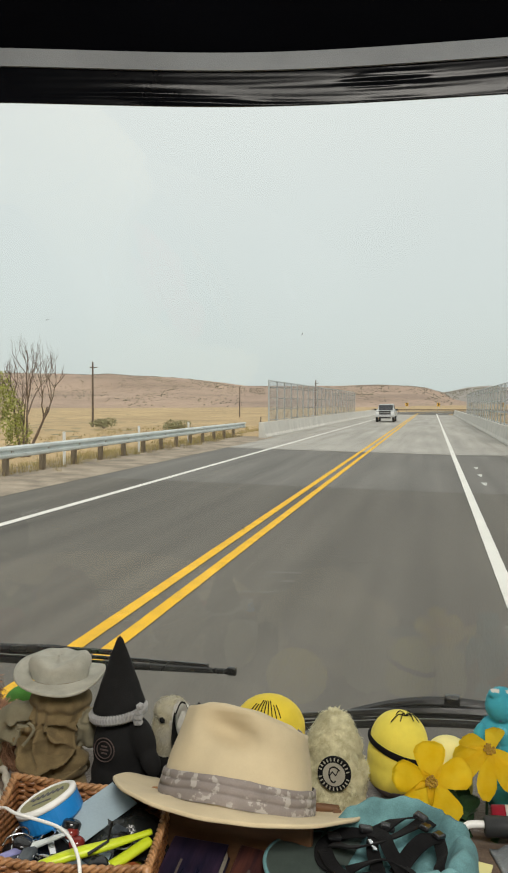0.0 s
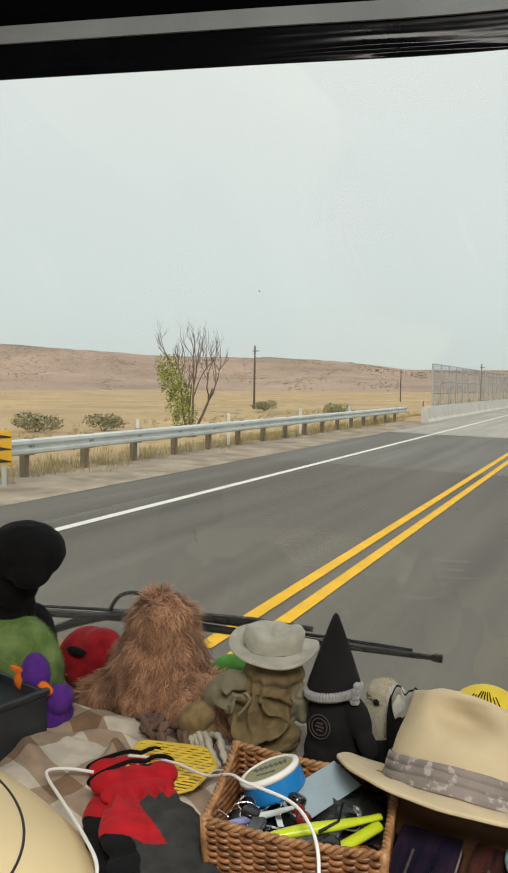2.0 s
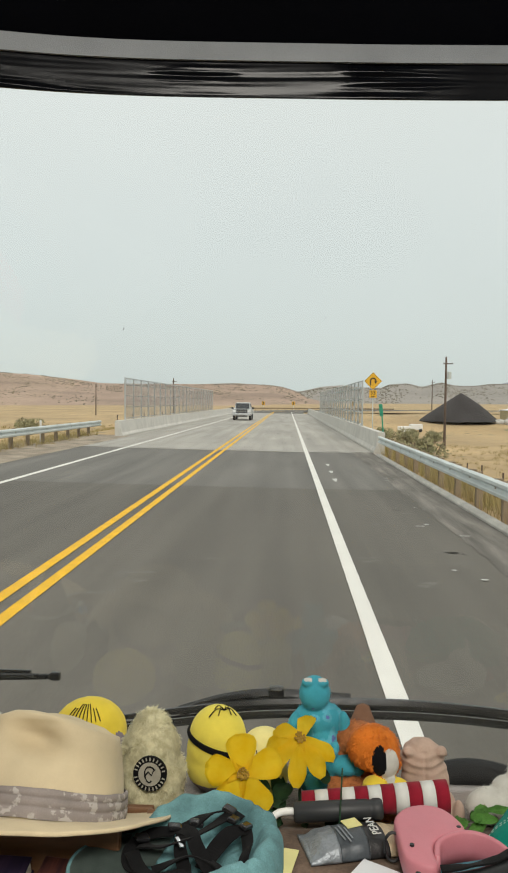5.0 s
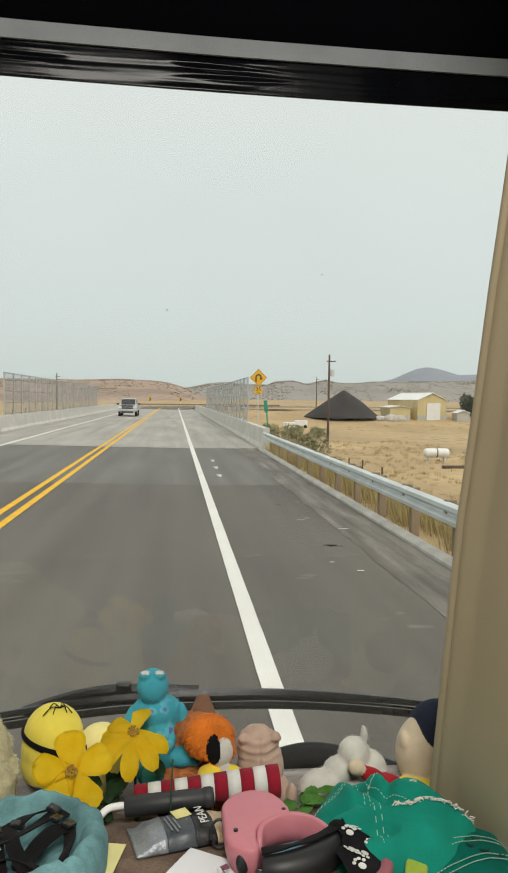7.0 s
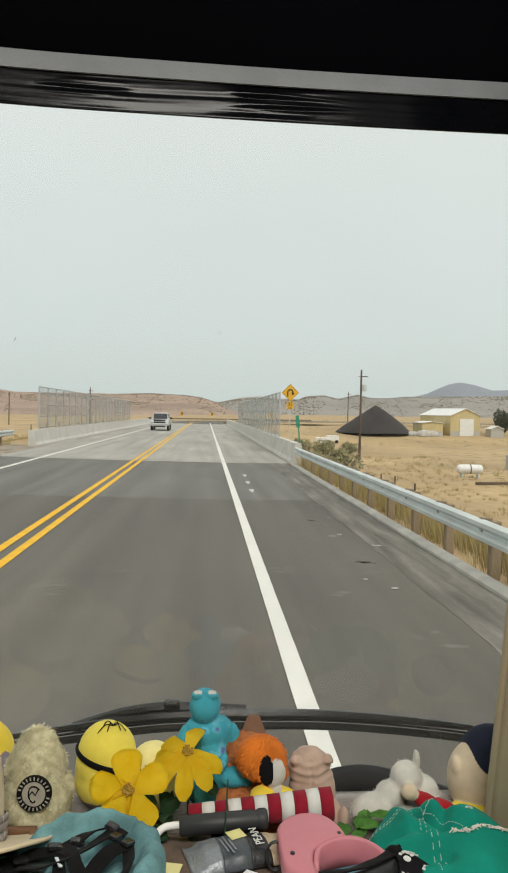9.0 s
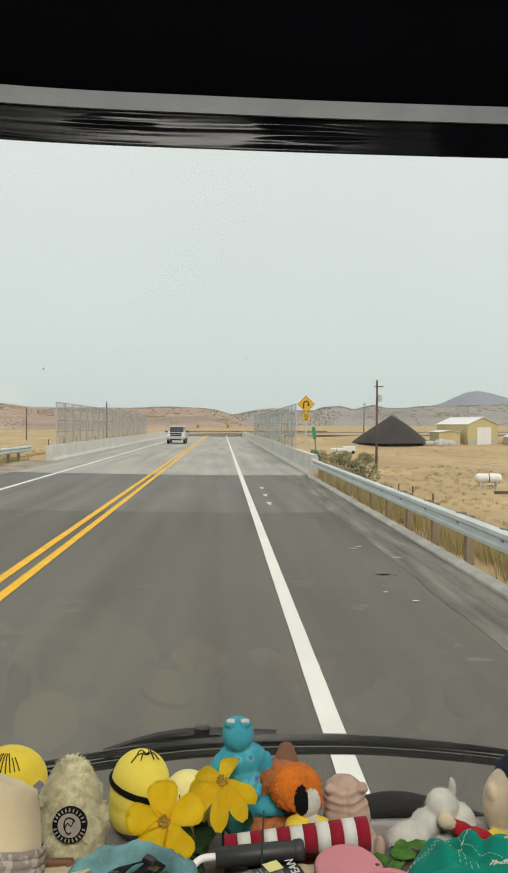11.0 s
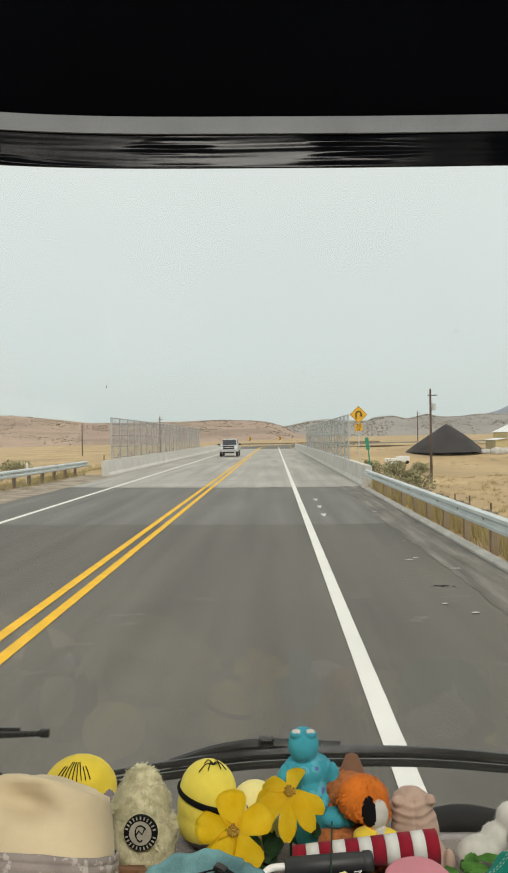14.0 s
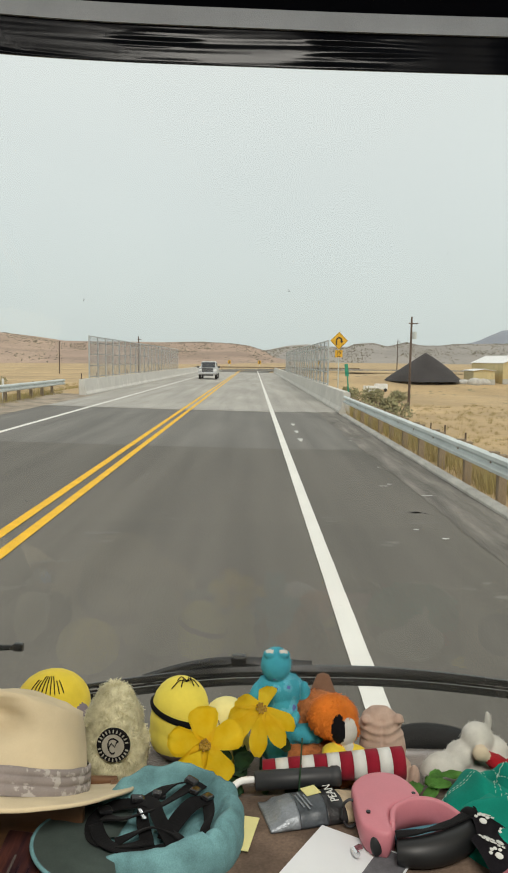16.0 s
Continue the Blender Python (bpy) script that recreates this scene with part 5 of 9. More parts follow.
    if pile_v:
        pm = bpy.data.meshes.new("fur")
        pm.from_pydata(pile_v, [], pile_f)
        pm.polygons.foreach_set("material_index", pile_s)
        for m in mats:
            pm.materials.append(m)
        pile = new("fur", pm)
        pile.parent = ob
        tagged(pile, kind="stuff")
    for detail, build in extra or ():
        bm = bmesh.new()
        build(bm, -base)
        part(detail, bm, mats, ob)
    return tagged(ob, label, category, "soft toys on the dashboard", kind)


def shifted(points, o):
    return [Vector(p) + o for p in points]


N0 = (0, 0, 0)
C_BLACK = cloth("black_fleece", (0.006, 0.006, 0.007), sheen=0.04)
C_MOSS = cloth("moss_plush", (0.15, 0.27, 0.065), 0.35, second=(0.24, 0.33, 0.12), size=0.04)
C_MOSSDARK = cloth("dark_moss_plush", (0.05, 0.07, 0.035), 0.3, sheen=0.04)
C_TAN = cloth("tan_plush", (0.34, 0.24, 0.14))
C_PURPLE = cloth("purple_plush", (0.105, 0.03, 0.26))
C_ORANGE = cloth("orange_felt", (0.72, 0.17, 0.015))
C_RED = cloth("red_plush", (0.30, 0.012, 0.018), 0.3)
C_FUR = cloth("ginger_fur", (0.34, 0.170, 0.098), 0.3, second=(0.52, 0.295, 0.18), sheen=0.4, size=0.03, fine=0.004, islands=0.35)
C_KHAKI = cloth("khaki_cotton", (0.185, 0.138, 0.070), 0.25)
C_SAGE = cloth("pale_sage_cotton", (0.43, 0.42, 0.36), 0.15)
C_SLEEVE = cloth("grey_green_cotton", (0.22, 0.20, 0.135), 0.12)
C_CHAR = cloth("charcoal_felt", (0.013, 0.013, 0.0135), 0.2, sheen=0.04)
C_SILVERKNIT = cloth("silver_grey_knit", (0.33, 0.33, 0.33), 0.2)
C_IVORY = cloth("ivory_plush", (0.47, 0.45, 0.38), 0.2, second=(0.50, 0.45, 0.29))
C_YELLOW = cloth("yellow_plush", (0.76, 0.58, 0.055), 0.08, sheen=0.3)
C_LEMON = cloth("lemon_plush", (0.78, 0.66, 0.10), 0.08, sheen=0.3)
C_MAUVE = cloth("mauve_grey_plush", (0.20, 0.17, 0.19))
C_CREAMFUR = cloth("cream_shag", (0.60, 0.55, 0.33), 0.2, second=(0.74, 0.70, 0.48), sheen=0.5, size=0.012, fine=0.003)
C_BADGE = cloth("badge_cream", (0.36, 0.34, 0.28), 0.15)
C_TEAL = cloth("teal_blue_plush", (0.055, 0.33, 0.42), 0.15)
C_TIEDYE = cloth("pale_blue_plush", (0.10, 0.38, 0.48), 0.3)
C_PURPLESPOT = cloth("violet_spot_plush", (0.12, 0.16, 0.40), 0.2)
C_FOX = cloth("rust_curly_plush", (0.40, 0.145, 0.05), 0.3, size=0.012)
C_FOXBRIGHT = cloth("bright_orange_plush", (0.62, 0.17, 0.02), 0.2)
C_WHITE = cloth("white_plush", (0.56, 0.55, 0.50), 0.14)
C_PINK = cloth("dusty_pink_plush", (0.46, 0.335, 0.265), 0.14)
C_CREAM = cloth("cream_fleece", (0.60, 0.50, 0.36), 0.1)
C_NAVY = cloth("navy_fleece", (0.018, 0.022, 0.040), 0.2, sheen=0.04)
C_BROWNFELT = cloth("brown_felt", (0.20, 0.11, 0.07), 0.15)

soft_toy("soft_toy", [((-1.154, 1.10, 1.777), (0.072, 0.066, 0.054), N0, 0), ((-1.124, 1.08, 1.748), (0.032, 0.04, 0.034), N0, 0), ((-1.20, 1.11, 1.72), (0.055, 0.05, 0.06), N0, 0), ((-1.215, 1.13, 1.66), (0.042, 0.040, 0.07), N0, 0), ((-1.22, 1.19, 1.56), (0.045, 0.05, 0.09), N0, 0)], [C_BLACK], (-1.2, 1.10, DASH), "matt black long-necked stuffed toy on the dashboard", voxel=0.005, crease=0.0022, crease_size=0.04)
soft_toy("soft_toy", [((-1.215, 1.12, 1.550), (0.115, 0.075, 0.105), (0, 20, 0), 0), ((-1.15, 1.11, 1.525), (0.055, 0.055, 0.055), N0, 0)], [C_MOSS, C_MOSSDARK], (-1.20, 1.12, DASH), "mossy green rounded plush toy", voxel=0.005, fur=26000, fur_length=0.0026, fur_width=0.0006)
soft_toy("soft_toy", [((-1.222, 1.25, 1.525), (0.034, 0.03, 0.042), N0, 0)], [C_TAN], (-1.222, 1.25, DASH), "small tan plush ball behind the toys")
moved = soft_toy("soft_toy", [((-1.066, 1.02, 1.585), (0.022, 0.025, 0.035), (0, -12, 0), 0), ((-1.018, 1.02, 1.549), (0.023, 0.024, 0.025), (0, 20, 0), 0), ((-1.05, 1.03, 1.515), (0.045, 0.04, 0.035), N0, 0), ((-1.084, 1.0, 1.576), (0.009, 0.009, 0.014), (0, -8, 0), 1), ((-1.090, 0.998, 1.597), (0.014, 0.005, 0.005), (0, 14, 0), 1), ((-1.031, 1.0, 1.572), (0.014, 0.010, 0.010), (0, 30, 0), 1)], [C_PURPLE, C_ORANGE], (-1.05, 1.02, DASH), "purple plush toy with orange ribbon bits", voxel=0.003, fur=9000, fur_length=0.0022, fur_width=0.0005)
moved.location += Vector((-0.010, 0.014, 0.002))
soft_toy("soft_toy", [((-1.105, 1.22, 1.548), (0.062, 0.06, 0.062), N0, 0), ((-1.07, 1.21, 1.575), (0.042, 0.045, 0.040), N0, 0), ((-1.09, 1.158, 1.584), (0.020, 0.010, 0.008), (0, 10, 0), 1), ((-1.165, 1.20, 1.548), (0.016, 0.014, 0.010), N0, 1)], [C_RED, C_BLACK], (-1.1, 1.22, DASH), "dark red plush toy with black eye and beak", voxel=0.0035)
soft_toy("soft_toy", [((-0.925, 1.20, 1.636), (0.060, 0.056, 0.070), N0, 0), ((-0.932, 1.20, 1.590), (0.076, 0.068, 0.060), N0, 0), ((-0.935, 1.20, 1.535), (0.105, 0.080, 0.062), N0, 0), ((-1.03, 1.18, 1.512), (0.070, 0.050, 0.035), (0, -22, 0), 0), ((-0.835, 1.18, 1.530), (0.065, 0.05, 0.045), (0, 28, 0), 0)], [C_FUR], (-0.93, 1.20, DASH), "shaggy ginger-brown stuffed creature seen from behind", voxel=0.006, fur=24000, fur_length=0.040, fur_width=0.0010, curl=0.75, locks=True, tangle=1.1, seed=4)
soft_toy("soft_toy", [((-0.835, 1.31, 1.530), (0.052, 0.03, 0.040), N0, 0), ((-0.62, 1.31, 1.535), (0.05, 0.03, 0.042), N0, 0)], [cloth("leaf_green_felt", (0.10, 0.30, 0.06))], (-0.75, 1.31, DASH), "leaf-green felt toy tucked behind others")


def doll_cords(bm, o):
    tube(shifted(spline([(-0.700, 1.066, 1.604), (-0.694, 1.060, 1.612), (-0.686, 1.060, 1.604), (-0.694, 1.060, 1.590), (-0.704, 1.058, 1.578)], 16), o), 0.0024, 6, bm, 3)
    tube(shifted(spline([(-0.696, 1.062, 1.606), (-0.710, 1.060, 1.604), (-0.714, 1.058, 1.590), (-0.718, 1.060, 1.578)], 12), o), 0.0022, 6, bm, 3)
    bmesh.ops.create_icosphere(bm, subdivisions=2, radius=0.0045, matrix=Matrix.Translation(Vector((-0.697, 1.061, 1.602)) + o))


def doll_cap(bm, o):
    """A floppy cap: dented crown and a wide brim turned up at one side."""
    c0 = Vector((-0.678, 1.130, 1.668)) + o
    prof = [(0.045, -0.004), (0.046, 0.005), (0.048, 0.013), (0.048, 0.022), (0.044, 0.030), (0.037, 0.033), (0.028, 0.031), (0.017, 0.029), (0.004, 0.028)]
    rows = []
    for k, (r_, z) in enumerate(prof):
        row = []
        for i in range(48):
            a = 2 * math.pi * i / 48
            dent = 0.007 * noise.noise((1.6 * math.cos(a), 1.6 * math.sin(a), 3 + 20 * z)) * (z > 0.01) - 0.008 * (z > 0.0285) * math.exp(-((r_ * math.cos(a) - 0.012) / 0.016) ** 2)
            rr_ = r_ * (1 + 0.09 * noise.noise((2.4 * math.cos(a), 2.4 * math.sin(a), 7 + z * 30)))
            row.append(bm.verts.new(c0 + Vector((rr_ * math.cos(a), 0.92 * rr_ * math.sin(a), z + dent))))
        rows.append(row)
    brim = []
    for k, lift in ((0, -0.004), (0.3, -0.006), (0.6, -0.005), (0.85, -0.002), (1.0, 0.001), (1.02, -0.003), (0.85, -0.007), (0.4, -0.010), (0, -0.009)):
        row = []
        for i in range(48):
            a = 2 * math.pi * i / 48
            up = 0.014 * max(0, -math.cos(a)) ** 2 - 0.012 * max(0, -math.sin(a)) ** 2 + 0.005 * math.sin(3 * a + 0.6)
            r_ = 0.045 + 0.027 * k
            row.append(bm.verts.new(c0 + Vector((r_ * math.cos(a), 0.95 * r_ * math.sin(a), lift + up * k ** 1.5))))
        brim.append(row)
    for grid in (rows, brim):
        for ra, rb in zip(grid, grid[1:]):
            for i in range(48):
                f = bm.faces.new((ra[i], ra[(i + 1) % 48], rb[(i + 1) % 48], rb[i]))
                f.material_index, f.smooth = 1, True
    bm.faces.new(rows[-1]).material_index = 1


def doll_folds(p):
    """Sacking gathered at the drawn cord: pleats that fan out from it, with slack bows lower down."""
    if p.y > 1.16:
        return 0.0
    n1 = noise.noise((p.x * 26, p.y * 10, p.z * 26))
    side_ = math.exp(-((p.x + 0.686) / 0.066) ** 6)
    if p.z > 1.600:
        return 0.0030 * side_ * math.sin(p.x * 260 + 2 * n1) * math.exp(-((p.z - 1.61) / 0.022) ** 2)
    ang = math.atan2(p.x + 0.694, 1.618 - p.z)
    r_ = math.hypot(p.x + 0.694, p.z - 1.612)
    fan = 0.0125 * (1 - 2 * abs(math.sin(4.6 * ang + 1.6 * n1))) * math.exp(-((r_ - 0.035) / 0.035) ** 2)
    bow = 0.0125 * (1 - 2 * abs(math.sin(r_ * 95 + 2.2 * n1))) * min(1, max(0, (r_ - 0.03) / 0.03))
    return side_ * (fan + bow) + 0.0012 * n1


C_PAW = cloth("olive_tan_plush", (0.24, 0.175, 0.085), 0.25, size=0.015)
soft_toy("soft_toy", [((-0.678, 1.14, 1.650), (0.044, 0.042, 0.026), N0, 0), ((-0.676, 1.132, 1.626), (0.050, 0.047, 0.022), (0, 4, 0), 0), ((-0.680, 1.13, 1.600), (0.049, 0.046, 0.030), N0, 0), ((-0.684, 1.125, 1.570), (0.054, 0.048, 0.036), N0, 0), ((-0.690, 1.112, 1.548), (0.057, 0.046, 0.036), N0, 0), ((-0.682, 1.13, 1.508), (0.052, 0.050, 0.030), N0, 0), ((-0.750, 1.105, 1.592), (0.044, 0.027, 0.026), (0, -40, 0), 3), ((-0.797, 1.095, 1.540), (0.034, 0.027, 0.024), (0, -35, 0), 4), ((-0.80, 1.10, 1.510), (0.035, 0.027, 0.028), N0, 4), ((-0.630, 1.125, 1.584), (0.018, 0.024, 0.032), (0, 14, 0), 3)], [C_KHAKI, C_SAGE, C_CREAM, C_SLEEVE, C_PAW], (-0.685, 1.12, DASH), "doll in khaki smock and pale floppy cap", "doll", voxel=0.0026, smooth=2, fold=doll_folds, extra=(('drawstring', doll_cords), ('cap', doll_cap)), seed=9)


def gnome_badge(bm, o):
    m = Matrix.Translation(Vector((-0.583, 1.0845, 1.572)) + o) @ pose(0, 0, 0, 84, 0, -8)
    for r_ in (0.0175, 0.0125):
        tube([m @ Vector((r_ * math.cos(q), r_ * math.sin(q), 0.0)) for q in np.linspace(0, 2 * math.pi, 30)], 0.0009, 5, bm, 2)
    for k in (-1, 0, 1):
        g = bmesh.ops.create_cube(bm, size=1, matrix=m @ Matrix.Translation((0, 0.005 * k, 0)) @ Matrix.Diagonal((0.014 - 0.004 * abs(k), 0.0022, 0.001, 1)))
        for f in {f for v in g["verts"] for f in v.link_faces}:
            f.material_index = 2


def gnome_collar(bm, o):
    """A ribbed knitted collar with a loose end."""
    for k in range(56):
        a = 2 * math.pi * k / 56
        q = Vector((-0.575 + 0.0405 * math.cos(a), 1.122 + 0.0405 * math.sin(a), 1.618 + 0.006 * math.cos(a))) + o
        bmesh.ops.create_icosphere(bm, subdivisions=1, radius=1.0, matrix=Matrix.Translation(q) @ pose(0, 0, 0, 0, 0, math.degrees(a)) @ Matrix.Diagonal((0.0062, 0.0048, 0.0088, 1)))
    for k in range(4):
        bmesh.ops.create_icosphere(bm, subdivisions=1, radius=1.0, matrix=Matrix.Translation(Vector((-0.534 + 0.001 * k, 1.10, 1.614 + 0.008 * k)) + o) @ Matrix.Diagonal((0.009 - 0.001 * k, 0.009, 0.0065, 1)))
    for f in bm.faces:
        f.material_index = 1


CONE = [((-0.575 + 0.00002 * k, 1.128, 1.622 + 0.0062 * k), (0.0405 * (1 - k / 18) ** 0.92 + 0.003, 0.0395 * (1 - k / 18) ** 0.92 + 0.003, 0.008), N0, 0) for k in range(18)]
soft_toy("garden_gnome", CONE + [((-0.574, 1.13, 1.560), (0.044, 0.046, 0.064), N0, 0), ((-0.574, 1.13, 1.520), (0.048, 0.048, 0.045), N0, 0), ((-0.532, 1.115, 1.580), (0.018, 0.022, 0.038), (0, -18, 0), 0), ((-0.516, 1.105, 1.552), (0.014, 0.018, 0.024), (0, -25, 0), 0), ((-0.572, 1.115, 1.500), (0.050, 0.045, 0.022), N0, 0)], [C_CHAR, C_SILVERKNIT, cloth('badge_grey', (0.095, 0.072, 0.066), sheen=0.04)], (-0.575, 1.12, DASH), "charcoal gnome figure with pointed hat and grey collar", "figurine", voxel=0.0028, smooth=4, extra=(('badge', gnome_badge), ('collar', gnome_collar)))
soft_toy("soft_toy", [((-0.516, 1.205, 1.556), (0.033, 0.036, 0.052), N0, 0), ((-0.516, 1.20, 1.594), (0.027, 0.03, 0.021), N0, 0), ((-0.498, 1.19, 1.586), (0.019, 0.020, 0.027), (0, 12, 0), 1), ((-0.521, 1.168, 1.588), (0.0035, 0.004, 0.0055), (0, 15, 0), 2), ((-0.50, 1.2, 1.51), (0.06, 0.03, 0.035), N0, 2)], [C_IVORY, C_WHITE, C_CHAR], (-0.515, 1.19, DASH), "ivory and white plush toy with one dark eye", voxel=0.003, crease=0.0015, fur=5000, fur_length=0.003, fur_width=0.0005, fur_slots=[0, 1])
shell = thing("broken_eggshell", (-0.470, 1.160, DASH), "cracked dark grey toy eggshell with white inside", "toy egg")
for name_, mat_, grow in (("outside", cloth("dark_slate_felt", (0.030, 0.030, 0.028), 0.3, sheen=0.05), 1.0), ("inside", C_WHITE, 0.93)):
    bm = bmesh.new()
    rows = []
    for j in range(12):
        row = []
        for i in range(48):
            a = 2 * math.pi * i / 48
            rag = 0.112 + 0.018 * abs(((i * 5 / 48) % 1) * 2 - 1) + 0.012 * noise.noise((3 * math.cos(a), 3 * math.sin(a), 2)) + 0.014 * math.sin(a - 0.6)
            z = rag * grow ** 0.3 * j / 11
            rad = 0.030 * grow * math.sqrt(max(0.05, 1 - ((z - 0.085) / 0.090) ** 2)) * (1.0 if z > 0.03 else 0.9)
            row.append(bm.verts.new((rad * math.cos(a), rad * math.sin(a), z)))
        rows.append(row)
    for ra, rb in zip(rows, rows[1:]):
        for i in range(48):
            bm.faces.new((ra[i], ra[(i + 1) % 48], rb[(i + 1) % 48], rb[i]))
    bmesh.ops.solidify(bm, geom=list(bm.faces), thickness=0.0012)
    part(name_, bm, mat_, shell, "white inner shell" if grow < 1 else "", smooth=True)


def ribs(bm, o):
    for k in range(9):
        a = radians(-34 + 8.5 * k)
        pts = []
        for j in range(7):
            e = radians(38 + 34 * j / 6 * (1 if abs(k - 4) < 3 else 0.7))
            pts.append((-0.372 + 0.0632 * math.cos(e) * math.sin(a), 1.30 - 0.0612 * math.cos(e) * math.cos(a), 1.538 + 0.0562 * math.sin(e)))
        tube(shifted(pts, o), 0.0009, 5, bm, 1)


soft_toy("soft_toy", [((-0.372, 1.30, 1.538), (0.063, 0.061, 0.056), N0, 0), ((-0.318, 1.27, 1.515), (0.02, 0.02, 0.035), N0, 2)], [C_YELLOW, C_BLACK, C_MAUVE], (-0.37, 1.30, DASH), "round yellow plush with dark ribbed crown", voxel=0.003, extra=(('ribs', ribs),))


def ring_badge(bm, o):
    m = Matrix.Translation(Vector((-0.237, 1.117, 1.566)) + o) @ pose(0, 0, 0, 84, 0, -4)
    revolve([(0.0, 0.0), (0.0245, 0.0), (0.0245, -0.006), (0.0, -0.006)], 36, bm, 1, m)
    revolve([(0.0, 0.0015), (0.0165, 0.0015), (0.0165, -0.001), (0.0, -0.001)], 30, bm, 2, m)
    for k in range(24):
        if k in (0, 12):
            continue
        a = 2 * math.pi * k / 24
        g = bmesh.ops.create_cube(bm, size=1, matrix=m @ pose(0.021 * math.cos(a), 0.021 * math.sin(a), 0.0004, 0, 0, math.degrees(a)) @ Matrix.Diagonal((0.0045, 0.0018, 0.001, 1)))
        for f in {f for v in g["verts"] for f in v.link_faces}:
            f.material_index = 2
    tube([m @ Vector((0.010 * math.cos(a) * (1 - 0.05 * k), 0.011 * math.sin(a), 0.0022)) for k, a in enumerate(np.linspace(0.6, 5.4, 12))], 0.0011, 5, bm, 1)
    tube([m @ Vector((x, y, 0.0022)) for x, y in ((-0.007, -0.003), (-0.002, 0.004), (0.003, -0.001), (0.006, 0.006))], 0.0011, 5, bm, 1)


moved = soft_toy("soft_toy", [((-0.243, 1.17, 1.535), (0.050, 0.046, 0.060), N0, 0), ((-0.244, 1.17, 1.580), (0.041, 0.04, 0.050), N0, 0), ((-0.244, 1.17, 1.612), (0.027, 0.028, 0.026), N0, 0)], [C_CREAMFUR, C_BLACK, C_BADGE], (-0.243, 1.17, DASH), "shaggy cream plush toy with round black badge", voxel=0.004, fur=26000, fur_length=0.0095, fur_width=0.0006, curl=1.1, locks=True, tangle=1.3, extra=(('badge', ring_badge),), seed=7)
moved.location += Vector((0.0, 0.0, -0.008))


def strands(bm, o):
    for k, (dx, dz, dy) in enumerate(((-0.022, 0.004, -0.02), (-0.018, 0.010, 0.0), (0.012, 0.008, -0.01), (0.02, 0.004, -0.012), (0.008, 0.012, 0.005), (-0.008, 0.010, -0.015))):
        tube(shifted(spline([(-0.138, 1.22, 1.612), (-0.138 + dx * 0.5, 1.22 + dy * 0.5, 1.6165 + dz * 0.35), (-0.138 + dx, 1.22 + dy, 1.616 - 0.007)], 7), o), 0.0009, 5, bm, 1)


def lemon_band(bm, o):
    tube(shifted([(-0.148 + 0.0470 * math.cos(q), 1.23 + 0.0452 * math.sin(q), 1.5655 - 0.32 * (-0.148 + 0.0470 * math.cos(q) + 0.165)) for q in np.linspace(0, 2 * math.pi, 48)], o), 0.0026, 8, bm, 1, flat=2.0)


soft_toy("soft_toy", [((-0.149, 1.23, 1.565), (0.046, 0.044, 0.051), N0, 0), ((-0.1495, 1.23, 1.545), (0.0490, 0.046, 0.050), N0, 0), ((-0.150, 1.23, 1.525), (0.050, 0.046, 0.048), N0, 0)], [C_LEMON, C_BLACK, C_MAUVE], (-0.149, 1.23, DASH), "lemon yellow plush with a black band", voxel=0.003, extra=(('hair', strands), ('band', lemon_band)), paint=lambda p, n: 2 if p.z < 1.502 else None)
def blue_paint(p, n):
    if p.z > 1.6705 and p.y < 1.205 and 0.005 < abs(p.x - 0.003) < 0.017:
        return 2
    spot = noise.noise((p.x * 75, p.y * 75, p.z * 75))
    if 1.57 < p.z < 1.63 and p.y < 1.215 and abs(p.x - 0.02) < 0.022:
        return 4 if spot > 0.34 else 1 if spot > -0.05 else None
    return 3 if p.x < -0.004 and 1.57 < p.z < 1.605 and p.y < 1.19 else None


soft_toy("soft_toy", [((0.003, 1.212, 1.646), (0.024, 0.025, 0.027), N0, 0), ((-0.008, 1.200, 1.667), (0.010, 0.008, 0.007), N0, 0), ((0.014, 1.200, 1.667), (0.010, 0.008, 0.007), N0, 0), ((0.010, 1.220, 1.602), (0.040, 0.030, 0.028), N0, 0), ((0.016, 1.215, 1.570), (0.032, 0.030, 0.038), N0, 0), ((0.050, 1.205, 1.588), (0.0105, 0.013, 0.034), (0, -6, 0), 0), ((-0.030, 1.205, 1.588), (0.0105, 0.013, 0.032), (0, 8, 0), 0), ((0.050, 1.180, 1.549), (0.026, 0.017, 0.0155), (0, -6, 0), 0), ((0.068, 1.176, 1.553), (0.011, 0.015, 0.017), N0, 0), ((0.028, 1.195, 1.545), (0.022, 0.022, 0.022), N0, 0), ((0.030, 1.176, 1.571), (0.008, 0.010, 0.016), (0, 20, 0), 0), ((0.005, 1.168, 1.526), (0.017, 0.020, 0.016), N0, 0), ((0.015, 1.22, 1.508), (0.038, 0.03, 0.028), N0, 0)], [C_TEAL, C_TIEDYE, C_WHITE, C_TAN, C_PURPLESPOT], (0.01, 1.21, DASH), "teal-blue plush toy with purple spots and raised head", voxel=0.0018, smooth=3, paint=blue_paint, fur=8000, fur_length=0.0016, fur_width=0.0004)


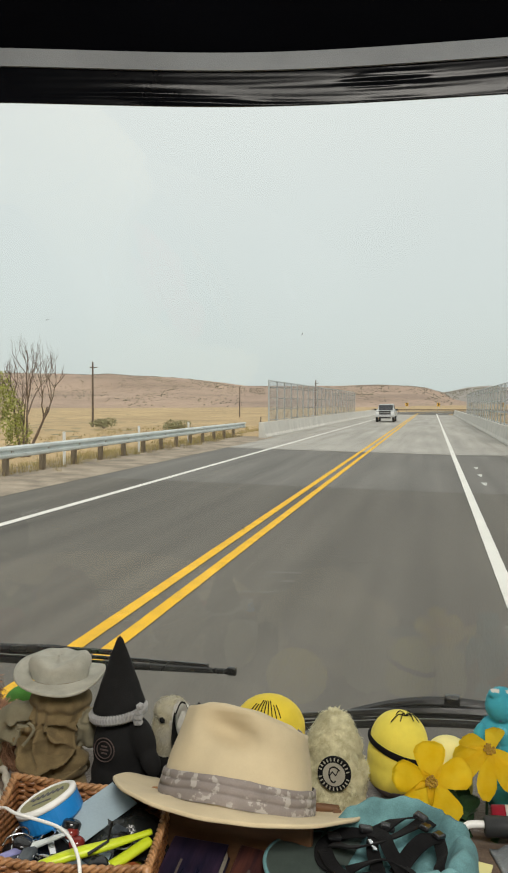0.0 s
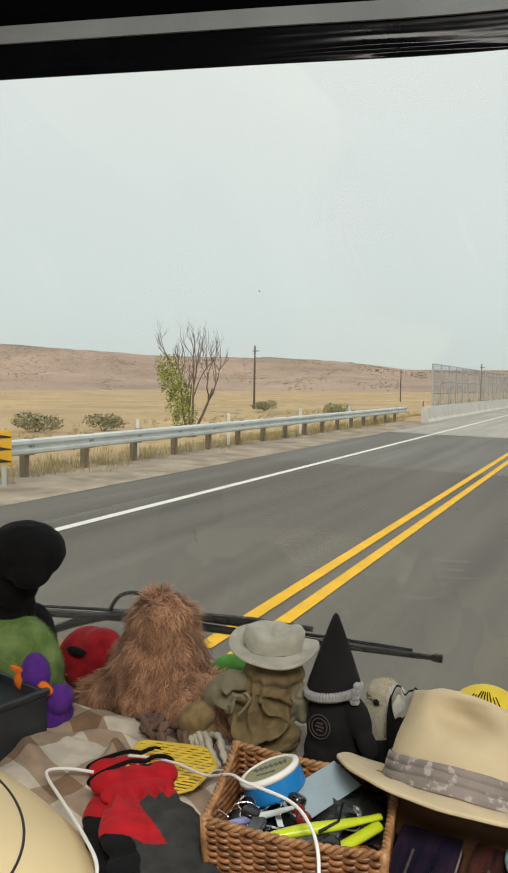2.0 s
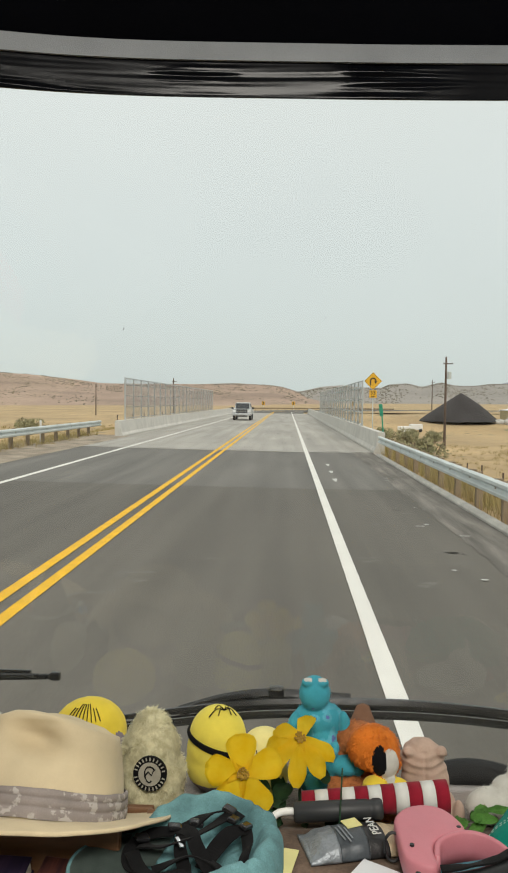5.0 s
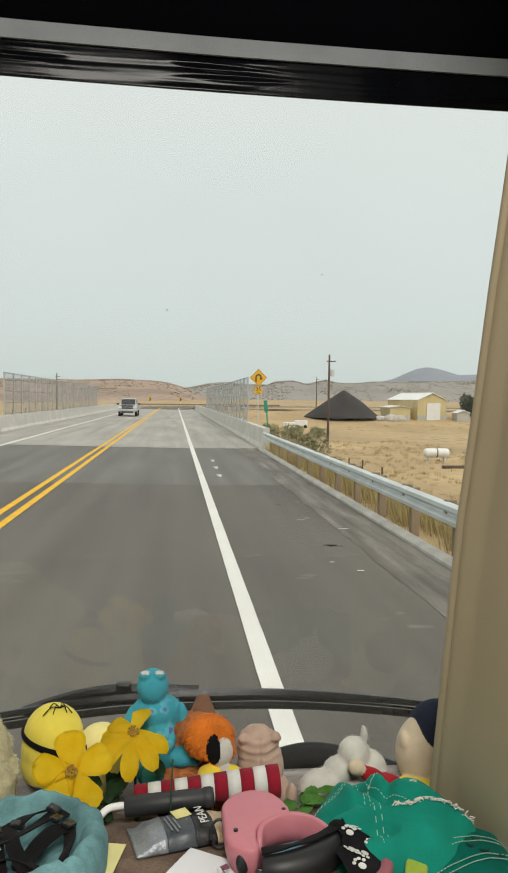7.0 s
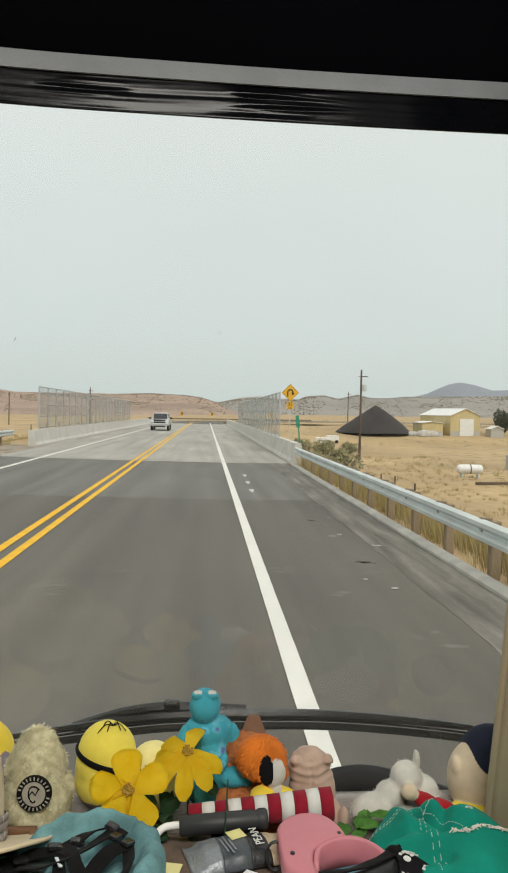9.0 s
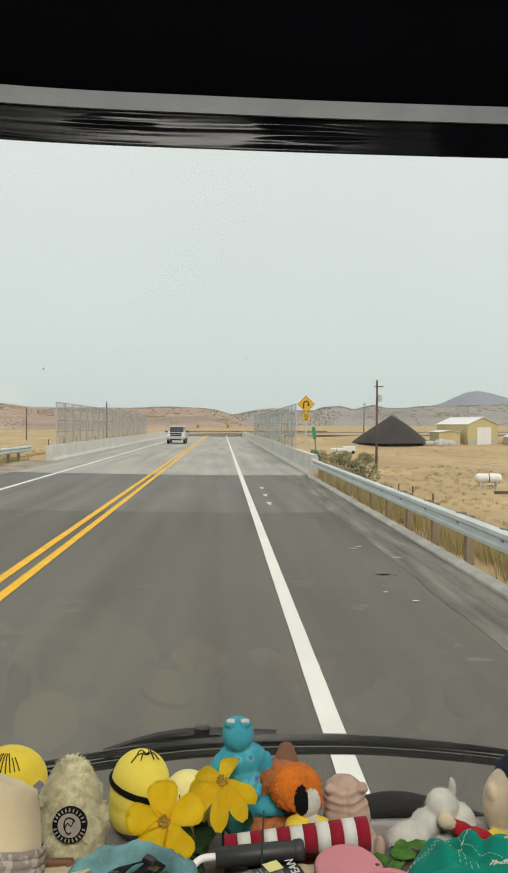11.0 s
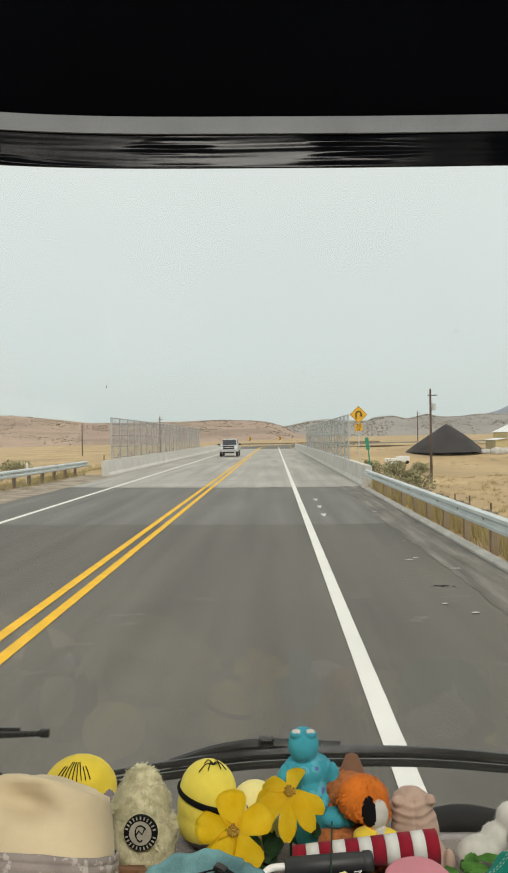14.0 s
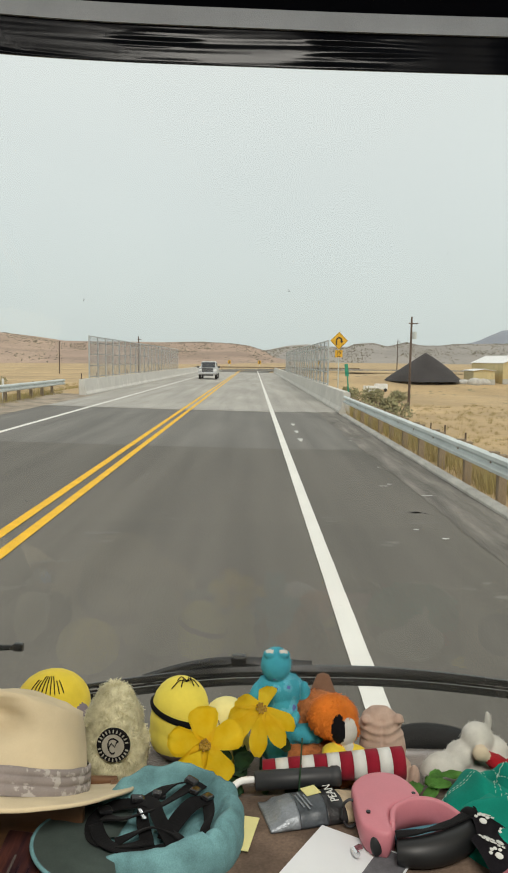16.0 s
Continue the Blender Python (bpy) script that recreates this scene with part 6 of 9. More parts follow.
def fox_paint(p, n):
    if p.y > 1.15:
        return None
    if ((p.x - 0.093) / 0.0105) ** 2 + ((p.z - 1.588) / 0.0235) ** 2 < 1:
        return 2
    if ((p.x - 0.107) / 0.015) ** 2 + ((p.z - 1.582) / 0.023) ** 2 < 1:
        return 3
    return None


moved = soft_toy("soft_toy", [((0.056, 1.215, 1.540), (0.056, 0.040, 0.052), N0, 0), ((0.068, 1.205, 1.586), (0.034, 0.032, 0.028), N0, 0), ((0.088, 1.160, 1.595), (0.038, 0.034, 0.033), N0, 1), ((0.104, 1.148, 1.582), (0.022, 0.024, 0.026), N0, 1), ((0.088, 1.135, 1.550), (0.018, 0.018, 0.013), N0, 4), ((0.120, 1.130, 1.550), (0.020, 0.016, 0.014), (0, 14, 0), 4), ((0.10, 1.16, 1.515), (0.04, 0.03, 0.03), N0, 0), ((0.052, 1.182, 1.523), (0.040, 0.024, 0.019), (0, 8, 0), 0), ((0.026, 1.180, 1.515), (0.030, 0.022, 0.018), N0, 0)], [C_FOX, C_FOXBRIGHT, C_BLACK, C_WHITE, C_YELLOW], (0.075, 1.15, DASH), "rust-orange curly plush with black and white muzzle", voxel=0.0017, smooth=3, paint=fox_paint, fur=7000, fur_length=0.0065, fur_width=0.0011, curl=0.8, locks=True, fur_slots=[0, 1])
moved.location += Vector((0.0, 0.0, -0.008))


def pink_folds(p):
    seam = -0.0022 * math.exp(-((p.x - 0.165) / 0.0022) ** 2) * (1.535 < p.z < 1.60)
    wrinkle = 0.0030 * (0.5 - abs(math.sin(p.z * 260 + 2.0 * noise.noise((p.x * 40, 0, p.z * 20))))) * math.exp(-((p.z - 1.583) / 0.018) ** 2) + 0.0014 * noise.noise((p.x * 60, p.y * 60, p.z * 40))
    return seam + wrinkle


moved = soft_toy("soft_toy", [((0.165, 1.180, 1.578), (0.033, 0.032, 0.033), N0, 0), ((0.170, 1.178, 1.550), (0.036, 0.036, 0.042), N0, 0), ((0.178, 1.17, 1.512), (0.038, 0.036, 0.032), N0, 0), ((0.141, 1.163, 1.596), (0.008, 0.009, 0.008), N0, 0), ((0.190, 1.163, 1.598), (0.009, 0.009, 0.009), N0, 0), ((0.213, 1.145, 1.516), (0.009, 0.012, 0.020), N0, 0)], [C_PINK], (0.17, 1.17, DASH), "dusty pink plush animal with a seam down its back", voxel=0.0022, smooth=2, fold=pink_folds, seed=15)
moved.location += Vector((-0.002, 0.0, -0.017))


def dog_marks(bm, o):
    tube(shifted([(0.243, 1.122, 1.531), (0.240, 1.121, 1.522), (0.246, 1.121, 1.519)], o), 0.0035, 6, bm, 1)
    tube(shifted([(0.246, 1.122, 1.529), (0.262, 1.121, 1.5325), (0.270, 1.122, 1.530)], o), 0.0012, 5, bm, 1)


moved = soft_toy("soft_toy", [((0.258, 1.15, 1.520), (0.034, 0.028, 0.024), (0, -12, 0), 0), ((0.286, 1.16, 1.538), (0.022, 0.024, 0.020), N0, 0), ((0.312, 1.165, 1.562), (0.024, 0.026, 0.024), N0, 0), ((0.335, 1.17, 1.535), (0.030, 0.028, 0.028), (0, 20, 0), 0), ((0.326, 1.16, 1.592), (0.0055, 0.006, 0.016), (0, -8, 0), 0), ((0.307, 1.128, 1.557), (0.013, 0.012, 0.012), N0, 3), ((0.335, 1.130, 1.540), (0.026, 0.016, 0.012), (0, 28, 0), 2), ((0.365, 1.14, 1.525), (0.022, 0.016, 0.012), (0, 25, 0), 2), ((0.30, 1.16, 1.505), (0.05, 0.03, 0.022), N0, 0)], [C_WHITE, C_BLACK, C_RED, C_CREAM], (0.30, 1.15, DASH), "white plush dog lying down in a red scarf", voxel=0.0028, smooth=7, fur=9000, fur_length=0.0011, fur_width=0.0005, fur_slots=[0], extra=(('face', dog_marks),))
moved.location += Vector((-0.002, 0.0, -0.01))
moved = soft_toy("soft_toy", [((0.428, 1.20, 1.548), (0.050, 0.045, 0.062), N0, 0), ((0.446, 1.205, 1.585), (0.050, 0.052, 0.042), (0, -30, 0), 1), ((0.388, 1.19, 1.572), (0.008, 0.014, 0.015), N0, 0), ((0.42, 1.17, 1.503), (0.06, 0.03, 0.022), N0, 2)], [C_CREAM, C_NAVY, C_YELLOW], (0.425, 1.19, DASH), "cream doll in a navy knitted cap", "doll", voxel=0.002, smooth=8)
moved.location += Vector((0.014, 0.02, -0.025))
bm = revolve([(0.042, 0.0), (0.039, 0.03), (0.028, 0.08), (0.010, 0.125), (0.0, 0.129)], 20, m=Matrix.Diagonal((1, 0.5, 1, 1)))
solo("felt_cone", bm, C_BROWNFELT, (0.083, 1.27, DASH), "brown felt cone standing behind the toys", "felt cone", smooth=True)

# ---------------------------------------------------------------- hats
M_STRAW = cloth("pale_straw_felt", (0.54, 0.45, 0.295), 0.09, sheen=0.2, size=0.06, fine=0.0012, bump=0.35)
M_HATBAND = cloth("paisley_band", (0.235, 0.205, 0.19), 0.12, sheen=0.15)
n_, l_ = M_HATBAND.node_tree.nodes, M_HATBAND.node_tree.links
src_ = n_["Principled BSDF"].inputs["Base Color"].links[0].from_socket
thr_, mix_ = n_.new("ShaderNodeMapRange"), n_.new("ShaderNodeMix")
wav_ = n_.new("ShaderNodeTexNoise")
wav_.inputs["Scale"].default_value, wav_.inputs["Detail"].default_value = 62, 7
thr_.inputs["From Min"].default_value, thr_.inputs["From Max"].default_value = 0.55, 0.59
mix_.data_type = "RGBA"
mix_.inputs["B"].default_value = (0.39, 0.36, 0.33, 1)
l_.new(n_["Texture Coordinate"].outputs["Object"], wav_.inputs["Vector"])
l_.new(wav_.outputs["Fac"], thr_.inputs["Value"])
l_.new(thr_.outputs[0], mix_.inputs["Factor"])
l_.new(src_, mix_.inputs["A"])
l_.new(mix_.outputs["Result"], n_["Principled BSDF"].inputs["Base Color"])

hat = thing("straw_hat", pose(-0.355, 1.000, 1.556, -25, 3.5, 0), "cream fedora with a grey paisley band, on the dashboard", "hat")
HA, HB, HH = 0.103, 0.112, 0.121
SEG = 72


def crown_ring(u):
    """Side of the crown from the brim, 0, to the shoulder, 1."""
    k = 1 - 0.21 * u ** 1.5
    return [(HA * k * math.cos(a), HB * k * math.sin(a), 0.0) for a in (2 * math.pi * i / SEG for i in range(SEG))]


def crown_top(x, y):
    h = HH * (1.035 - 0.075 * (x / HA) - 0.12 * (x / HA) ** 2)
    h -= 0.026 * math.exp(-(y / 0.030) ** 2) * (0.4 + 0.6 * math.exp(-((x + 0.01) / 0.06) ** 2))
    return h + 0.004 * noise.noise((x * 22, y * 22, 2))


bm = bmesh.new()
rings = []
for u in (0, 0.12, 0.25, 0.36, 0.46, 0.54, 0.6, 0.66, 0.72, 0.78, 0.83, 0.88, 0.92):
    ring = []
    for i, (x, y, z) in enumerate(crown_ring(u)):
        dent = u * u * (0.016 * math.exp(-((x + 0.006) / 0.045) ** 2) - 0.008 * math.exp(-((x + 0.06) / 0.022) ** 2) + 0.006 * math.exp(-((x - 0.062) / 0.016) ** 2)) * (y / HB)
        dent += 0.040 * math.exp(-((u - 0.74 + 1.6 * (x + 0.01)) / 0.14) ** 2) * math.exp(-((x + 0.006) / 0.040) ** 2) * (y / HB)
        hh = crown_top(x * 0.8, y * 0.8 + (0.03 if y > 0 else -0.03))
        soft_ = 1 + 0.05 * u * noise.noise((x * 16, u * 2.2, y * 16)) + 0.02 * u * noise.noise((x * 40, u * 6, y * 40))
        ring.append(bm.verts.new((x * soft_, (y - dent) * soft_, u * hh)))
    rings.append(ring)
for k in (0.93, 0.84, 0.7, 0.5, 0.28):
    ring = []
    for x, y, z in crown_ring(1.0):
        ring.append(bm.verts.new((x * k, y * k, crown_top(x * k, y * k) * (1.0 if k < 0.8 else 0.985 if k < 0.9 else 0.955))))
    rings.append(ring)
for ra, rb in zip(rings, rings[1:]):
    for i in range(SEG):
        bm.faces.new((ra[i], ra[(i + 1) % SEG], rb[(i + 1) % SEG], rb[i]))
c = bm.verts.new((0, 0, crown_top(0, 0)))
for i in range(SEG):
    bm.faces.new((rings[-1][i], rings[-1][(i + 1) % SEG], c))
part("crown", bm, M_STRAW, hat, smooth=True)
bm = bmesh.new()


def brim_z(a, k):
    up = (0.010 if math.cos(a) < 0 else 0.010) * math.cos(a) ** 2 - 0.010 * math.sin(a) ** 2 * (1 if math.sin(a) < 0 else 0.3)
    return 0.004 + up * k ** 1.6


tops, unders = [], []
for k in (0, 0.2, 0.45, 0.7, 0.9, 0.98, 1.0):
    t_, u_ = [], []
    for i in range(SEG):
        a = 2 * math.pi * i / SEG
        rx, ry = HA - 0.004 + (0.067 if math.cos(a) > 0 else 0.070) * k, HB - 0.004 + (0.060 if math.sin(a) > 0 else 0.060 - 0.014 * math.sin(a) ** 2) * k
        z = brim_z(a, k) + 0.002 * noise.noise((3 * math.cos(a), 3 * math.sin(a), k))
        th = 0.0020 if k < 0.95 else 0.0025 if k < 0.99 else 0.0012
        t_.append(bm.verts.new((rx * math.cos(a), ry * math.sin(a), z + th)))
        u_.append(bm.verts.new((rx * math.cos(a), ry * math.sin(a), z - th)))
    tops.append(t_)
    unders.append(u_)
for grid in (tops, unders):
    for ra, rb in zip(grid, grid[1:]):
        for i in range(SEG):
            bm.faces.new((ra[i], ra[(i + 1) % SEG], rb[(i + 1) % SEG], rb[i]))
for i in range(SEG):
    bm.faces.new((tops[-1][i], tops[-1][(i + 1) % SEG], unders[-1][(i + 1) % SEG], unders[-1][i]))
part("brim", bm, M_STRAW, hat, smooth=True)
bm = bmesh.new()
rings = []
for z, k in ((0.006, 1.030), (0.011, 1.040), (0.0165, 1.038), (0.0185, 1.015), (0.0195, 1.034), (0.0275, 1.030), (0.0290, 1.008), (0.0300, 1.028), (0.037, 1.016), (0.038, 0.99)):
    rings.append([bm.verts.new((HA * k * math.cos(a) * (1 - z * 0.2), HB * k * math.sin(a) * (1 - z * 0.2), z + 0.002 * math.sin(3 * a) + 0.0018 * noise.noise((4 * math.cos(a), 4 * math.sin(a), z * 60)))) for a in (2 * math.pi * i / SEG for i in range(SEG))])
for ra, rb in zip(rings, rings[1:]):
    for i in range(SEG):
        bm.faces.new((ra[i], ra[(i + 1) % SEG], rb[(i + 1) % SEG], rb[i]))
part("band", bm, M_HATBAND, hat, "grey and cream paisley hat band", smooth=True)

M_TEALCLOTH = cloth("dusty_teal_cotton", (0.128, 0.262, 0.278), 0.30, sheen=0.06, size=0.035)
M_STRAP = material("black_plastic_strap", (0.010, 0.010, 0.011), 0.22, 0, 0.2, 0.02, 0.003, 0.1, depth=0.0004)


def dome(ra, rb, h, squash, seed, amp, bm=None, mi=0, segs=64, rings_=18, power=0.6, at=(0, 0, 0)):
    """A slumped cloth dome with folds."""
    bm = bm or bmesh.new()
    rows = []
    for j in range(rings_):
        u = j / (rings_ - 1)
        e = u * math.pi / 2 * 0.985
        row = []
        for i in range(segs):
            a = 2 * math.pi * i / segs
            fold = 1 + amp * (noise.noise((2.2 * math.cos(a), 2.2 * math.sin(a), u * 2 + seed)) + 0.5 * noise.noise((5 * math.cos(a), 5 * math.sin(a), u * 4 + seed)))
            r = math.cos(e) ** power * fold
            z = h * math.sin(e) * (1 + squash * noise.noise((1.6 * math.cos(a) * r, 1.6 * math.sin(a) * r, seed + 9)) * 1.6)
            z += 0.10 * h * min(1, 3 * u) * (0.5 - abs(noise.noise((4.5 * r * math.cos(a), 4.5 * r * math.sin(a), seed + 2))) * 2.5)
            row.append(bm.verts.new((at[0] + ra * r * math.cos(a), at[1] + rb * r * math.sin(a), at[2] + max(0, z))))
        rows.append(row)
    for x, y in zip(rows, rows[1:]):
        for i in range(segs):
            bm.faces.new((x[i], x[(i + 1) % segs], y[(i + 1) % segs], y[i])).material_index = mi
    bm.faces.new(rows[-1]).material_index = mi
    return bm


blanket_r = bmesh.new()
nx, ny = 60, 40
grid = [[blanket_r.verts.new((-0.31 + 0.80 * i / nx, 0.66 + 0.48 * j / ny, DASH + 0.004 + 0.034 * min(1, 6 * min(i / nx, 1 - i / nx, 1.2 * j / ny, (1 - j / ny))) + 0.004 * noise.noise((i * 0.16, j * 0.16, 1)))) for i in range(nx + 1)] for j in range(ny + 1)]
for j in range(ny):
    for i in range(nx):
        blanket_r.faces.new((grid[j][i], grid[j][i + 1], grid[j + 1][i + 1], grid[j + 1][i]))
rim_ = [grid[0][i] for i in range(nx + 1)] + [grid[j][nx] for j in range(1, ny + 1)] + [grid[ny][i] for i in range(nx - 1, -1, -1)] + [grid[j][0] for j in range(ny - 1, 0, -1)]
low_ = [blanket_r.verts.new((v.co.x, v.co.y, DASH)) for v in rim_]
for i in range(len(rim_)):
    blanket_r.faces.new((rim_[i], rim_[(i + 1) % len(rim_)], low_[(i + 1) % len(rim_)], low_[i]))
M_BROWNBLANKET = cloth("brown_plush_blanket", (0.135, 0.095, 0.07), 0.35, size=0.05, fine=0.004)
solo("folded_blanket", blanket_r, M_BROWNBLANKET, (0, 0, 0), "folded brown plush blanket lying on the dashboard", "blanket", smooth=True)
TOP = DASH + 0.036

CAP_FOLDS = ((0.34, 0.050, 0.010), (-0.58, 0.045, 0.010), (-0.80, 0.05, 0.008), (-0.05, 0.11, 0.004), (0.80, 0.05, 0.005), (-1.45, 0.10, 0.004))


def upturned_cap(r0, h):
    """The crown of a cap lying on its top: steep outer cloth, a rounded rim and a hollow with crumpled lining."""
    bm = bmesh.new()
    prof = spline([(1.0, 0, 0), (1.03, 0, 0.30), (1.02, 0, 0.66), (0.96, 0, 0.92), (0.88, 0, 1.0), (0.80, 0, 0.90), (0.73, 0, 0.66), (0.66, 0, 0.42), (0.52, 0, 0.30), (0.30, 0, 0.27), (0.02, 0, 0.28)], 44)
    rows = []
    for p in prof:
        row = []
        for i in range(120):
            a = 2 * math.pi * i / 120
            c_, s_ = math.cos(a), math.sin(a)
            rad = p.x
            if rad < 0.97:
                rad = rad * (1 - 0.14 * max(0, math.cos(a + 0.35)) * math.sin(math.pi * min(1, rad / 0.97)))
            up = h * (p.z * (1 + 0.10 * s_ + 0.06 * noise.noise((1.7 * c_, 1.7 * s_, 3))) - max(0, p.z - 0.34) * 0.85 * max(0, math.cos(a - 3.45)) ** 1.5)
            rim = min(1, p.z * 1.4)
            for fa, fw, fd in CAP_FOLDS:
                da = (a - fa - 0.22 * (p.x - 0.9) + math.pi) % (2 * math.pi) - math.pi
                up -= fd * rim * math.exp(-(da / fw) ** 2) * (0.35 + 0.65 * (p.x > 0.7))
                rad += 0.030 * rim * math.exp(-((da - 2 * fw) / fw) ** 2) * (p.x > 0.7)
            up += 0.005 * (0.5 - abs(noise.noise((2.6 * rad * c_, 2.6 * rad * s_, 11))) * 2.2) * rim
            if p.x < 0.66:
                up += 0.020 * (0.34 - abs(noise.noise((2.6 * rad * c_ + 5, 3.4 * rad * s_, 1)))) * min(1, (0.70 - p.x) * 6)
            rad *= 1 + 0.035 * noise.noise((2.0 * c_, 2.0 * s_, 7))
            row.append(bm.verts.new((r0[0] * rad * c_, r0[1] * rad * s_, max(0.001, up))))
        rows.append(row)
    for x, y in zip(rows, rows[1:]):
        for i in range(120):
            bm.faces.new((x[i], x[(i + 1) % 120], y[(i + 1) % 120], y[i]))
    bm.faces.new(rows[-1])
    return bm


teal_cap = thing("baseball_cap", pose(-0.142, 0.951, TOP, 0, 0, 0), "dusty teal cotton baseball cap lying upside down on a blanket", "cap")
part("crown", upturned_cap((0.096, 0.090), 0.058), M_TEALCLOTH, teal_cap, smooth=True)
M_BILLCLOTH = cloth("grey_green_bill_cotton", (0.095, 0.125, 0.112), 0.16, sheen=0.15, size=0.05)
bm = bmesh.new()
rows = []
for j in range(14):
    k = j / 13
    row = []
    for i in range(40):
        a = radians(78 + 204 * i / 39)
        w_ = 0.15 + 0.85 * k
        row.append(bm.verts.new((-0.058 + 0.094 * w_ * math.cos(a), -0.040 + 0.080 * w_ * math.sin(a), 0.034 - 0.006 * (1 - k) + 0.004 * math.cos(2 * a) * k + 0.0006 * math.sin(60 * k))))
    rows.append(row)
for x, y in zip(rows, rows[1:]):
    for i in range(39):
        bm.faces.new((x[i], x[i + 1], y[i + 1], y[i]))
bmesh.ops.solidify(bm, geom=list(bm.faces), thickness=0.004)
part("bill", bm, M_BILLCLOTH, teal_cap, "grey-green underside of the stiff bill", smooth=True)
part("bill_edge", tube([(-0.058 + 0.094 * math.cos(a), -0.040 + 0.080 * math.sin(a), 0.034 + 0.004 * math.cos(2 * a) - 0.002) for a in np.linspace(radians(78), radians(282), 40)], 0.0026, 8), M_TEALCLOTH, teal_cap, smooth=True)
goggles = thing("strap_harness", pose(-0.156, 0.946, TOP + 0.024, 0, 0, 0), "black strap harness with plastic clips lying in the cap", "harness")


def ribbon(points, width, n=30, thick=0.0018, twist=0.0, seed=0):
    """Flat webbing along points, lying mostly face up."""
    bm = bmesh.new()
    pts = spline(points, n)
    rows = []
    for k, p in enumerate(pts):
        d = (pts[min(k + 1, n - 1)] - pts[max(k - 1, 0)]).normalized()
        tilt = twist * math.sin(math.pi * k / (n - 1)) + 0.35 * noise.noise((k * 0.15, seed, 0))
        flat_ = d.cross(Vector((0, 0, 1))).normalized()
        side = flat_ * math.cos(tilt) + Vector((0, 0, 1)) * math.sin(tilt)
        up = side.cross(d).normalized() * thick / 2
        rows.append([bm.verts.new(p + side * width / 2 * s + up * t) for s, t in ((-1, 1), (-0.8, 1.3), (0.8, 1.3), (1, 1), (1, -1), (-1, -1))])
    for ra, rb in zip(rows, rows[1:]):
        for i in range(6):
            bm.faces.new((ra[i], ra[(i + 1) % 6], rb[(i + 1) % 6], rb[i]))
    bm.faces.new(rows[0])
    bm.faces.new(rows[-1])
    return bm


M_WEB = cloth("black_webbing", (0.005, 0.005, 0.0055), 0.25, sheen=0.08, size=0.01, fine=0.0012)
for k, (pts, w_) in enumerate((([(-0.004, -0.05, 0.004), (-0.004, -0.036, 0.012), (-0.012, -0.010, 0.022), (-0.010, 0.018, 0.026), (0.004, 0.032, 0.026)], 0.016), ([(0.018, -0.040, 0.012), (0.034, -0.012, 0.024), (0.050, 0.008, 0.030), (0.066, 0.022, 0.026)], 0.019), ([(-0.010, 0.018, 0.026), (0.016, 0.038, 0.034), (0.043, 0.048, 0.034), (0.058, 0.040, 0.028)], 0.020), ([(0.066, 0.024, 0.024), (0.070, -0.010, 0.024), (0.066, -0.034, 0.018), (0.076, -0.060, 0.004)], 0.015), ([(-0.020, 0.016, 0.024), (-0.052, 0.020, 0.018), (-0.074, 0.0, 0.010), (-0.066, -0.034, 0.006), (-0.030, -0.046, 0.008), (0.006, -0.040, 0.012)], 0.016), ([(-0.040, -0.040, 0.008), (0.0, -0.028, 0.020), (0.03, -0.036, 0.018), (0.05, -0.05, 0.008)], 0.014), ([(-0.030, 0.030, 0.020), (-0.002, 0.006, 0.030), (0.010, -0.022, 0.028), (0.030, -0.048, 0.012)], 0.017), ([(-0.062, 0.002, 0.014), (-0.030, -0.012, 0.022), (0.010, 0.004, 0.030), (0.046, 0.038, 0.036)], 0.016), ([(-0.070, -0.010, 0.012), (-0.050, -0.044, 0.010), (-0.010, -0.056, 0.008), (0.03, -0.050, 0.010)], 0.018))):
    part("strap", ribbon(pts, w_, twist=(0.5, -0.4, 0.6, -0.7, 0.3, 0.4, -0.5, 0.5, 0.2)[k], seed=k * 3.3), M_WEB, goggles)
for x, y, z, r in ((-0.022, 0.019, 0.028, 20), (0.004, 0.026, 0.030, 10), (0.044, 0.044, 0.038, -30), (0.066, 0.020, 0.031, 60), (0.050, 0.026, 0.036, 70), (-0.060, 0.004, 0.022, 30)):
    part("clip", box((0.018, 0.013, 0.007), (x, y, z), (10, 12, r), 0.003), M_STRAP, goggles, "glossy black clip")
part("buckle", box((0.006, 0.022, 0.004), (-0.012, -0.012, 0.027), (0, 10, 25), 0.0015), M_CHROME, goggles, "bright steel buckle")

M_CAPGREEN = cloth("jade_green_cotton", (0.006, 0.205, 0.150), 0.16, sheen=0.05, size=0.05)
M_STITCH = cloth("white_thread", (0.36, 0.50, 0.43), 0.1)
M_FRAY = cloth("white_cotton_fray", (0.62, 0.62, 0.55), 0.15)
cap = thing("baseball_cap", pose(0.322, 0.990, TOP - 0.006, 0, 0, 0), "worn jade green baseball cap with pale stitching", "cap")


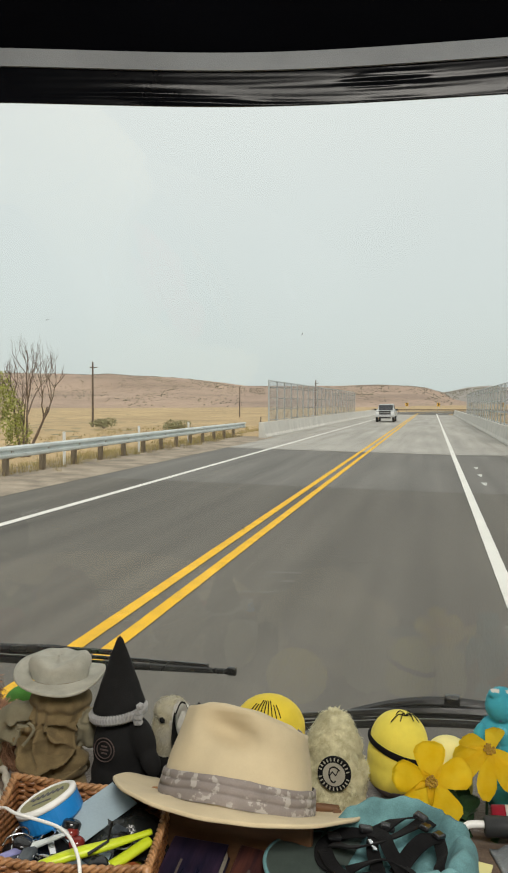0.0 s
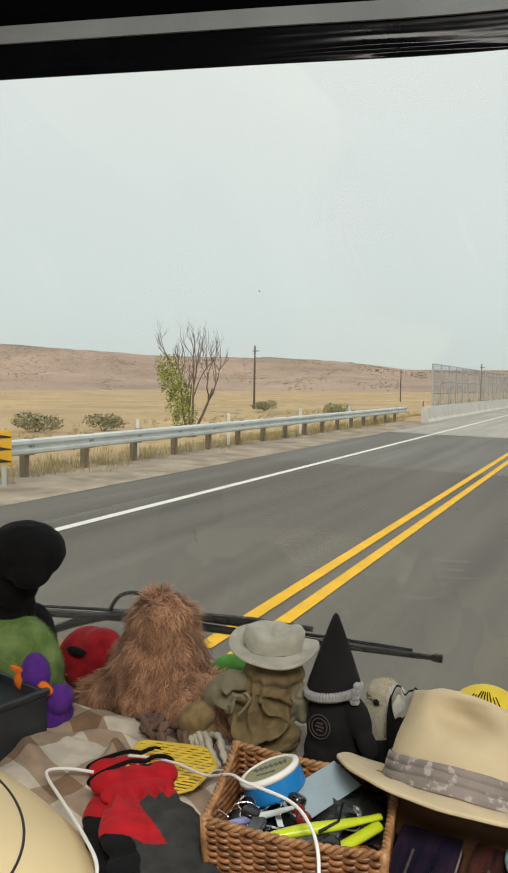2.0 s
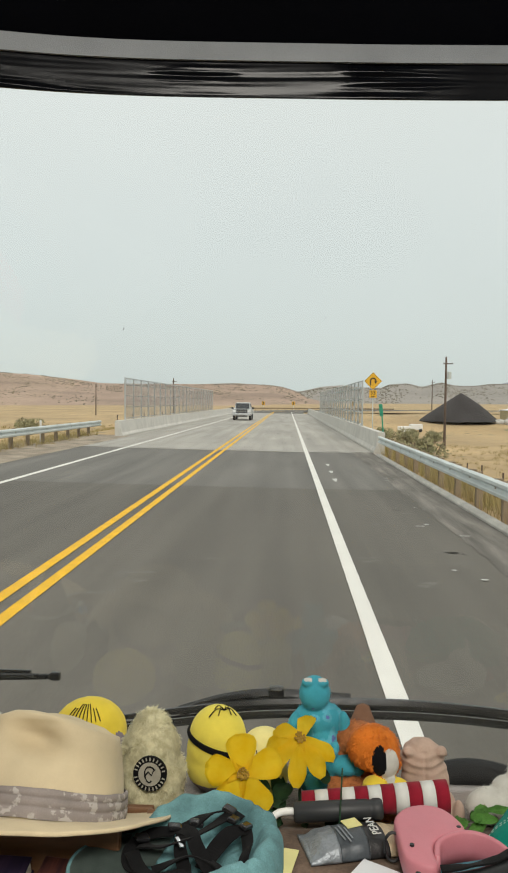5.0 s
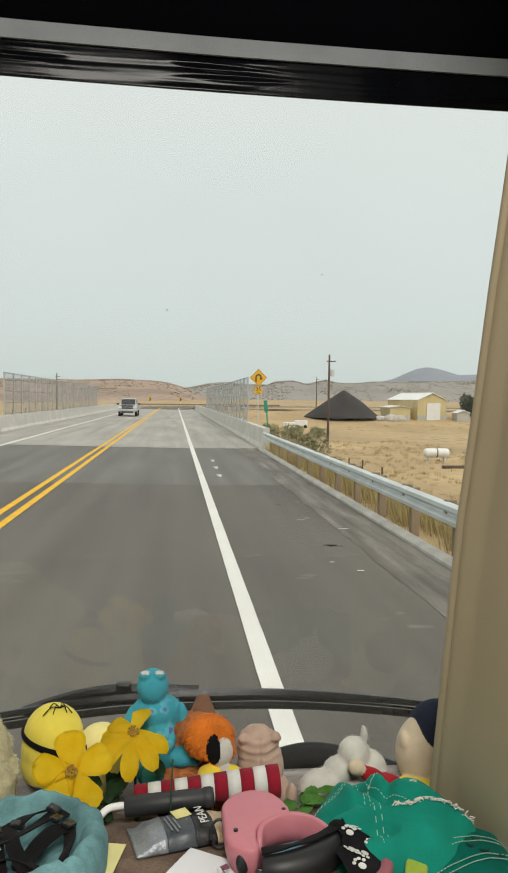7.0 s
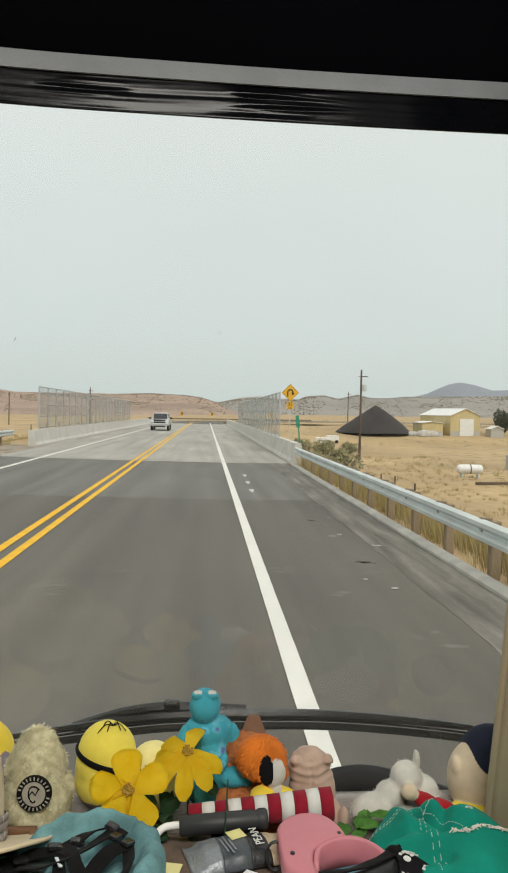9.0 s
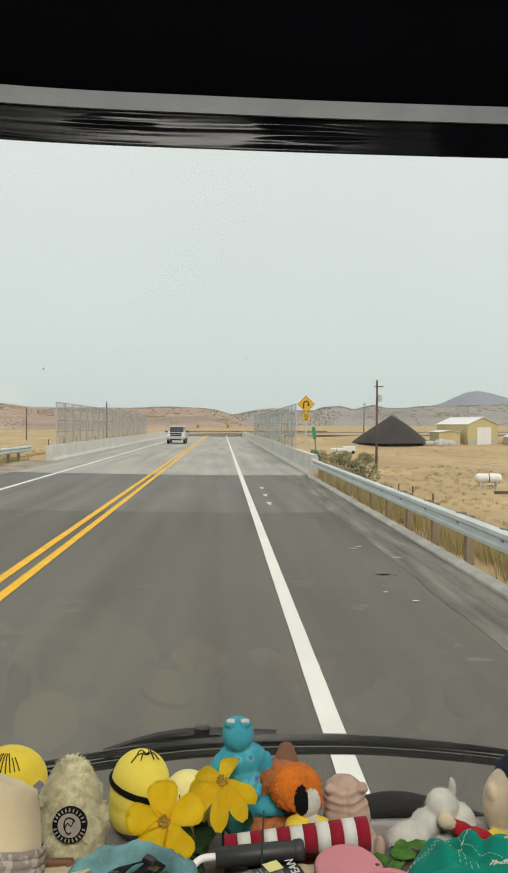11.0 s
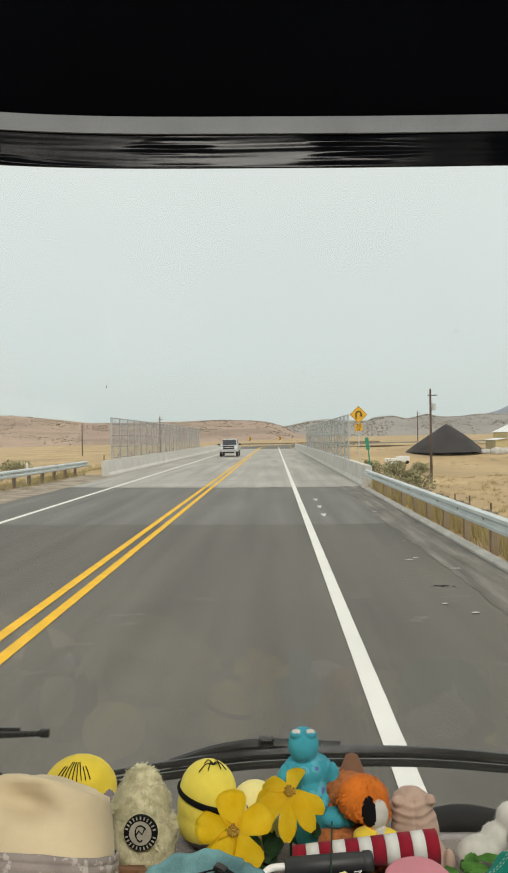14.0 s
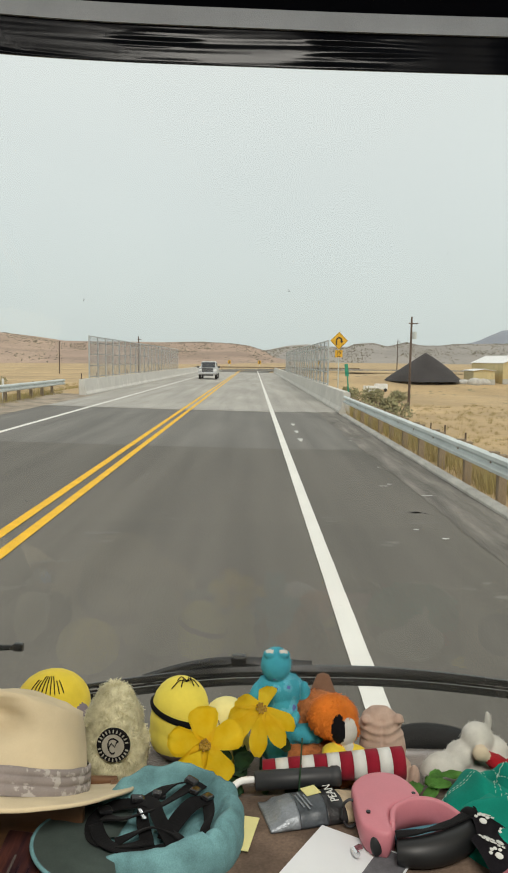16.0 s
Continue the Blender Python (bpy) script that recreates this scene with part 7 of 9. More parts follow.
def valley(x, y, a, b, width):
    """One fold: depth 1 along the line a-b, fading sideways."""
    d = Vector((b[0] - a[0], b[1] - a[1]))
    w_ = Vector((x - a[0], y - a[1]))
    t_ = max(0, min(1, w_.dot(d) / d.length_squared))
    return math.exp(-((w_ - d * t_).length / width) ** 2)


def cap_z(x, y):
    """Slumped crown of the cap over its own floor."""
    rho = min(1, math.hypot(x / 0.110, y / 0.110))
    z = 0.066 * (1 - rho ** 3.0) ** 0.62
    for a_, b_, w_, d_ in (((-0.040, 0.050), (0.004, -0.020), 0.009, 0.022), ((-0.10, 0.005), (-0.034, -0.010), 0.008, 0.018), ((-0.020, -0.022), (0.092, -0.010), 0.008, 0.016), ((0.020, 0.080), (-0.004, 0.020), 0.009, 0.012), ((-0.090, -0.045), (-0.02, -0.055), 0.007, 0.014), ((0.03, 0.05), (0.09, 0.02), 0.010, 0.008)):
        z -= d_ * valley(x, y, a_, b_, w_)
    for a_, b_, w_, d_ in (((-0.062, 0.075), (-0.052, -0.01), 0.010, 0.012), ((-0.016, 0.052), (0.030, 0.0), 0.010, 0.011), ((-0.03, -0.036), (0.095, -0.030), 0.009, 0.014), ((0.050, 0.075), (0.045, 0.01), 0.018, 0.007), ((-0.095, -0.02), (-0.04, -0.035), 0.008, 0.010)):
        z += d_ * valley(x, y, a_, b_, w_)
    return max(0.002, z + 0.006 * noise.noise((x * 16, y * 16, 3)) + 0.0025 * noise.noise((x * 45, y * 45, 8)))


bm = bmesh.new()
rows = []
for j in range(40):
    u = j / 39
    k_ = 1 - u ** 1.6
    rows.append([bm.verts.new((0.110 * k_ * math.cos(a) * (1 + 0.05 * noise.noise((2 * math.cos(a), 2 * math.sin(a), 1))), 0.110 * k_ * math.sin(a) * (1 + 0.05 * noise.noise((2 * math.cos(a), 2 * math.sin(a), 1))), 0)) for a in (2 * math.pi * i / 96 for i in range(96))])
for ra, rb in zip(rows, rows[1:]):
    for i in range(96):
        bm.faces.new((ra[i], ra[(i + 1) % 96], rb[(i + 1) % 96], rb[i]))
bmesh.ops.remove_doubles(bm, verts=bm.verts, dist=0.0003)
for v in bm.verts:
    v.co.z = cap_z(v.co.x, v.co.y)
part("crown", bm, M_CAPGREEN, cap, smooth=True)
bm = bmesh.new()


def bill_point(u, q):
    """The bill, arched across: q runs across it, u from the crown to its edge."""
    across, out = Vector((0.92, 0.30, 0)), Vector((0.36, -0.93, 0))
    p = Vector((0.050, -0.046, 0.044)) + across * (0.092 * q * (1 - 0.22 * u * u)) + out * (0.100 * u * math.sqrt(max(0.0, 1 - 0.55 * q * q)) - 0.012 * (1 - q * q))
    return p + Vector((0, 0, -0.030 * q * q - 0.016 * u + 0.0015 * noise.noise((q * 4, u * 4, 2))))


rows = [[bm.verts.new(bill_point(j / 11, q)) for q in np.linspace(-1, 1, 30)] for j in range(12)]
for ra, rb in zip(rows, rows[1:]):
    for i in range(29):
        bm.faces.new((ra[i], ra[i + 1], rb[i + 1], rb[i]))
bmesh.ops.solidify(bm, geom=list(bm.faces), thickness=0.004)
part("bill", bm, M_CAPGREEN, cap, "curved green bill with rows of stitching", smooth=True)
for u in (0.30, 0.38, 0.62, 0.70):
    bm = bmesh.new()
    for k in range(34):
        q = -0.92 + 1.84 * k / 34
        tube([bill_point(u, q) + Vector((0, 0, 0.0046)), bill_point(u, q + 0.034) + Vector((0, 0, 0.0046))], 0.0006, 4, bm)
    part("stitching", bm, M_STITCH, cap)
M_TEAR = cloth("dark_torn_edge", (0.004, 0.06, 0.05), 0.2)
for u, q, l_ in ((0.40, 0.10, 0.07), (0.52, 0.22, 0.09), (0.30, 0.30, 0.06), (0.60, 0.50, 0.07)):
    part("tear", tube([bill_point(u + 0.05 * math.sin(3.1 * k / 6), q + l_ * 2.4 * k / 6) + Vector((0, 0, 0.0042)) for k in range(7)], [0.0006, 0.0014, 0.0018, 0.002, 0.0017, 0.0012, 0.0005], 5), M_TEAR, cap)
rr = random.Random(12)
bm = bmesh.new()
for k in range(70):
    x0, y0 = -0.010 + 0.105 * k / 69, -0.034 + 0.006 * k / 69 + rr.uniform(-0.004, 0.004)
    q = Vector((x0, y0, cap_z(x0, y0) + 0.0005))
    tube([q, q + Vector((rr.uniform(-0.005, 0.005), rr.uniform(-0.006, 0.003), 0.0022)), q + Vector((rr.uniform(-0.008, 0.008), rr.uniform(-0.008, 0.004), 0.0010))], 0.0007, 4, bm)
part("frayed_edge", bm, M_FRAY, cap, "frayed white edge")


def stitches(parent, line, step=0.0042):
    bm = bmesh.new()
    pts = spline([Vector((x, y, cap_z(x, y) + 0.0006)) for x, y in line], max(8, int(sum((Vector(b) - Vector(a)).length for a, b in zip(line, line[1:])) / step) * 2))
    for a, b in zip(pts[::2], pts[1::2]):
        a, b = Vector((a.x, a.y, cap_z(a.x, a.y) + 0.0006)), Vector((b.x, b.y, cap_z(b.x, b.y) + 0.0006))
        tube([a, b], 0.0005, 4, bm)
    part("stitching", bm, M_STITCH, parent)


for line in ([(-0.034, 0.106), (-0.036, 0.085), (-0.032, 0.065), (-0.028, 0.039)], [(0.040, 0.098), (0.024, 0.078), (0.006, 0.060), (-0.028, 0.039)], [(-0.10, 0.045), (-0.078, 0.036), (-0.055, 0.034), (-0.028, 0.039)], [(-0.028, 0.039), (-0.010, 0.015), (0.010, -0.010), (0.030, -0.030)], [(-0.028, 0.039), (-0.036, 0.005), (-0.034, -0.030), (-0.030, -0.07)]):
    for off in (-0.004, 0.004):
        stitches(cap, [(x + off * (0.9 if abs(line[0][1] - line[-1][1]) > 0.03 else 0.2), y + off * 0.7) for x, y in line])
part("eyelet", revolve([(0.0025, 0.0), (0.005, 0.0), (0.005, 0.002), (0.0025, 0.002)], 12, ring=True, m=Matrix.Translation((0.036, 0.036, cap_z(0.036, 0.036)))), M_STITCH, cap)

# ---------------------------------------------------------------- flowers
M_PETAL = cloth("yellow_silk_petal", (0.96, 0.70, 0.02), 0.08, second=(0.97, 0.80, 0.08), sheen=0.1, size=0.02, fine=0.004)
n_, l_ = M_PETAL.node_tree.nodes, M_PETAL.node_tree.links
thin_, both_ = n_.new("ShaderNodeBsdfTranslucent"), n_.new("ShaderNodeMixShader")
thin_.inputs["Color"].default_value = (1.0, 0.78, 0.03, 1)
both_.inputs["Fac"].default_value = 0.46
l_.new(n_["Principled BSDF"].outputs[0], both_.inputs[1])
l_.new(thin_.outputs[0], both_.inputs[2])
l_.new(both_.outputs[0], n_["Material Output"].inputs["Surface"])
M_LEAF = cloth("dark_green_silk_leaf", (0.03, 0.075, 0.03), 0.3, sheen=0.2)
M_CENTRE = cloth("ochre_flower_centre", (0.33, 0.20, 0.03), 0.3)
M_STEM = material("green_wire_stem", (0.02, 0.06, 0.03), 0.6, 0, 0.2, 0.02, 0.004, 0.1)


def petal(bm, m, length, width, curl, seed, broad=False):
    rows = []
    for j in range(9):
        u = j / 8
        w_ = width * math.sin(math.pi * (0.12 + 0.76 * u) ** 0.9) * (1 if u < 0.95 else 0.75)
        if broad:
            w_ = width * (0.30 + 0.85 * min(u, 0.72) ** 0.8) * math.sqrt(max(0.10, 1 - (max(0, u - 0.66) / 0.36) ** 2))
        rows.append([bm.verts.new(m @ Vector((length * u + 0.004 * noise.noise((s * 3, u * 3, seed)), w_ * s, curl * u * u * length + 0.10 * w_ * (s * s - 0.3) + 0.0034 * noise.noise((s * 5, u * 3, seed + 4)) + 0.0012 * math.sin(s * 11 + seed) * u))) for s in np.linspace(-1, 1, 7)])
    for ra, rb in zip(rows, rows[1:]):
        for i in range(6):
            bm.faces.new((ra[i], ra[i + 1], rb[i + 1], rb[i]))


def silk_flower(at, facing, size, angles, curl, label, seed, wide=0.48):
    f_ = thing("silk_flower", at, label, "artificial flower", "silk flowers")
    m0 = pose(0, 0, 0, *facing)
    for k, a in enumerate(angles):
        bm = bmesh.new()
        petal(bm, m0 @ pose(0, 0, 0.001 * (k % 2), 0, 0, a), size * (1 + 0.08 * math.sin(5 * k)), size * wide, curl, seed + k, True)
        bmesh.ops.solidify(bm, geom=list(bm.faces), thickness=0.0008)
        part("petal", bm, M_PETAL, f_, smooth=True)
    bm = bmesh.new()
    rr = random.Random(seed)
    for k in range(44):
        a, d = rr.uniform(0, 6.28), 0.0078 * math.sqrt(rr.random())
        bmesh.ops.create_icosphere(bm, subdivisions=1, radius=0.0019, matrix=m0 @ Matrix.Translation((d * math.cos(a), d * math.sin(a), 0.004 + rr.uniform(0, 0.003))))
    part("centre", bm, M_CENTRE, f_)
    return f_


f1 = silk_flower((-0.099, 1.06, 1.592), (78, 0, 0), 0.055, [20, 95, 176, 240, 300], -0.06, "open yellow silk flower among the toys", 3, 0.42)
part("stem", tube(spline([(0, 0.01, -0.002), (0.01, 0.05, -0.05), (0.02, 0.07, -0.112 + 0.004)], 10), 0.002, 6), M_STEM, f1)
f2 = silk_flower((-0.020, 1.12, 1.614), (36, 0, -8), 0.054, [84, 150, 186, 222, 268, 310, 345], -0.48, "drooping yellow silk flower among the toys", 23, 0.27)
part("stem", tube(spline([(0, 0.01, -0.002), (0.0, 0.03, -0.06), (0.0, 0.04, -0.131)], 10), 0.002, 6), M_STEM, f2)


def lemon_strokes(bm, o):
    for k in range(5):
        x = -0.094 + 0.009 * k
        tube(shifted(spline([(x, 1.1745 + 12 * (x + 0.074) ** 2, 1.572 - 0.002 * k), (x + 0.001, 1.1725 + 12 * (x + 0.074) ** 2, 1.560), (x + 0.001, 1.174 + 12 * (x + 0.074) ** 2, 1.548 + 0.002 * (k % 2))], 6), o), 0.0010, 5, bm, 1)


soft_toy("soft_toy", [((-0.074, 1.205, 1.562), (0.035, 0.033, 0.031), N0, 0), ((-0.072, 1.205, 1.520), (0.036, 0.033, 0.040), N0, 0)], [cloth("pale_lemon_plush", (0.80, 0.72, 0.30), 0.08), C_BLACK], (-0.073, 1.20, DASH), "pale lemon plush with dark stitched strokes", voxel=0.003, extra=(("stitching", lemon_strokes),))
leafy = thing("silk_leaves", (-0.03, 1.10, DASH), "dark green silk leaves under the flowers", "artificial leaves")
rr = random.Random(8)
for k in range(15):
    bm = bmesh.new()
    m0 = pose(rr.uniform(-0.05, 0.08), rr.uniform(-0.04, 0.05), rr.uniform(0.02, 0.075), rr.uniform(-30, 60), rr.uniform(-50, 20), rr.uniform(0, 360))
    petal(bm, m0, rr.uniform(0.035, 0.055), 0.014, -0.3, k)
    bmesh.ops.solidify(bm, geom=list(bm.faces), thickness=0.0008)
    part("leaf", bm, M_LEAF, leafy, smooth=True)
part("wire", tube([(0.06, -0.05, 0.0), (0.062, -0.05, 0.06), (0.065, -0.045, 0.125)], 0.0012, 5), M_STEM, leafy)

# ---------------------------------------------------------------- small things on the blanket
M_STRIPE_R = cloth("crimson_cotton", (0.24, 0.012, 0.026), 0.15, sheen=0.2)
M_STRIPE_W = cloth("white_cotton", (0.60, 0.61, 0.58), 0.08, sheen=0.2)
roll = thing("rolled_cloth", pose(-0.018, 1.100, TOP + 0.016, 0, 87.0, 2), "rolled cloth with red and white stripes", "rolled cloth")
for k in range(11):
    z0, z1 = 0.205 * k / 11, 0.205 * (k + 1) / 11
    r0, r1 = 0.015 + 0.008 * k / 11, 0.015 + 0.008 * (k + 1) / 11
    part("stripe", revolve([(r0 - 0.004, z0), (r0, z0 + 0.0005), (r1, z1 - 0.0005), (r1 - 0.004, z1)], 28, m=Matrix.Translation((0, 0, 0)) @ pose(0, 0, 0, 0, 0, 0)), M_STRIPE_R if k % 2 == 0 else M_STRIPE_W, roll, smooth=True)
M_DARKGREY = material("dark_grey_rubber", (0.024, 0.026, 0.028), 0.55, 0, 0.15, 0.05, 0.002, 0.08, depth=0.0004)
torch = thing("torch", pose(-0.030, 1.062, TOP + 0.022, 0, 88, 4), "dark grey cylindrical torch lying sideways", "torch")
part("barrel", revolve([(0.0, 0.0), (0.011, 0.0), (0.0135, 0.002), (0.0135, 0.100), (0.0125, 0.103), (0.0125, 0.107), (0.014, 0.109), (0.014, 0.118), (0.012, 0.121), (0.0, 0.121)], 24), M_DARKGREY, torch, smooth=True)
pipe = thing("bent_pipe", (-0.02, 1.062, TOP + 0.002), "white bent plastic pipe beside the torch", "pipe")
part("pipe", tube(spline([(-0.056, -0.028, 0.006), (-0.044, -0.012, 0.012), (-0.030, -0.002, 0.020), (-0.008, 0.0, 0.022)], 16), 0.005, 10), M_WHITE, pipe, smooth=True)

M_FOIL = material("grey_foil", (0.20, 0.22, 0.24), 0.35, 0.3, 0.2, 0.03, 0.004, 0.4, depth=0.003)
M_FOILDARK = material("dark_print_foil", (0.055, 0.065, 0.075), 0.4, 0.1, 0.25, 0.02, 0.003, 0.2, depth=0.002)
M_PRINTBLACK = material("black_print", (0.012, 0.012, 0.013), 0.45, 0, 0.1, 0.02, 0.003, 0.1)
M_PRINTCREAM = material("cream_print", (0.50, 0.40, 0.26), 0.5, 0, 0.15, 0.02, 0.004, 0.1)
M_PRINTLEMON = material("lemon_print", (0.62, 0.58, 0.24), 0.5, 0, 0.1, 0.02, 0.004, 0.1)
pouch = thing("snack_pouch", pose(-0.017, 1.003, TOP + 0.004, 0, 0, 14), "grey foil snack pouch with black and cream print", "snack pouch")
PL, PW = 0.135, 0.068


def pouch_z(u, v):
    return 0.020 * (max(0, math.sin(math.pi * min(1, u * 1.02 + 0.02))) ** 0.5) * (max(0, math.sin(math.pi * v)) ** 0.45) * (1 if u > 0.14 else u / 0.14) + 0.0022 * noise.noise((u * 9, v * 7, 4)) + 0.003


def pouch_sheet(u0, u1, lift=0.0, n=14):
    bm = bmesh.new()
    up = [[bm.verts.new((PL * (u0 + (u1 - u0) * i / n), PW * (j / 12 - 0.5), pouch_z(u0 + (u1 - u0) * i / n, j / 12) + lift)) for j in range(13)] for i in range(n + 1)]
    dn = [[bm.verts.new((v.co.x, v.co.y, 0.0)) for v in row] for row in up]
    for g in (up, dn):
        for ra, rb in zip(g, g[1:]):
            for j in range(12):
                bm.faces.new((ra[j], ra[j + 1], rb[j + 1], rb[j]))
    for j in (0, 12):
        for i in range(n):
            bm.faces.new((up[i][j], up[i + 1][j], dn[i + 1][j], dn[i][j]))
    for i in (0, n):
        for j in range(12):
            bm.faces.new((up[i][j], up[i][j + 1], dn[i][j + 1], dn[i][j]))
    return bm


part("end_seal", pouch_sheet(0.0, 0.30), M_FOIL, pouch, "grey crimped end", smooth=True)
part("printed_panel", pouch_sheet(0.30, 0.58), M_FOILDARK, pouch, "dark printed foil", smooth=True)
part("black_panel", pouch_sheet(0.58, 0.78), M_PRINTBLACK, pouch, smooth=True)
part("cream_panel", pouch_sheet(0.78, 1.0), M_PRINTCREAM, pouch, smooth=True)
part("picture_patch", box((0.022, 0.020, 0.001), (PL * 0.50, 0.012, 0.0232), (0, 0, 12), 0.0004), M_PRINTLEMON, pouch)
lettering("PEAN", 0.0165, M_STRIPE_W, pouch, pose(PL * 0.685, 0.0, 0.0238, 0, 0, 90), depth=0.0003)
for k, (u, w_) in enumerate(((0.34, 0.03), (0.38, 0.04), (0.42, 0.026))):
    part("text_bar", box((0.0022, w_, 0.0006), (PL * u, -0.008, 0.0228), (0, 0, 8)), M_FOIL, pouch)

M_LEASHPINK = material("pink_plastic", (0.50, 0.175, 0.21), 0.5, 0, 0.05, 0.05, 0.002, 0.06, depth=0.0005)
M_LEASHBLACK = material("black_rubber", (0.010, 0.011, 0.012), 0.5, 0, 0.15, 0.03, 0.002, 0.08, depth=0.0004)
leash = thing("retractable_leash", pose(0.158, 0.955, TOP + 0.004, 0, 0, 0), "pink retractable dog leash with black grip", "dog leash")
outline = spline([(-0.0605, 0.030, 0), (-0.060, 0.055, 0), (-0.050, 0.074, 0), (-0.034, 0.086, 0), (-0.014, 0.090, 0), (0.006, 0.083, 0), (0.019, 0.066, 0), (0.027, 0.044, 0), (0.024, 0.031, 0), (0.008, 0.025, 0), (-0.010, 0.015, 0), (-0.019, 0.002, 0), (-0.021, -0.018, 0), (-0.020, -0.034, 0), (-0.028, -0.041, 0), (-0.044, -0.036, 0), (-0.056, -0.024, 0), (-0.060, -0.004, 0), (-0.0605, 0.024, 0)], 90)
bm = bmesh.new()
mid = Vector((-0.020, 0.030, 0))
levels = [(0.86, 0.004), (0.93, 0.009), (0.975, 0.018), (1.0, 0.028), (1.0, 0.036), (0.985, 0.0395), (0.955, 0.0415), (0.90, 0.0424)]
rings_ = []
for k, z in levels:
    ring_ = []
    for i, p in enumerate(outline):
        d = (outline[(i + 1) % len(outline)] - outline[i - 1]).normalized()
        inset = (1 - k) * 0.055
        ring_.append(bm.verts.new((p.x + d.y * inset, p.y - d.x * inset, z + 0.0020 * (p.y - 0.03) / 0.05)))
    rings_.append(ring_)
n = len(outline)
bm.faces.new(rings_[-1])
bm.faces.new(rings_[0][::-1])
for ra, rb in zip(rings_, rings_[1:]):
    for i in range(n):
        bm.faces.new((ra[i], ra[(i + 1) % n], rb[(i + 1) % n], rb[i]))
bmesh.ops.recalc_face_normals(bm, faces=bm.faces)
part("housing", bm, M_LEASHPINK, leash, smooth=True)
bm = bmesh.new()
path_ = spline([(-0.019, -0.020, 0), (-0.013, 0.006, 0), (0.002, 0.020, 0), (0.022, 0.028, 0), (0.040, 0.027, 0), (0.058, 0.016, 0), (0.071, -0.002, 0), (0.076, -0.022, 0)], 40)
rows = []
for i, p in enumerate(path_):
    d = (path_[min(i + 1, 39)] - path_[max(i - 1, 0)]).normalized()
    side = Vector((-d.y, d.x, 0))
    top_ = 0.040 + 0.005 * math.sin(math.pi * i / 39) - 0.006 * (i / 39) ** 3
    rows.append([bm.verts.new(p + side * q * 0.0036 + Vector((0, 0, z))) for q, z in ((-1, 0.003), (-1.15, top_ * 0.5), (-1, top_ - 0.002), (-0.5, top_), (0.5, top_), (1, top_ - 0.002), (1.15, top_ * 0.5), (1, 0.003))])
for ra, rb in zip(rows, rows[1:]):
    for i in range(8):
        bm.faces.new((ra[i], ra[(i + 1) % 8], rb[(i + 1) % 8], rb[i]))
bm.faces.new(rows[0])
bm.faces.new(rows[-1])
bmesh.ops.recalc_face_normals(bm, faces=bm.faces)
part("handle", bm, M_LEASHPINK, leash, "tall pink band handle", smooth=True)
part("grip", tube(spline([(-0.016, -0.042, 0.016), (0.006, -0.046, 0.018), (0.034, -0.040, 0.019), (0.060, -0.026, 0.020), (0.076, -0.010, 0.021), (0.082, 0.0, 0.024)], 30), [0.015 + 0.004 * math.sin(math.pi * k / 29) for k in range(30)], 14), M_LEASHBLACK, leash, "black rubber lower grip", smooth=True)
part("strap", ribbon([(-0.018, -0.036, 0.034), (0.008, -0.036, 0.038), (0.036, -0.028, 0.039), (0.062, -0.014, 0.040), (0.080, 0.0, 0.040)], 0.014, twist=0.3, seed=2), M_WEB, leash, "soft black wrist strap", smooth=True)
part("inner_lining", box((0.070, 0.046, 0.010), (0.022, -0.008, 0.009), (0, 0, 16), 0.004), material("turquoise_label", (0.06, 0.22, 0.28), 0.5, 0, 0.1, 0.02, 0.002, 0.05), leash)
bm = bmesh.new()
bmesh.ops.create_uvsphere(bm, u_segments=20, v_segments=12, radius=1, matrix=pose(-0.040, -0.0345, 0.020, -8, 0, 14) @ Matrix.Diagonal((0.0085, 0.006, 0.0135, 1)))
part("button", bm, M_LEASHBLACK, leash, "oval black brake button", smooth=True)
for x, y in ((-0.046, -0.002), (0.019, 0.040)):
    part("screw_hole", rod((x, y, 0.0405), (x, y, 0.0432), 0.0028, sides=12), M_LEASHBLACK, leash)
part("ring", tube([(-0.064 + 0.011 * math.cos(a), 0.030 + 0.004 * math.sin(a), 0.020 + 0.016 * math.sin(a)) for a in np.linspace(0.8, 5.6, 20)], 0.0019, 6), M_LEASHBLACK, leash)
part("hook", tube([(-0.058, -0.022, 0.008), (-0.067, -0.030, 0.010), (-0.064, -0.040, 0.010)], 0.0042, 8), M_CHROME, leash, "chrome hook end")
bm = bmesh.new()
for x, y, z, a, b, c in ((0.084, 0.004, 0.030, 0.017, 0.013, 0.015), (0.094, 0.012, 0.036, 0.013, 0.011, 0.012), (0.080, -0.010, 0.022, 0.013, 0.012, 0.016)):
    bmesh.ops.create_icosphere(bm, subdivisions=3, radius=1, matrix=pose(x, y, z, 0, 20, 30) @ Matrix.Diagonal((a, b, c, 1)))
for v in bm.verts:
    v.co += v.normal * 0.0022 * (0.5 - 2 * abs(noise.noise(v.co * 90)))
part("knot", bm, M_WEB, leash, "knotted black strap", smooth=True)

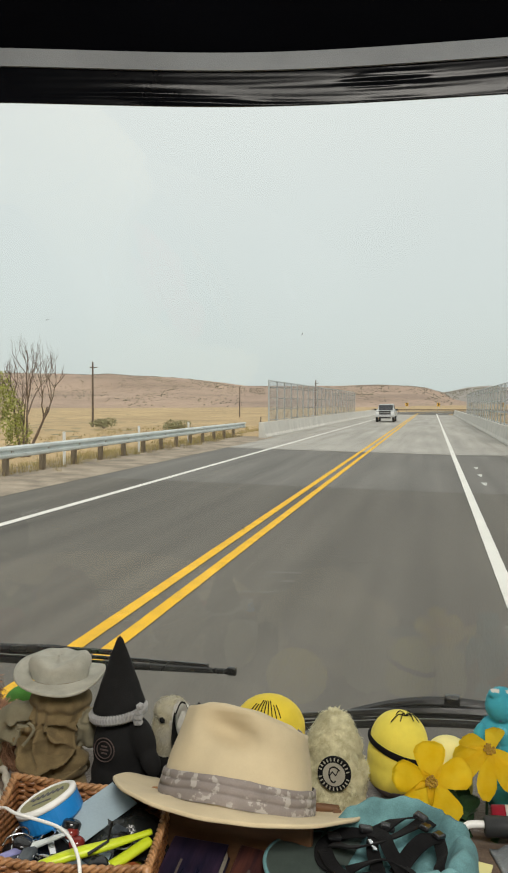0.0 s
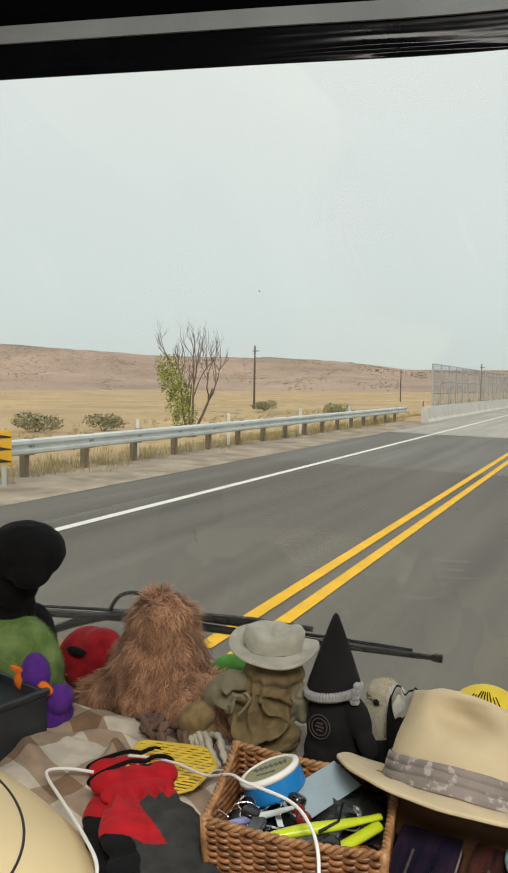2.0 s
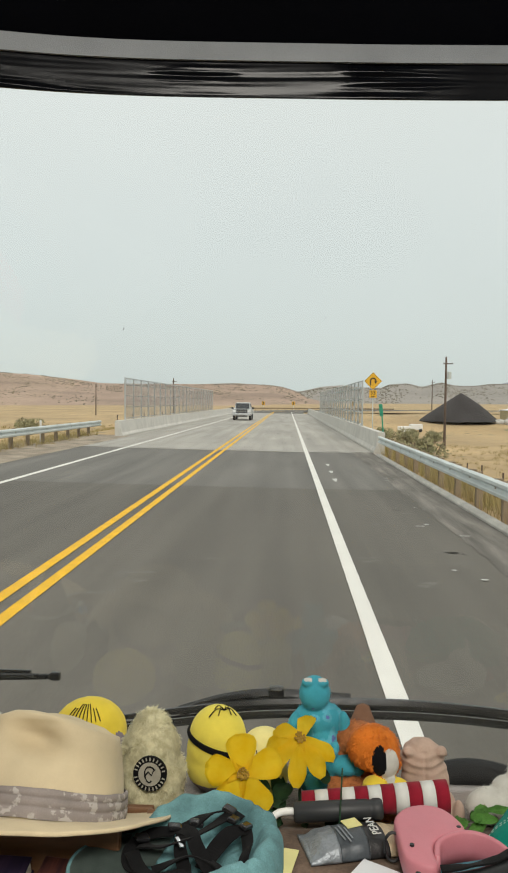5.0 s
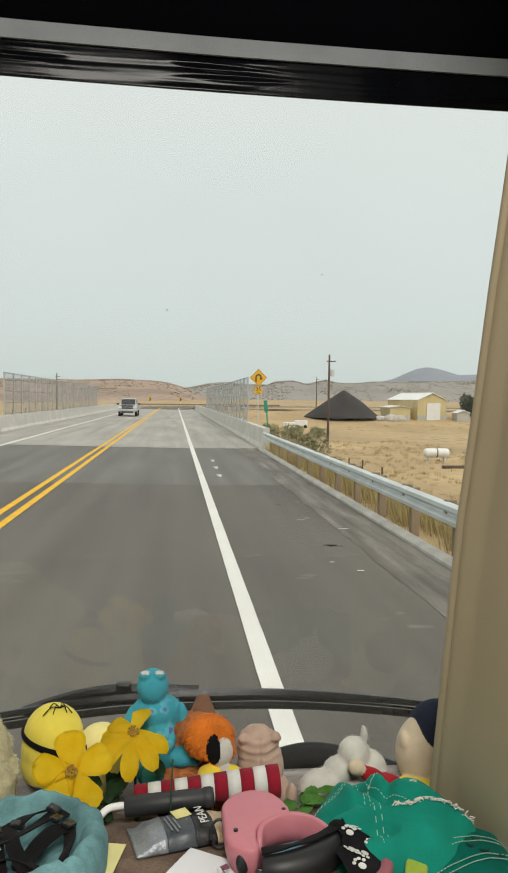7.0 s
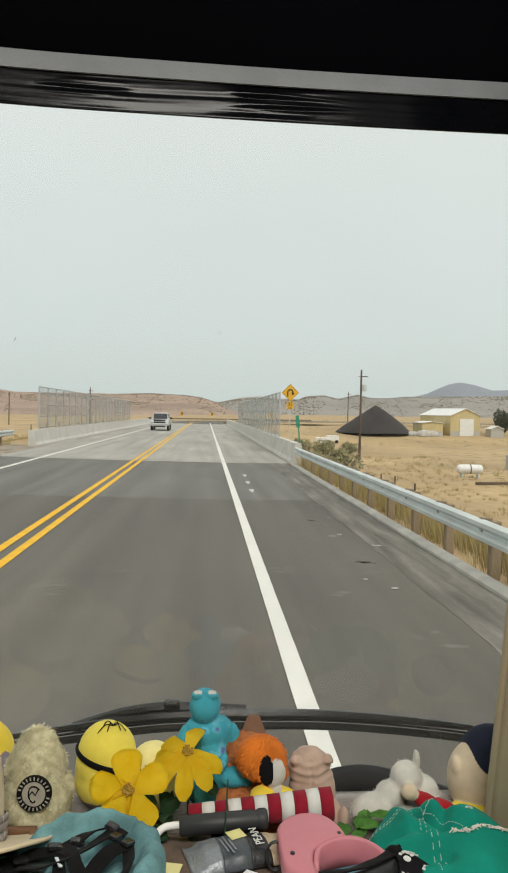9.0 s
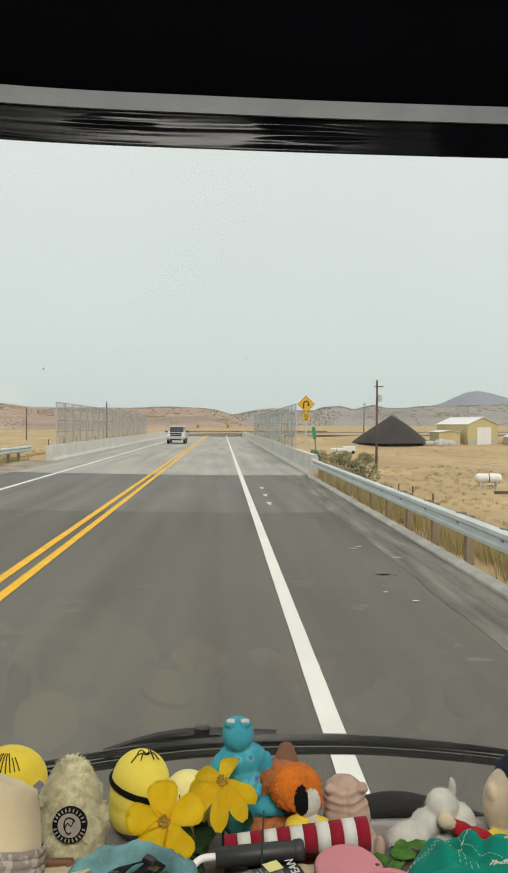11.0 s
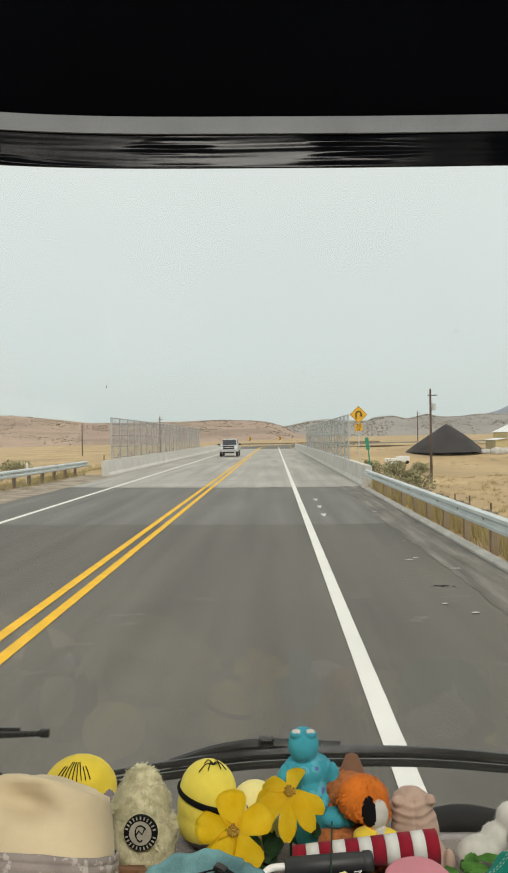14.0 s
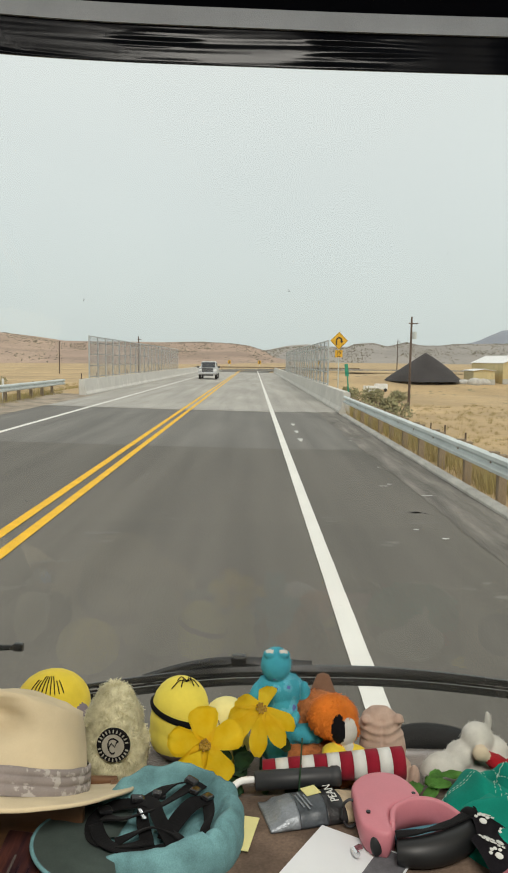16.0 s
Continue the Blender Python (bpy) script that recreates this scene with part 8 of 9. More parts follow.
M_PAWCLOTH = cloth("black_pattern_cotton", (0.018, 0.016, 0.020), 0.2, sheen=0.15)
collar = thing("bandana_collar", pose(0.236, 0.930, TOP + 0.008, 0, 0, 0) @ Matrix.Diagonal((1.45, 1.35, 1.1, 1)), "black dog collar bandana with white paw prints", "dog collar")
bm = bmesh.new()
rows = []
for j in range(18):
    a = radians(-75 + 130 * j / 17)
    c_, s_ = math.cos(a), math.sin(a)
    rows.append([bm.verts.new((-0.01 + (0.012 + 0.036 * k) * c_, 0.0 + (0.02 + 0.045 * k) * s_, 0.032 - 0.014 * k * k + 0.003 * math.sin(5 * a))) for k in np.linspace(0, 1, 8)])
for ra, rb in zip(rows, rows[1:]):
    for i in range(7):
        bm.faces.new((ra[i], ra[i + 1], rb[i + 1], rb[i]))
bmesh.ops.solidify(bm, geom=list(bm.faces), thickness=0.004)
part("cloth", bm, M_PAWCLOTH, collar, smooth=True)
edge_pts = [(-0.01 + 0.048 * math.cos(radians(a)), 0.065 * math.sin(radians(a)), 0.019 + 0.003 * math.sin(5 * radians(a))) for a in np.linspace(-75, 55, 20)]
part("edging", tube(edge_pts, 0.0055, 8), cloth("rose_ribbon", (0.30, 0.10, 0.12)), collar, "dusty rose edging", smooth=True)
for a, k in ((-55, 0.62), (-28, 0.5), (-5, 0.7), (22, 0.45), (42, 0.68), (-40, 0.25), (10, 0.22)):
    ar = radians(a)
    cx, cy, cz = -0.01 + (0.012 + 0.036 * k) * math.cos(ar), (0.02 + 0.045 * k) * math.sin(ar), 0.0338 - 0.014 * k * k + 0.003 * math.sin(5 * ar)
    bm = bmesh.new()
    d_k = Vector((0.036 * math.cos(ar), 0.045 * math.sin(ar), -0.028 * k))
    d_a = Vector((-(0.012 + 0.036 * k) * math.sin(ar), (0.02 + 0.045 * k) * math.cos(ar), 0.015 * math.cos(5 * ar)))
    m0 = Matrix.Translation((cx, cy, cz)) @ d_k.cross(d_a).to_track_quat("Z", "Y").to_matrix().to_4x4() @ pose(0, 0, 0, 0, 0, rr.uniform(-40, 40))
    for dx, dy, r_ in ((0, -0.0015, 0.0034), (-0.0050, 0.0032, 0.0016), (-0.0018, 0.0058, 0.0016), (0.0018, 0.0058, 0.0016), (0.0050, 0.0032, 0.0016)):
        bmesh.ops.create_cone(bm, cap_ends=True, segments=10, radius1=r_, radius2=r_, depth=0.0008, matrix=m0 @ Matrix.Translation((dx, dy, 0.0003)))
    part("paw_print", bm, M_STRIPE_W, collar)
lime = thing("lime_tag", pose(0.312, 0.868, TOP + 0.03, 0, 12, -20), "lime green fabric tag beside the collar", "tag")
part("tag", box((0.026, 0.052, 0.010), (0, 0, 0), (0, 0, 0), 0.004), cloth("lime_cotton", (0.30, 0.42, 0.05)), lime, smooth=True)

M_PAPER = material("white_paper", (0.66, 0.68, 0.70), 0.7, 0, 0.03, 0.1, 0.002, 0.05, depth=0.0005)
M_NOTE = material("pale_yellow_paper", (0.64, 0.60, 0.27), 0.7, 0, 0.05, 0.05, 0.002, 0.05, depth=0.0005)
M_INK = material("grey_ink", (0.10, 0.10, 0.11), 0.7, 0, 0.2, 0.01, 0.002, 0)
sheet = thing("paper_sheet", pose(0.058, 0.868, TOP + 0.0065, 0, 0, -32), "white printed paper sheet lying on the blanket", "paper")
part("page", box((0.125, 0.20, 0.0012), (0, 0, 0), bevel=0.0003), M_PAPER, sheet)
part("picture", box((0.040, 0.060, 0.0006), (0.040, 0.066, 0.0011)), M_INK, sheet, "dark grey picture block")
for k in range(9):
    part("text_bar", box((0.0022, 0.045 + 0.012 * math.sin(2.3 * k), 0.0005), (-0.028 + 0.0075 * k, -0.030 + 0.004 * math.sin(k), 0.0010)), M_INK, sheet)
note = thing("paper_note", pose(-0.050, 0.968, TOP + 0.0075, 0, 0, -12), "pale yellow paper notes under the cap", "paper", "yellow notes")
part("page", box((0.040, 0.070, 0.0015), bevel=0.0003), M_NOTE, note)
greens = thing("silk_leaves", (0.215, 1.085, TOP), "small green silk leaves beside the rolled cloth", "artificial leaves")
for k in range(7):
    bm = bmesh.new()
    petal(bm, pose(rr.uniform(-0.02, 0.025), rr.uniform(-0.015, 0.015), rr.uniform(0.004, 0.016), rr.uniform(-20, 30), rr.uniform(-20, 0), rr.uniform(0, 360)), 0.035, 0.010, -0.2, k + 50)
    bmesh.ops.solidify(bm, geom=list(bm.faces), thickness=0.0008)
    part("leaf", bm, cloth("bright_leaf_silk", (0.12, 0.30, 0.06), 0.3) if k == 0 else bpy.data.materials["bright_leaf_silk"], greens, smooth=True)

# ---------------------------------------------------------------- basket and what lies in it
M_WICKER = material("brown_wicker", (0.155, 0.058, 0.020), 0.42, 0, 0.3, 0.02, 0.003, 0.3, second=(0.29, 0.125, 0.046), depth=0.001, islands=0.25)
M_WICKERRIM = material("pale_wicker", (0.27, 0.125, 0.048), 0.45, 0, 0.3, 0.02, 0.003, 0.3, second=(0.42, 0.22, 0.095), depth=0.001)
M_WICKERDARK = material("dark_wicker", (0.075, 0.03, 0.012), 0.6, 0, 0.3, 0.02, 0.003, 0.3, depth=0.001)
basket = thing("wicker_basket", (-0.535, 0.89, DASH), "brown woven wicker basket full of odds and ends", "basket")
CORN = [Vector((-0.083, -0.099, 0)), Vector((0.125, -0.076, 0)), Vector((0.094, 0.097, 0)), Vector((-0.133, 0.085, 0))]
HGT = 0.092
for s in range(4):
    a, b = CORN[s], CORN[(s + 1) % 4]
    d = b - a
    nrm = Vector((d.y, -d.x, 0)).normalized()
    stakes = int(d.length / 0.0145)
    bm = bmesh.new()
    rows_n = 21
    for r_ in range(rows_n):
        z = 0.004 + (HGT - 0.006) * r_ / (rows_n - 1)
        pts = []
        steps = stakes * 4
        for k in range(steps + 1):
            u = k / steps
            flare = 0.93 + 0.07 * z / HGT
            w_ = 0.0032 * math.sin(math.pi * (u * stakes + (r_ % 2)))
            p = (a + d * u) * flare + nrm * w_
            pts.append((p.x, p.y, z + 0.006 * math.sin(math.pi * u) * (-z / HGT) * 1.2))
        tube(pts, 0.0031, 6, bm)
    # Solid dark panel added inside the weave to close gaps between strands.
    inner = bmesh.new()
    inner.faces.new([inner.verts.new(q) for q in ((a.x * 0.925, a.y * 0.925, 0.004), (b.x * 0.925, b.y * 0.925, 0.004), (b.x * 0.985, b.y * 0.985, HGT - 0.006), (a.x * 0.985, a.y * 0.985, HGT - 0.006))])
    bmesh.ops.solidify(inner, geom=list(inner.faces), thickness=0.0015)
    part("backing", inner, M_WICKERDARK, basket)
    tagged(part("woven_side", bm, M_WICKER, basket, smooth=True), kind="stuff")
    bm = bmesh.new()
    for k in range(stakes + 1):
        p = a + d * (k / stakes)
        tube([(p.x * 0.93, p.y * 0.93, 0.002), (p.x, p.y, HGT)], 0.0031, 5, bm)
    tagged(part("woven_stake", bm, M_WICKERRIM, basket), kind="stuff")
    bm = bmesh.new()
    for ph in (0, math.pi):
        pts = []
        for k in range(150):
            u = k / 149
            p = a + d * u
            th = u * d.length / 0.010 * math.pi + ph
            pts.append((p.x + nrm.x * 0.0026 * math.cos(th), p.y + nrm.y * 0.0026 * math.cos(th), HGT + 0.003 + 0.0026 * math.sin(th) - 0.006 * math.sin(math.pi * u)))
        tube(pts, 0.0029, 6, bm)
    part("rim_braid", bm, M_WICKERRIM, basket, smooth=True)
    part("corner", tube([(a.x * 0.93, a.y * 0.93, 0.0), (a.x * 0.99, a.y * 0.99, HGT * 0.7), (a.x, a.y, HGT + 0.007)], 0.0055, 8), M_WICKERRIM, basket, smooth=True)
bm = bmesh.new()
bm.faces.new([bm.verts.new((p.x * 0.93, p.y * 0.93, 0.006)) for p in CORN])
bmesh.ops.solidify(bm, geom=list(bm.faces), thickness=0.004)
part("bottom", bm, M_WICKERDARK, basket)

M_TINBLUE = material("bright_blue_plastic", (0.012, 0.19, 0.52), 0.35, 0, 0.06, 0.05, 0.003, 0.05)
M_TINTOP = material("cream_tin_print", (0.40, 0.37, 0.22), 0.45, 0, 0.2, 0.01, 0.002, 0.05, second=(0.26, 0.27, 0.13))
tin = thing("round_tin", pose(-0.592, 0.932, 1.560, -2, -24, 8) @ Matrix.Diagonal((0.9, 0.9, 0.95, 1)), "round blue tin with a cream printed lid", "tin")
part("body", revolve([(0.0, -0.016), (0.044, -0.016), (0.046, -0.013), (0.046, 0.010), (0.044, 0.012), (0.0, 0.012)], 40), M_TINBLUE, tin, smooth=False)
part("lid_rim", revolve([(0.038, 0.012), (0.0465, 0.010), (0.0465, 0.016), (0.041, 0.0185), (0.038, 0.017)], 40, ring=True), M_WHITE, tin, "white lid rim", smooth=True)
part("lid", revolve([(0.0, 0.0165), (0.039, 0.0165), (0.039, 0.012), (0.0, 0.012)], 40), M_TINTOP, tin)
part("script_bar", tube([(-0.026 + 0.0016 * k, 0.006 + 0.006 * math.sin(1.3 * k) + 0.0002 * k, 0.0170) for k in range(34)], 0.0012, 5), M_INK, tin)
part("text_bar", box((0.030, 0.0035, 0.0008), (0, -0.014, 0.0170), (0, 0, 0)), M_INK, tin)
M_PALEBLUE = material("pale_blue_card", (0.28, 0.36, 0.41), 0.6, 0, 0.05, 0.05, 0.004, 0.05)
cardb = thing("folded_card", pose(-0.528, 0.935, 1.560, 14, 10, -30), "pale blue folded card leaning in the basket", "card")
part("card", box((0.055, 0.095, 0.0015), bevel=0.0004), M_PALEBLUE, cardb)
part("fold", box((0.055, 0.0016, 0.016), (0, -0.047, -0.008), (12, 0, 0)), M_PALEBLUE, cardb)
# Bag coloured black and enlarged to paint in the hat brim's shadow.
bag = thing("plastic_bag", pose(-0.478, 0.930, 1.530, 22, 8, 10), "small plastic bag in the basket, blackened as brim shade", "bag")
part("bag", dome(0.050, 0.045, 0.024, 0.5, 31, 0.18, segs=32, rings_=10), material("shade_black_film", (0.018, 0.021, 0.021), 0.22, 0, 0.1, 0.02, 0.005, 0.2), bag, smooth=True)
M_LIME = material("lime_plastic", (0.50, 0.60, 0.02), 0.4, 0, 0.08, 0.03, 0.003, 0.05)
knife = thing("folding_tool", (-0.49, 0.862, 1.560), "lime green folding tool lying across the basket", "tool")
part("handle", tube(spline([(-0.066, -0.046, -0.006), (-0.03, -0.022, 0.0), (0.015, 0.008, 0.004), (0.052, 0.040, 0.006)], 20), [0.005 + 0.004 * math.sin(math.pi * min(1, k / 16)) for k in range(20)], 10, flat=0.7), M_LIME, knife, smooth=True)
part("handle", tube(spline([(0.020, -0.012, -0.012), (0.034, 0.008, -0.008), (0.052, 0.034, -0.002)], 12), 0.008, 10, flat=0.7), M_LIME, knife, smooth=True)
part("clip", tube([(-0.004, -0.022, 0.006), (0.012, 0.0, 0.011), (0.016, 0.004, 0.034)], 0.0018, 6), M_STRAP, knife)
M_CLEARBLUE = material("clear_violet_plastic", (0.22, 0.22, 0.42), 0.15, 0, 0.2, 0.02, 0.004, 0.05)
pen = thing("ballpoint_pen", (-0.595, 0.842, 1.552), "clear ballpoint pen with violet ink", "pen")
part("barrel", tube([(-0.028, -0.030, -0.004), (0.010, 0.010, 0.0)], 0.0055, 10), M_CLEARBLUE, pen, smooth=True)
part("tip", tube([(0.010, 0.010, 0.0), (0.050, 0.050, 0.004)], [0.005, 0.0025], 8), M_GALV, pen, "silver pen tip")
keys = thing("key_ring", (-0.585, 0.862, 1.545), "steel key ring with several keys", "keys")
for k in range(5):
    cx, cy = (-0.022, 0.012, -0.004, 0.03, 0.044)[k], (0.022, 0.026, 0.008, -0.012, -0.03)[k]
    part("ring", tube([(cx + 0.011 * math.cos(a), cy + 0.011 * math.sin(a) * 0.8, 0.004 + 0.006 * math.sin(a + k)) for a in np.linspace(0, 6.2, 20)], 0.0015, 6), M_CHROME, keys)
    part("key", box((0.009, 0.026, 0.002), (cx + 0.014, cy - 0.014, 0.002), (20, 10, 40 * k), 0.0008), M_CHROME, keys)
pads = thing("black_wallet", pose(-0.545, 0.875, 1.525, 4, -6, 20), "black wallet and cards under the clutter", "wallet")
part("body", box((0.16, 0.10, 0.022), bevel=0.006), M_STRAP, pads)
part("card", box((0.05, 0.03, 0.002), (0.035, -0.02, 0.0125), (0, 0, -15), 0.0006), M_PALEBLUE, pads)
rng3 = random.Random(77)
M_SMOKE = material("smoky_clear_plastic", (0.05, 0.06, 0.07), 0.12, 0, 0.3, 0.02, 0.004, 0.05)
M_MAROON = material("maroon_glossy_plastic", (0.16, 0.02, 0.015), 0.2, 0, 0.2, 0.02, 0.004, 0)
for k in range(16):
    x, y = rng3.uniform(-0.62, -0.46), rng3.uniform(0.825, 0.925)
    kind_ = k % 4
    t = thing("trinket", pose(x, y, 1.546 + rng3.uniform(0, 0.008), rng3.uniform(-20, 20), rng3.uniform(-20, 20), rng3.uniform(0, 360)), ("small smoky plastic case in the basket", "glossy maroon bead in the basket", "bent steel clip in the basket", "small black plastic cap in the basket")[kind_], "trinket", "odds and ends in the basket")
    if kind_ == 0:
        part("case", box((0.030, 0.020, 0.009), bevel=0.003), M_SMOKE, t)
        part("latch", box((0.008, 0.003, 0.005), (0, -0.011, 0), bevel=0.001), M_CHROME, t)
    elif kind_ == 1:
        part("bead", revolve([(0.0, -0.008), (0.006, -0.0075), (0.010, -0.003), (0.010, 0.003), (0.006, 0.0075), (0.0, 0.008)], 16), M_MAROON, t, smooth=True)
    elif kind_ == 2:
        part("wire", tube(spline([(-0.018, 0, 0), (-0.010, 0.008, 0.004), (0.006, 0.008, 0.006), (0.016, 0, 0.004), (0.008, -0.007, 0.002), (-0.008, -0.006, 0)], 24), 0.0014, 6), M_CHROME, t, smooth=True)
    else:
        part("cap", revolve([(0.0, 0.0), (0.011, 0.0), (0.012, 0.002), (0.012, 0.012), (0.010, 0.014), (0.0, 0.014)], 20), M_STRAP, t, smooth=True)
        part("ring", revolve([(0.0122, 0.003), (0.0130, 0.003), (0.0130, 0.005), (0.0122, 0.005)], 20, ring=True), M_GALV, t)
lighter = thing("lighter", pose(-0.452, 0.848, 1.548, 0, 20, 70), "amber translucent lighter with steel cap", "lighter")
part("body", box((0.05, 0.014, 0.010), bevel=0.003), material("amber_plastic", (0.30, 0.08, 0.03), 0.25, 0, 0.1, 0.02, 0.004, 0), lighter)
part("cap", box((0.014, 0.013, 0.010), (0.031, 0, 0), bevel=0.002), M_CHROME, lighter)

# ---------------------------------------------------------------- under the hat
M_WOOD = material("brown_varnished_wood", (0.15, 0.075, 0.036), 0.4, 0, 0.25, 0.05, 0.004, 0.15, stretch=(0.2, 1, 1), depth=0.001)
# Cover colours darkened to stand in for the shade under the hat.
M_BOOKBLUE = material("blue_violet_cover_shaded", (0.006, 0.009, 0.026), 0.3, 0, 0.4, 0.03, 0.004, 0.05, second=(0.026, 0.015, 0.03), stretch=(1.6, 0.25, 1))
M_BOOKRED = material("magenta_orange_cover_shaded", (0.020, 0.014, 0.024), 0.3, 0, 0.5, 0.022, 0.004, 0.05, second=(0.075, 0.026, 0.018), stretch=(1.8, 0.2, 1))
M_BOOKTITLE = material("dull_gilt_print", (0.07, 0.055, 0.05), 0.5, 0, 0.2, 0.01, 0.002, 0)
M_PAGES = material("book_pages", (0.55, 0.50, 0.40), 0.8, 0, 0.1, 0.02, 0.001, 0.2)
crate = thing("wooden_tray", (-0.335, 0.985, DASH), "brown wooden tray under the hat", "tray")
part("base", box((0.22, 0.20, 0.012), (0, 0, 0.008), bevel=0.003), M_WOOD, crate)
part("back_board", box((0.20, 0.014, 0.084), (-0.008, -0.036, 0.048), (-8, 0, 0), bevel=0.003), M_WOOD, crate)
part("rail", box((0.22, 0.012, 0.045), (0, 0.10, 0.026), bevel=0.003), M_WOOD, crate)
part("rail", box((0.012, 0.19, 0.045), (-0.108, 0, 0.026), bevel=0.003), M_WOOD, crate)
part("rail", box((0.012, 0.19, 0.045), (0.108, 0, 0.026), bevel=0.003), M_WOOD, crate)


def book(x, y, z, size, rot, cover, label):
    b_ = thing("book", pose(x, y, z, *rot), label, "book", "books on the dashboard")
    w_, d_, h_ = size
    part("cover", box((w_, d_, 0.003), (0, 0, h_ / 2), bevel=0.001), cover, b_)
    part("cover", box((w_, d_, 0.003), (0, 0, -h_ / 2), bevel=0.001), cover, b_)
    part("spine", box((0.003, d_, h_), (-w_ / 2, 0, 0), bevel=0.001), cover, b_)
    part("pages", box((w_ - 0.006, d_ - 0.006, h_ - 0.003), (0.001, 0, 0)), M_PAGES, b_)
    part("title_bar", box((0.003, d_ * 0.6, 0.0006), (-w_ * 0.2, 0, h_ / 2 + 0.0016)), M_BOOKTITLE, b_)


book(-0.385, 0.850, DASH + 0.036, (0.072, 0.17, 0.020), (14, 0, -3), M_BOOKBLUE, "paperback with a glossy blue-violet cover")
book(-0.303, 0.850, DASH + 0.034, (0.070, 0.17, 0.018), (14, 3, -5), M_BOOKRED, "paperback with a magenta and orange cover")

# ---------------------------------------------------------------- driver's side of the dash
M_PLAID = cloth("beige_plaid_wool", (0.53, 0.475, 0.40), 0.16, sheen=0.3)
n_, l_ = M_PLAID.node_tree.nodes, M_PLAID.node_tree.links
src_ = n_["Principled BSDF"].inputs["Base Color"].links[0].from_socket
uvm = n_.new("ShaderNodeMapping")
uvm.inputs["Rotation"].default_value = (0, 0, 0.35)
l_.new(n_["Texture Coordinate"].outputs["Object"], uvm.inputs["Vector"])
sep_ = n_.new("ShaderNodeSeparateXYZ")
l_.new(uvm.outputs[0], sep_.inputs[0])
cur = src_
for axis, rep in (("X", 0.13), ("Y", 0.12)):
    dv, fr_, lt_, mx_ = n_.new("ShaderNodeMath"), n_.new("ShaderNodeMath"), n_.new("ShaderNodeMath"), n_.new("ShaderNodeMix")
    dv.operation, fr_.operation, lt_.operation = "DIVIDE", "FRACT", "LESS_THAN"
    dv.inputs[1].default_value, lt_.inputs[1].default_value = rep, 0.36
    mx_.data_type, mx_.blend_type = "RGBA", "MULTIPLY"
    mx_.inputs["B"].default_value = (0.62, 0.52, 0.45, 1)
    l_.new(sep_.outputs[axis], dv.inputs[0])
    l_.new(dv.outputs[0], fr_.inputs[0])
    l_.new(fr_.outputs[0], lt_.inputs[0])
    l_.new(lt_.outputs[0], mx_.inputs["Factor"])
    l_.new(cur, mx_.inputs["A"])
    cur = mx_.outputs["Result"]
l_.new(cur, n_["Principled BSDF"].inputs["Base Color"])

plaid = thing("plaid_blanket", (-0.9, 1.0, DASH), "rumpled beige plaid blanket with knotted fringe", "blanket")
bm = bmesh.new()
nx, ny = 110, 80
rows = []
for j in range(ny + 1):
    row = []
    for i in range(nx + 1):
        u, v = i / nx, j / ny
        x = -0.28 + 0.50 * u
        y = -0.32 + 0.46 * v + 0.02 * noise.noise((u * 3, 0.3, 1))
        edge = min(1, 14 * min(u, 1 - u, v, 1 - v))
        fold = max(0, noise.noise((u * 4.2 + v * 2.0, v * 5.5 - u, 5))) * 0.028 + max(0, noise.noise((u * 9 + 2, v * 12, 8))) * 0.010
        bank = 0.034 * math.exp(-((v - 0.74 + 0.22 * u) / 0.10) ** 2) + 0.030 * max(0, v - 0.72) * (1 - u)
        layer = (x + 0.119) * -0.526 + (y - 0.027) * 0.85 + 0.010 * noise.noise((x * 14, y * 14, 2))
        bank = 0.020 * max(0, min(1, 0.5 + layer / 0.010)) + 0.4 * bank
        for fx, fy, ax, ay, turn_, up in ((-0.040, 0.040, 0.060, 0.010, 0.35, 0.020), (0.004, 0.010, 0.012, 0.034, 0.25, 0.024), (-0.055, 0.004, 0.050, 0.009, 0.10, 0.012), (-0.11, -0.060, 0.045, 0.014, -0.5, 0.016)):
            px_, py_ = x - fx, y - fy
            bank += up * math.exp(-((px_ * math.cos(turn_) + py_ * math.sin(turn_)) / ax) ** 2 - ((py_ * math.cos(turn_) - px_ * math.sin(turn_)) / ay) ** 2)
        row.append(bm.verts.new((x, y, 0.004 + edge * (0.004 + 0.8 * fold + bank))))
    rows.append(row)
for ra, rb in zip(rows, rows[1:]):
    for i in range(nx):
        bm.faces.new((ra[i], ra[i + 1], rb[i + 1], rb[i]))
part("cloth", bm, M_PLAID, plaid, smooth=True)
rr = random.Random(5)
M_FRINGEDARK = cloth("brown_wool_yarn", (0.16, 0.10, 0.075), 0.3)
M_FRINGE = cloth("cream_wool_yarn", (0.48, 0.45, 0.38), 0.2)
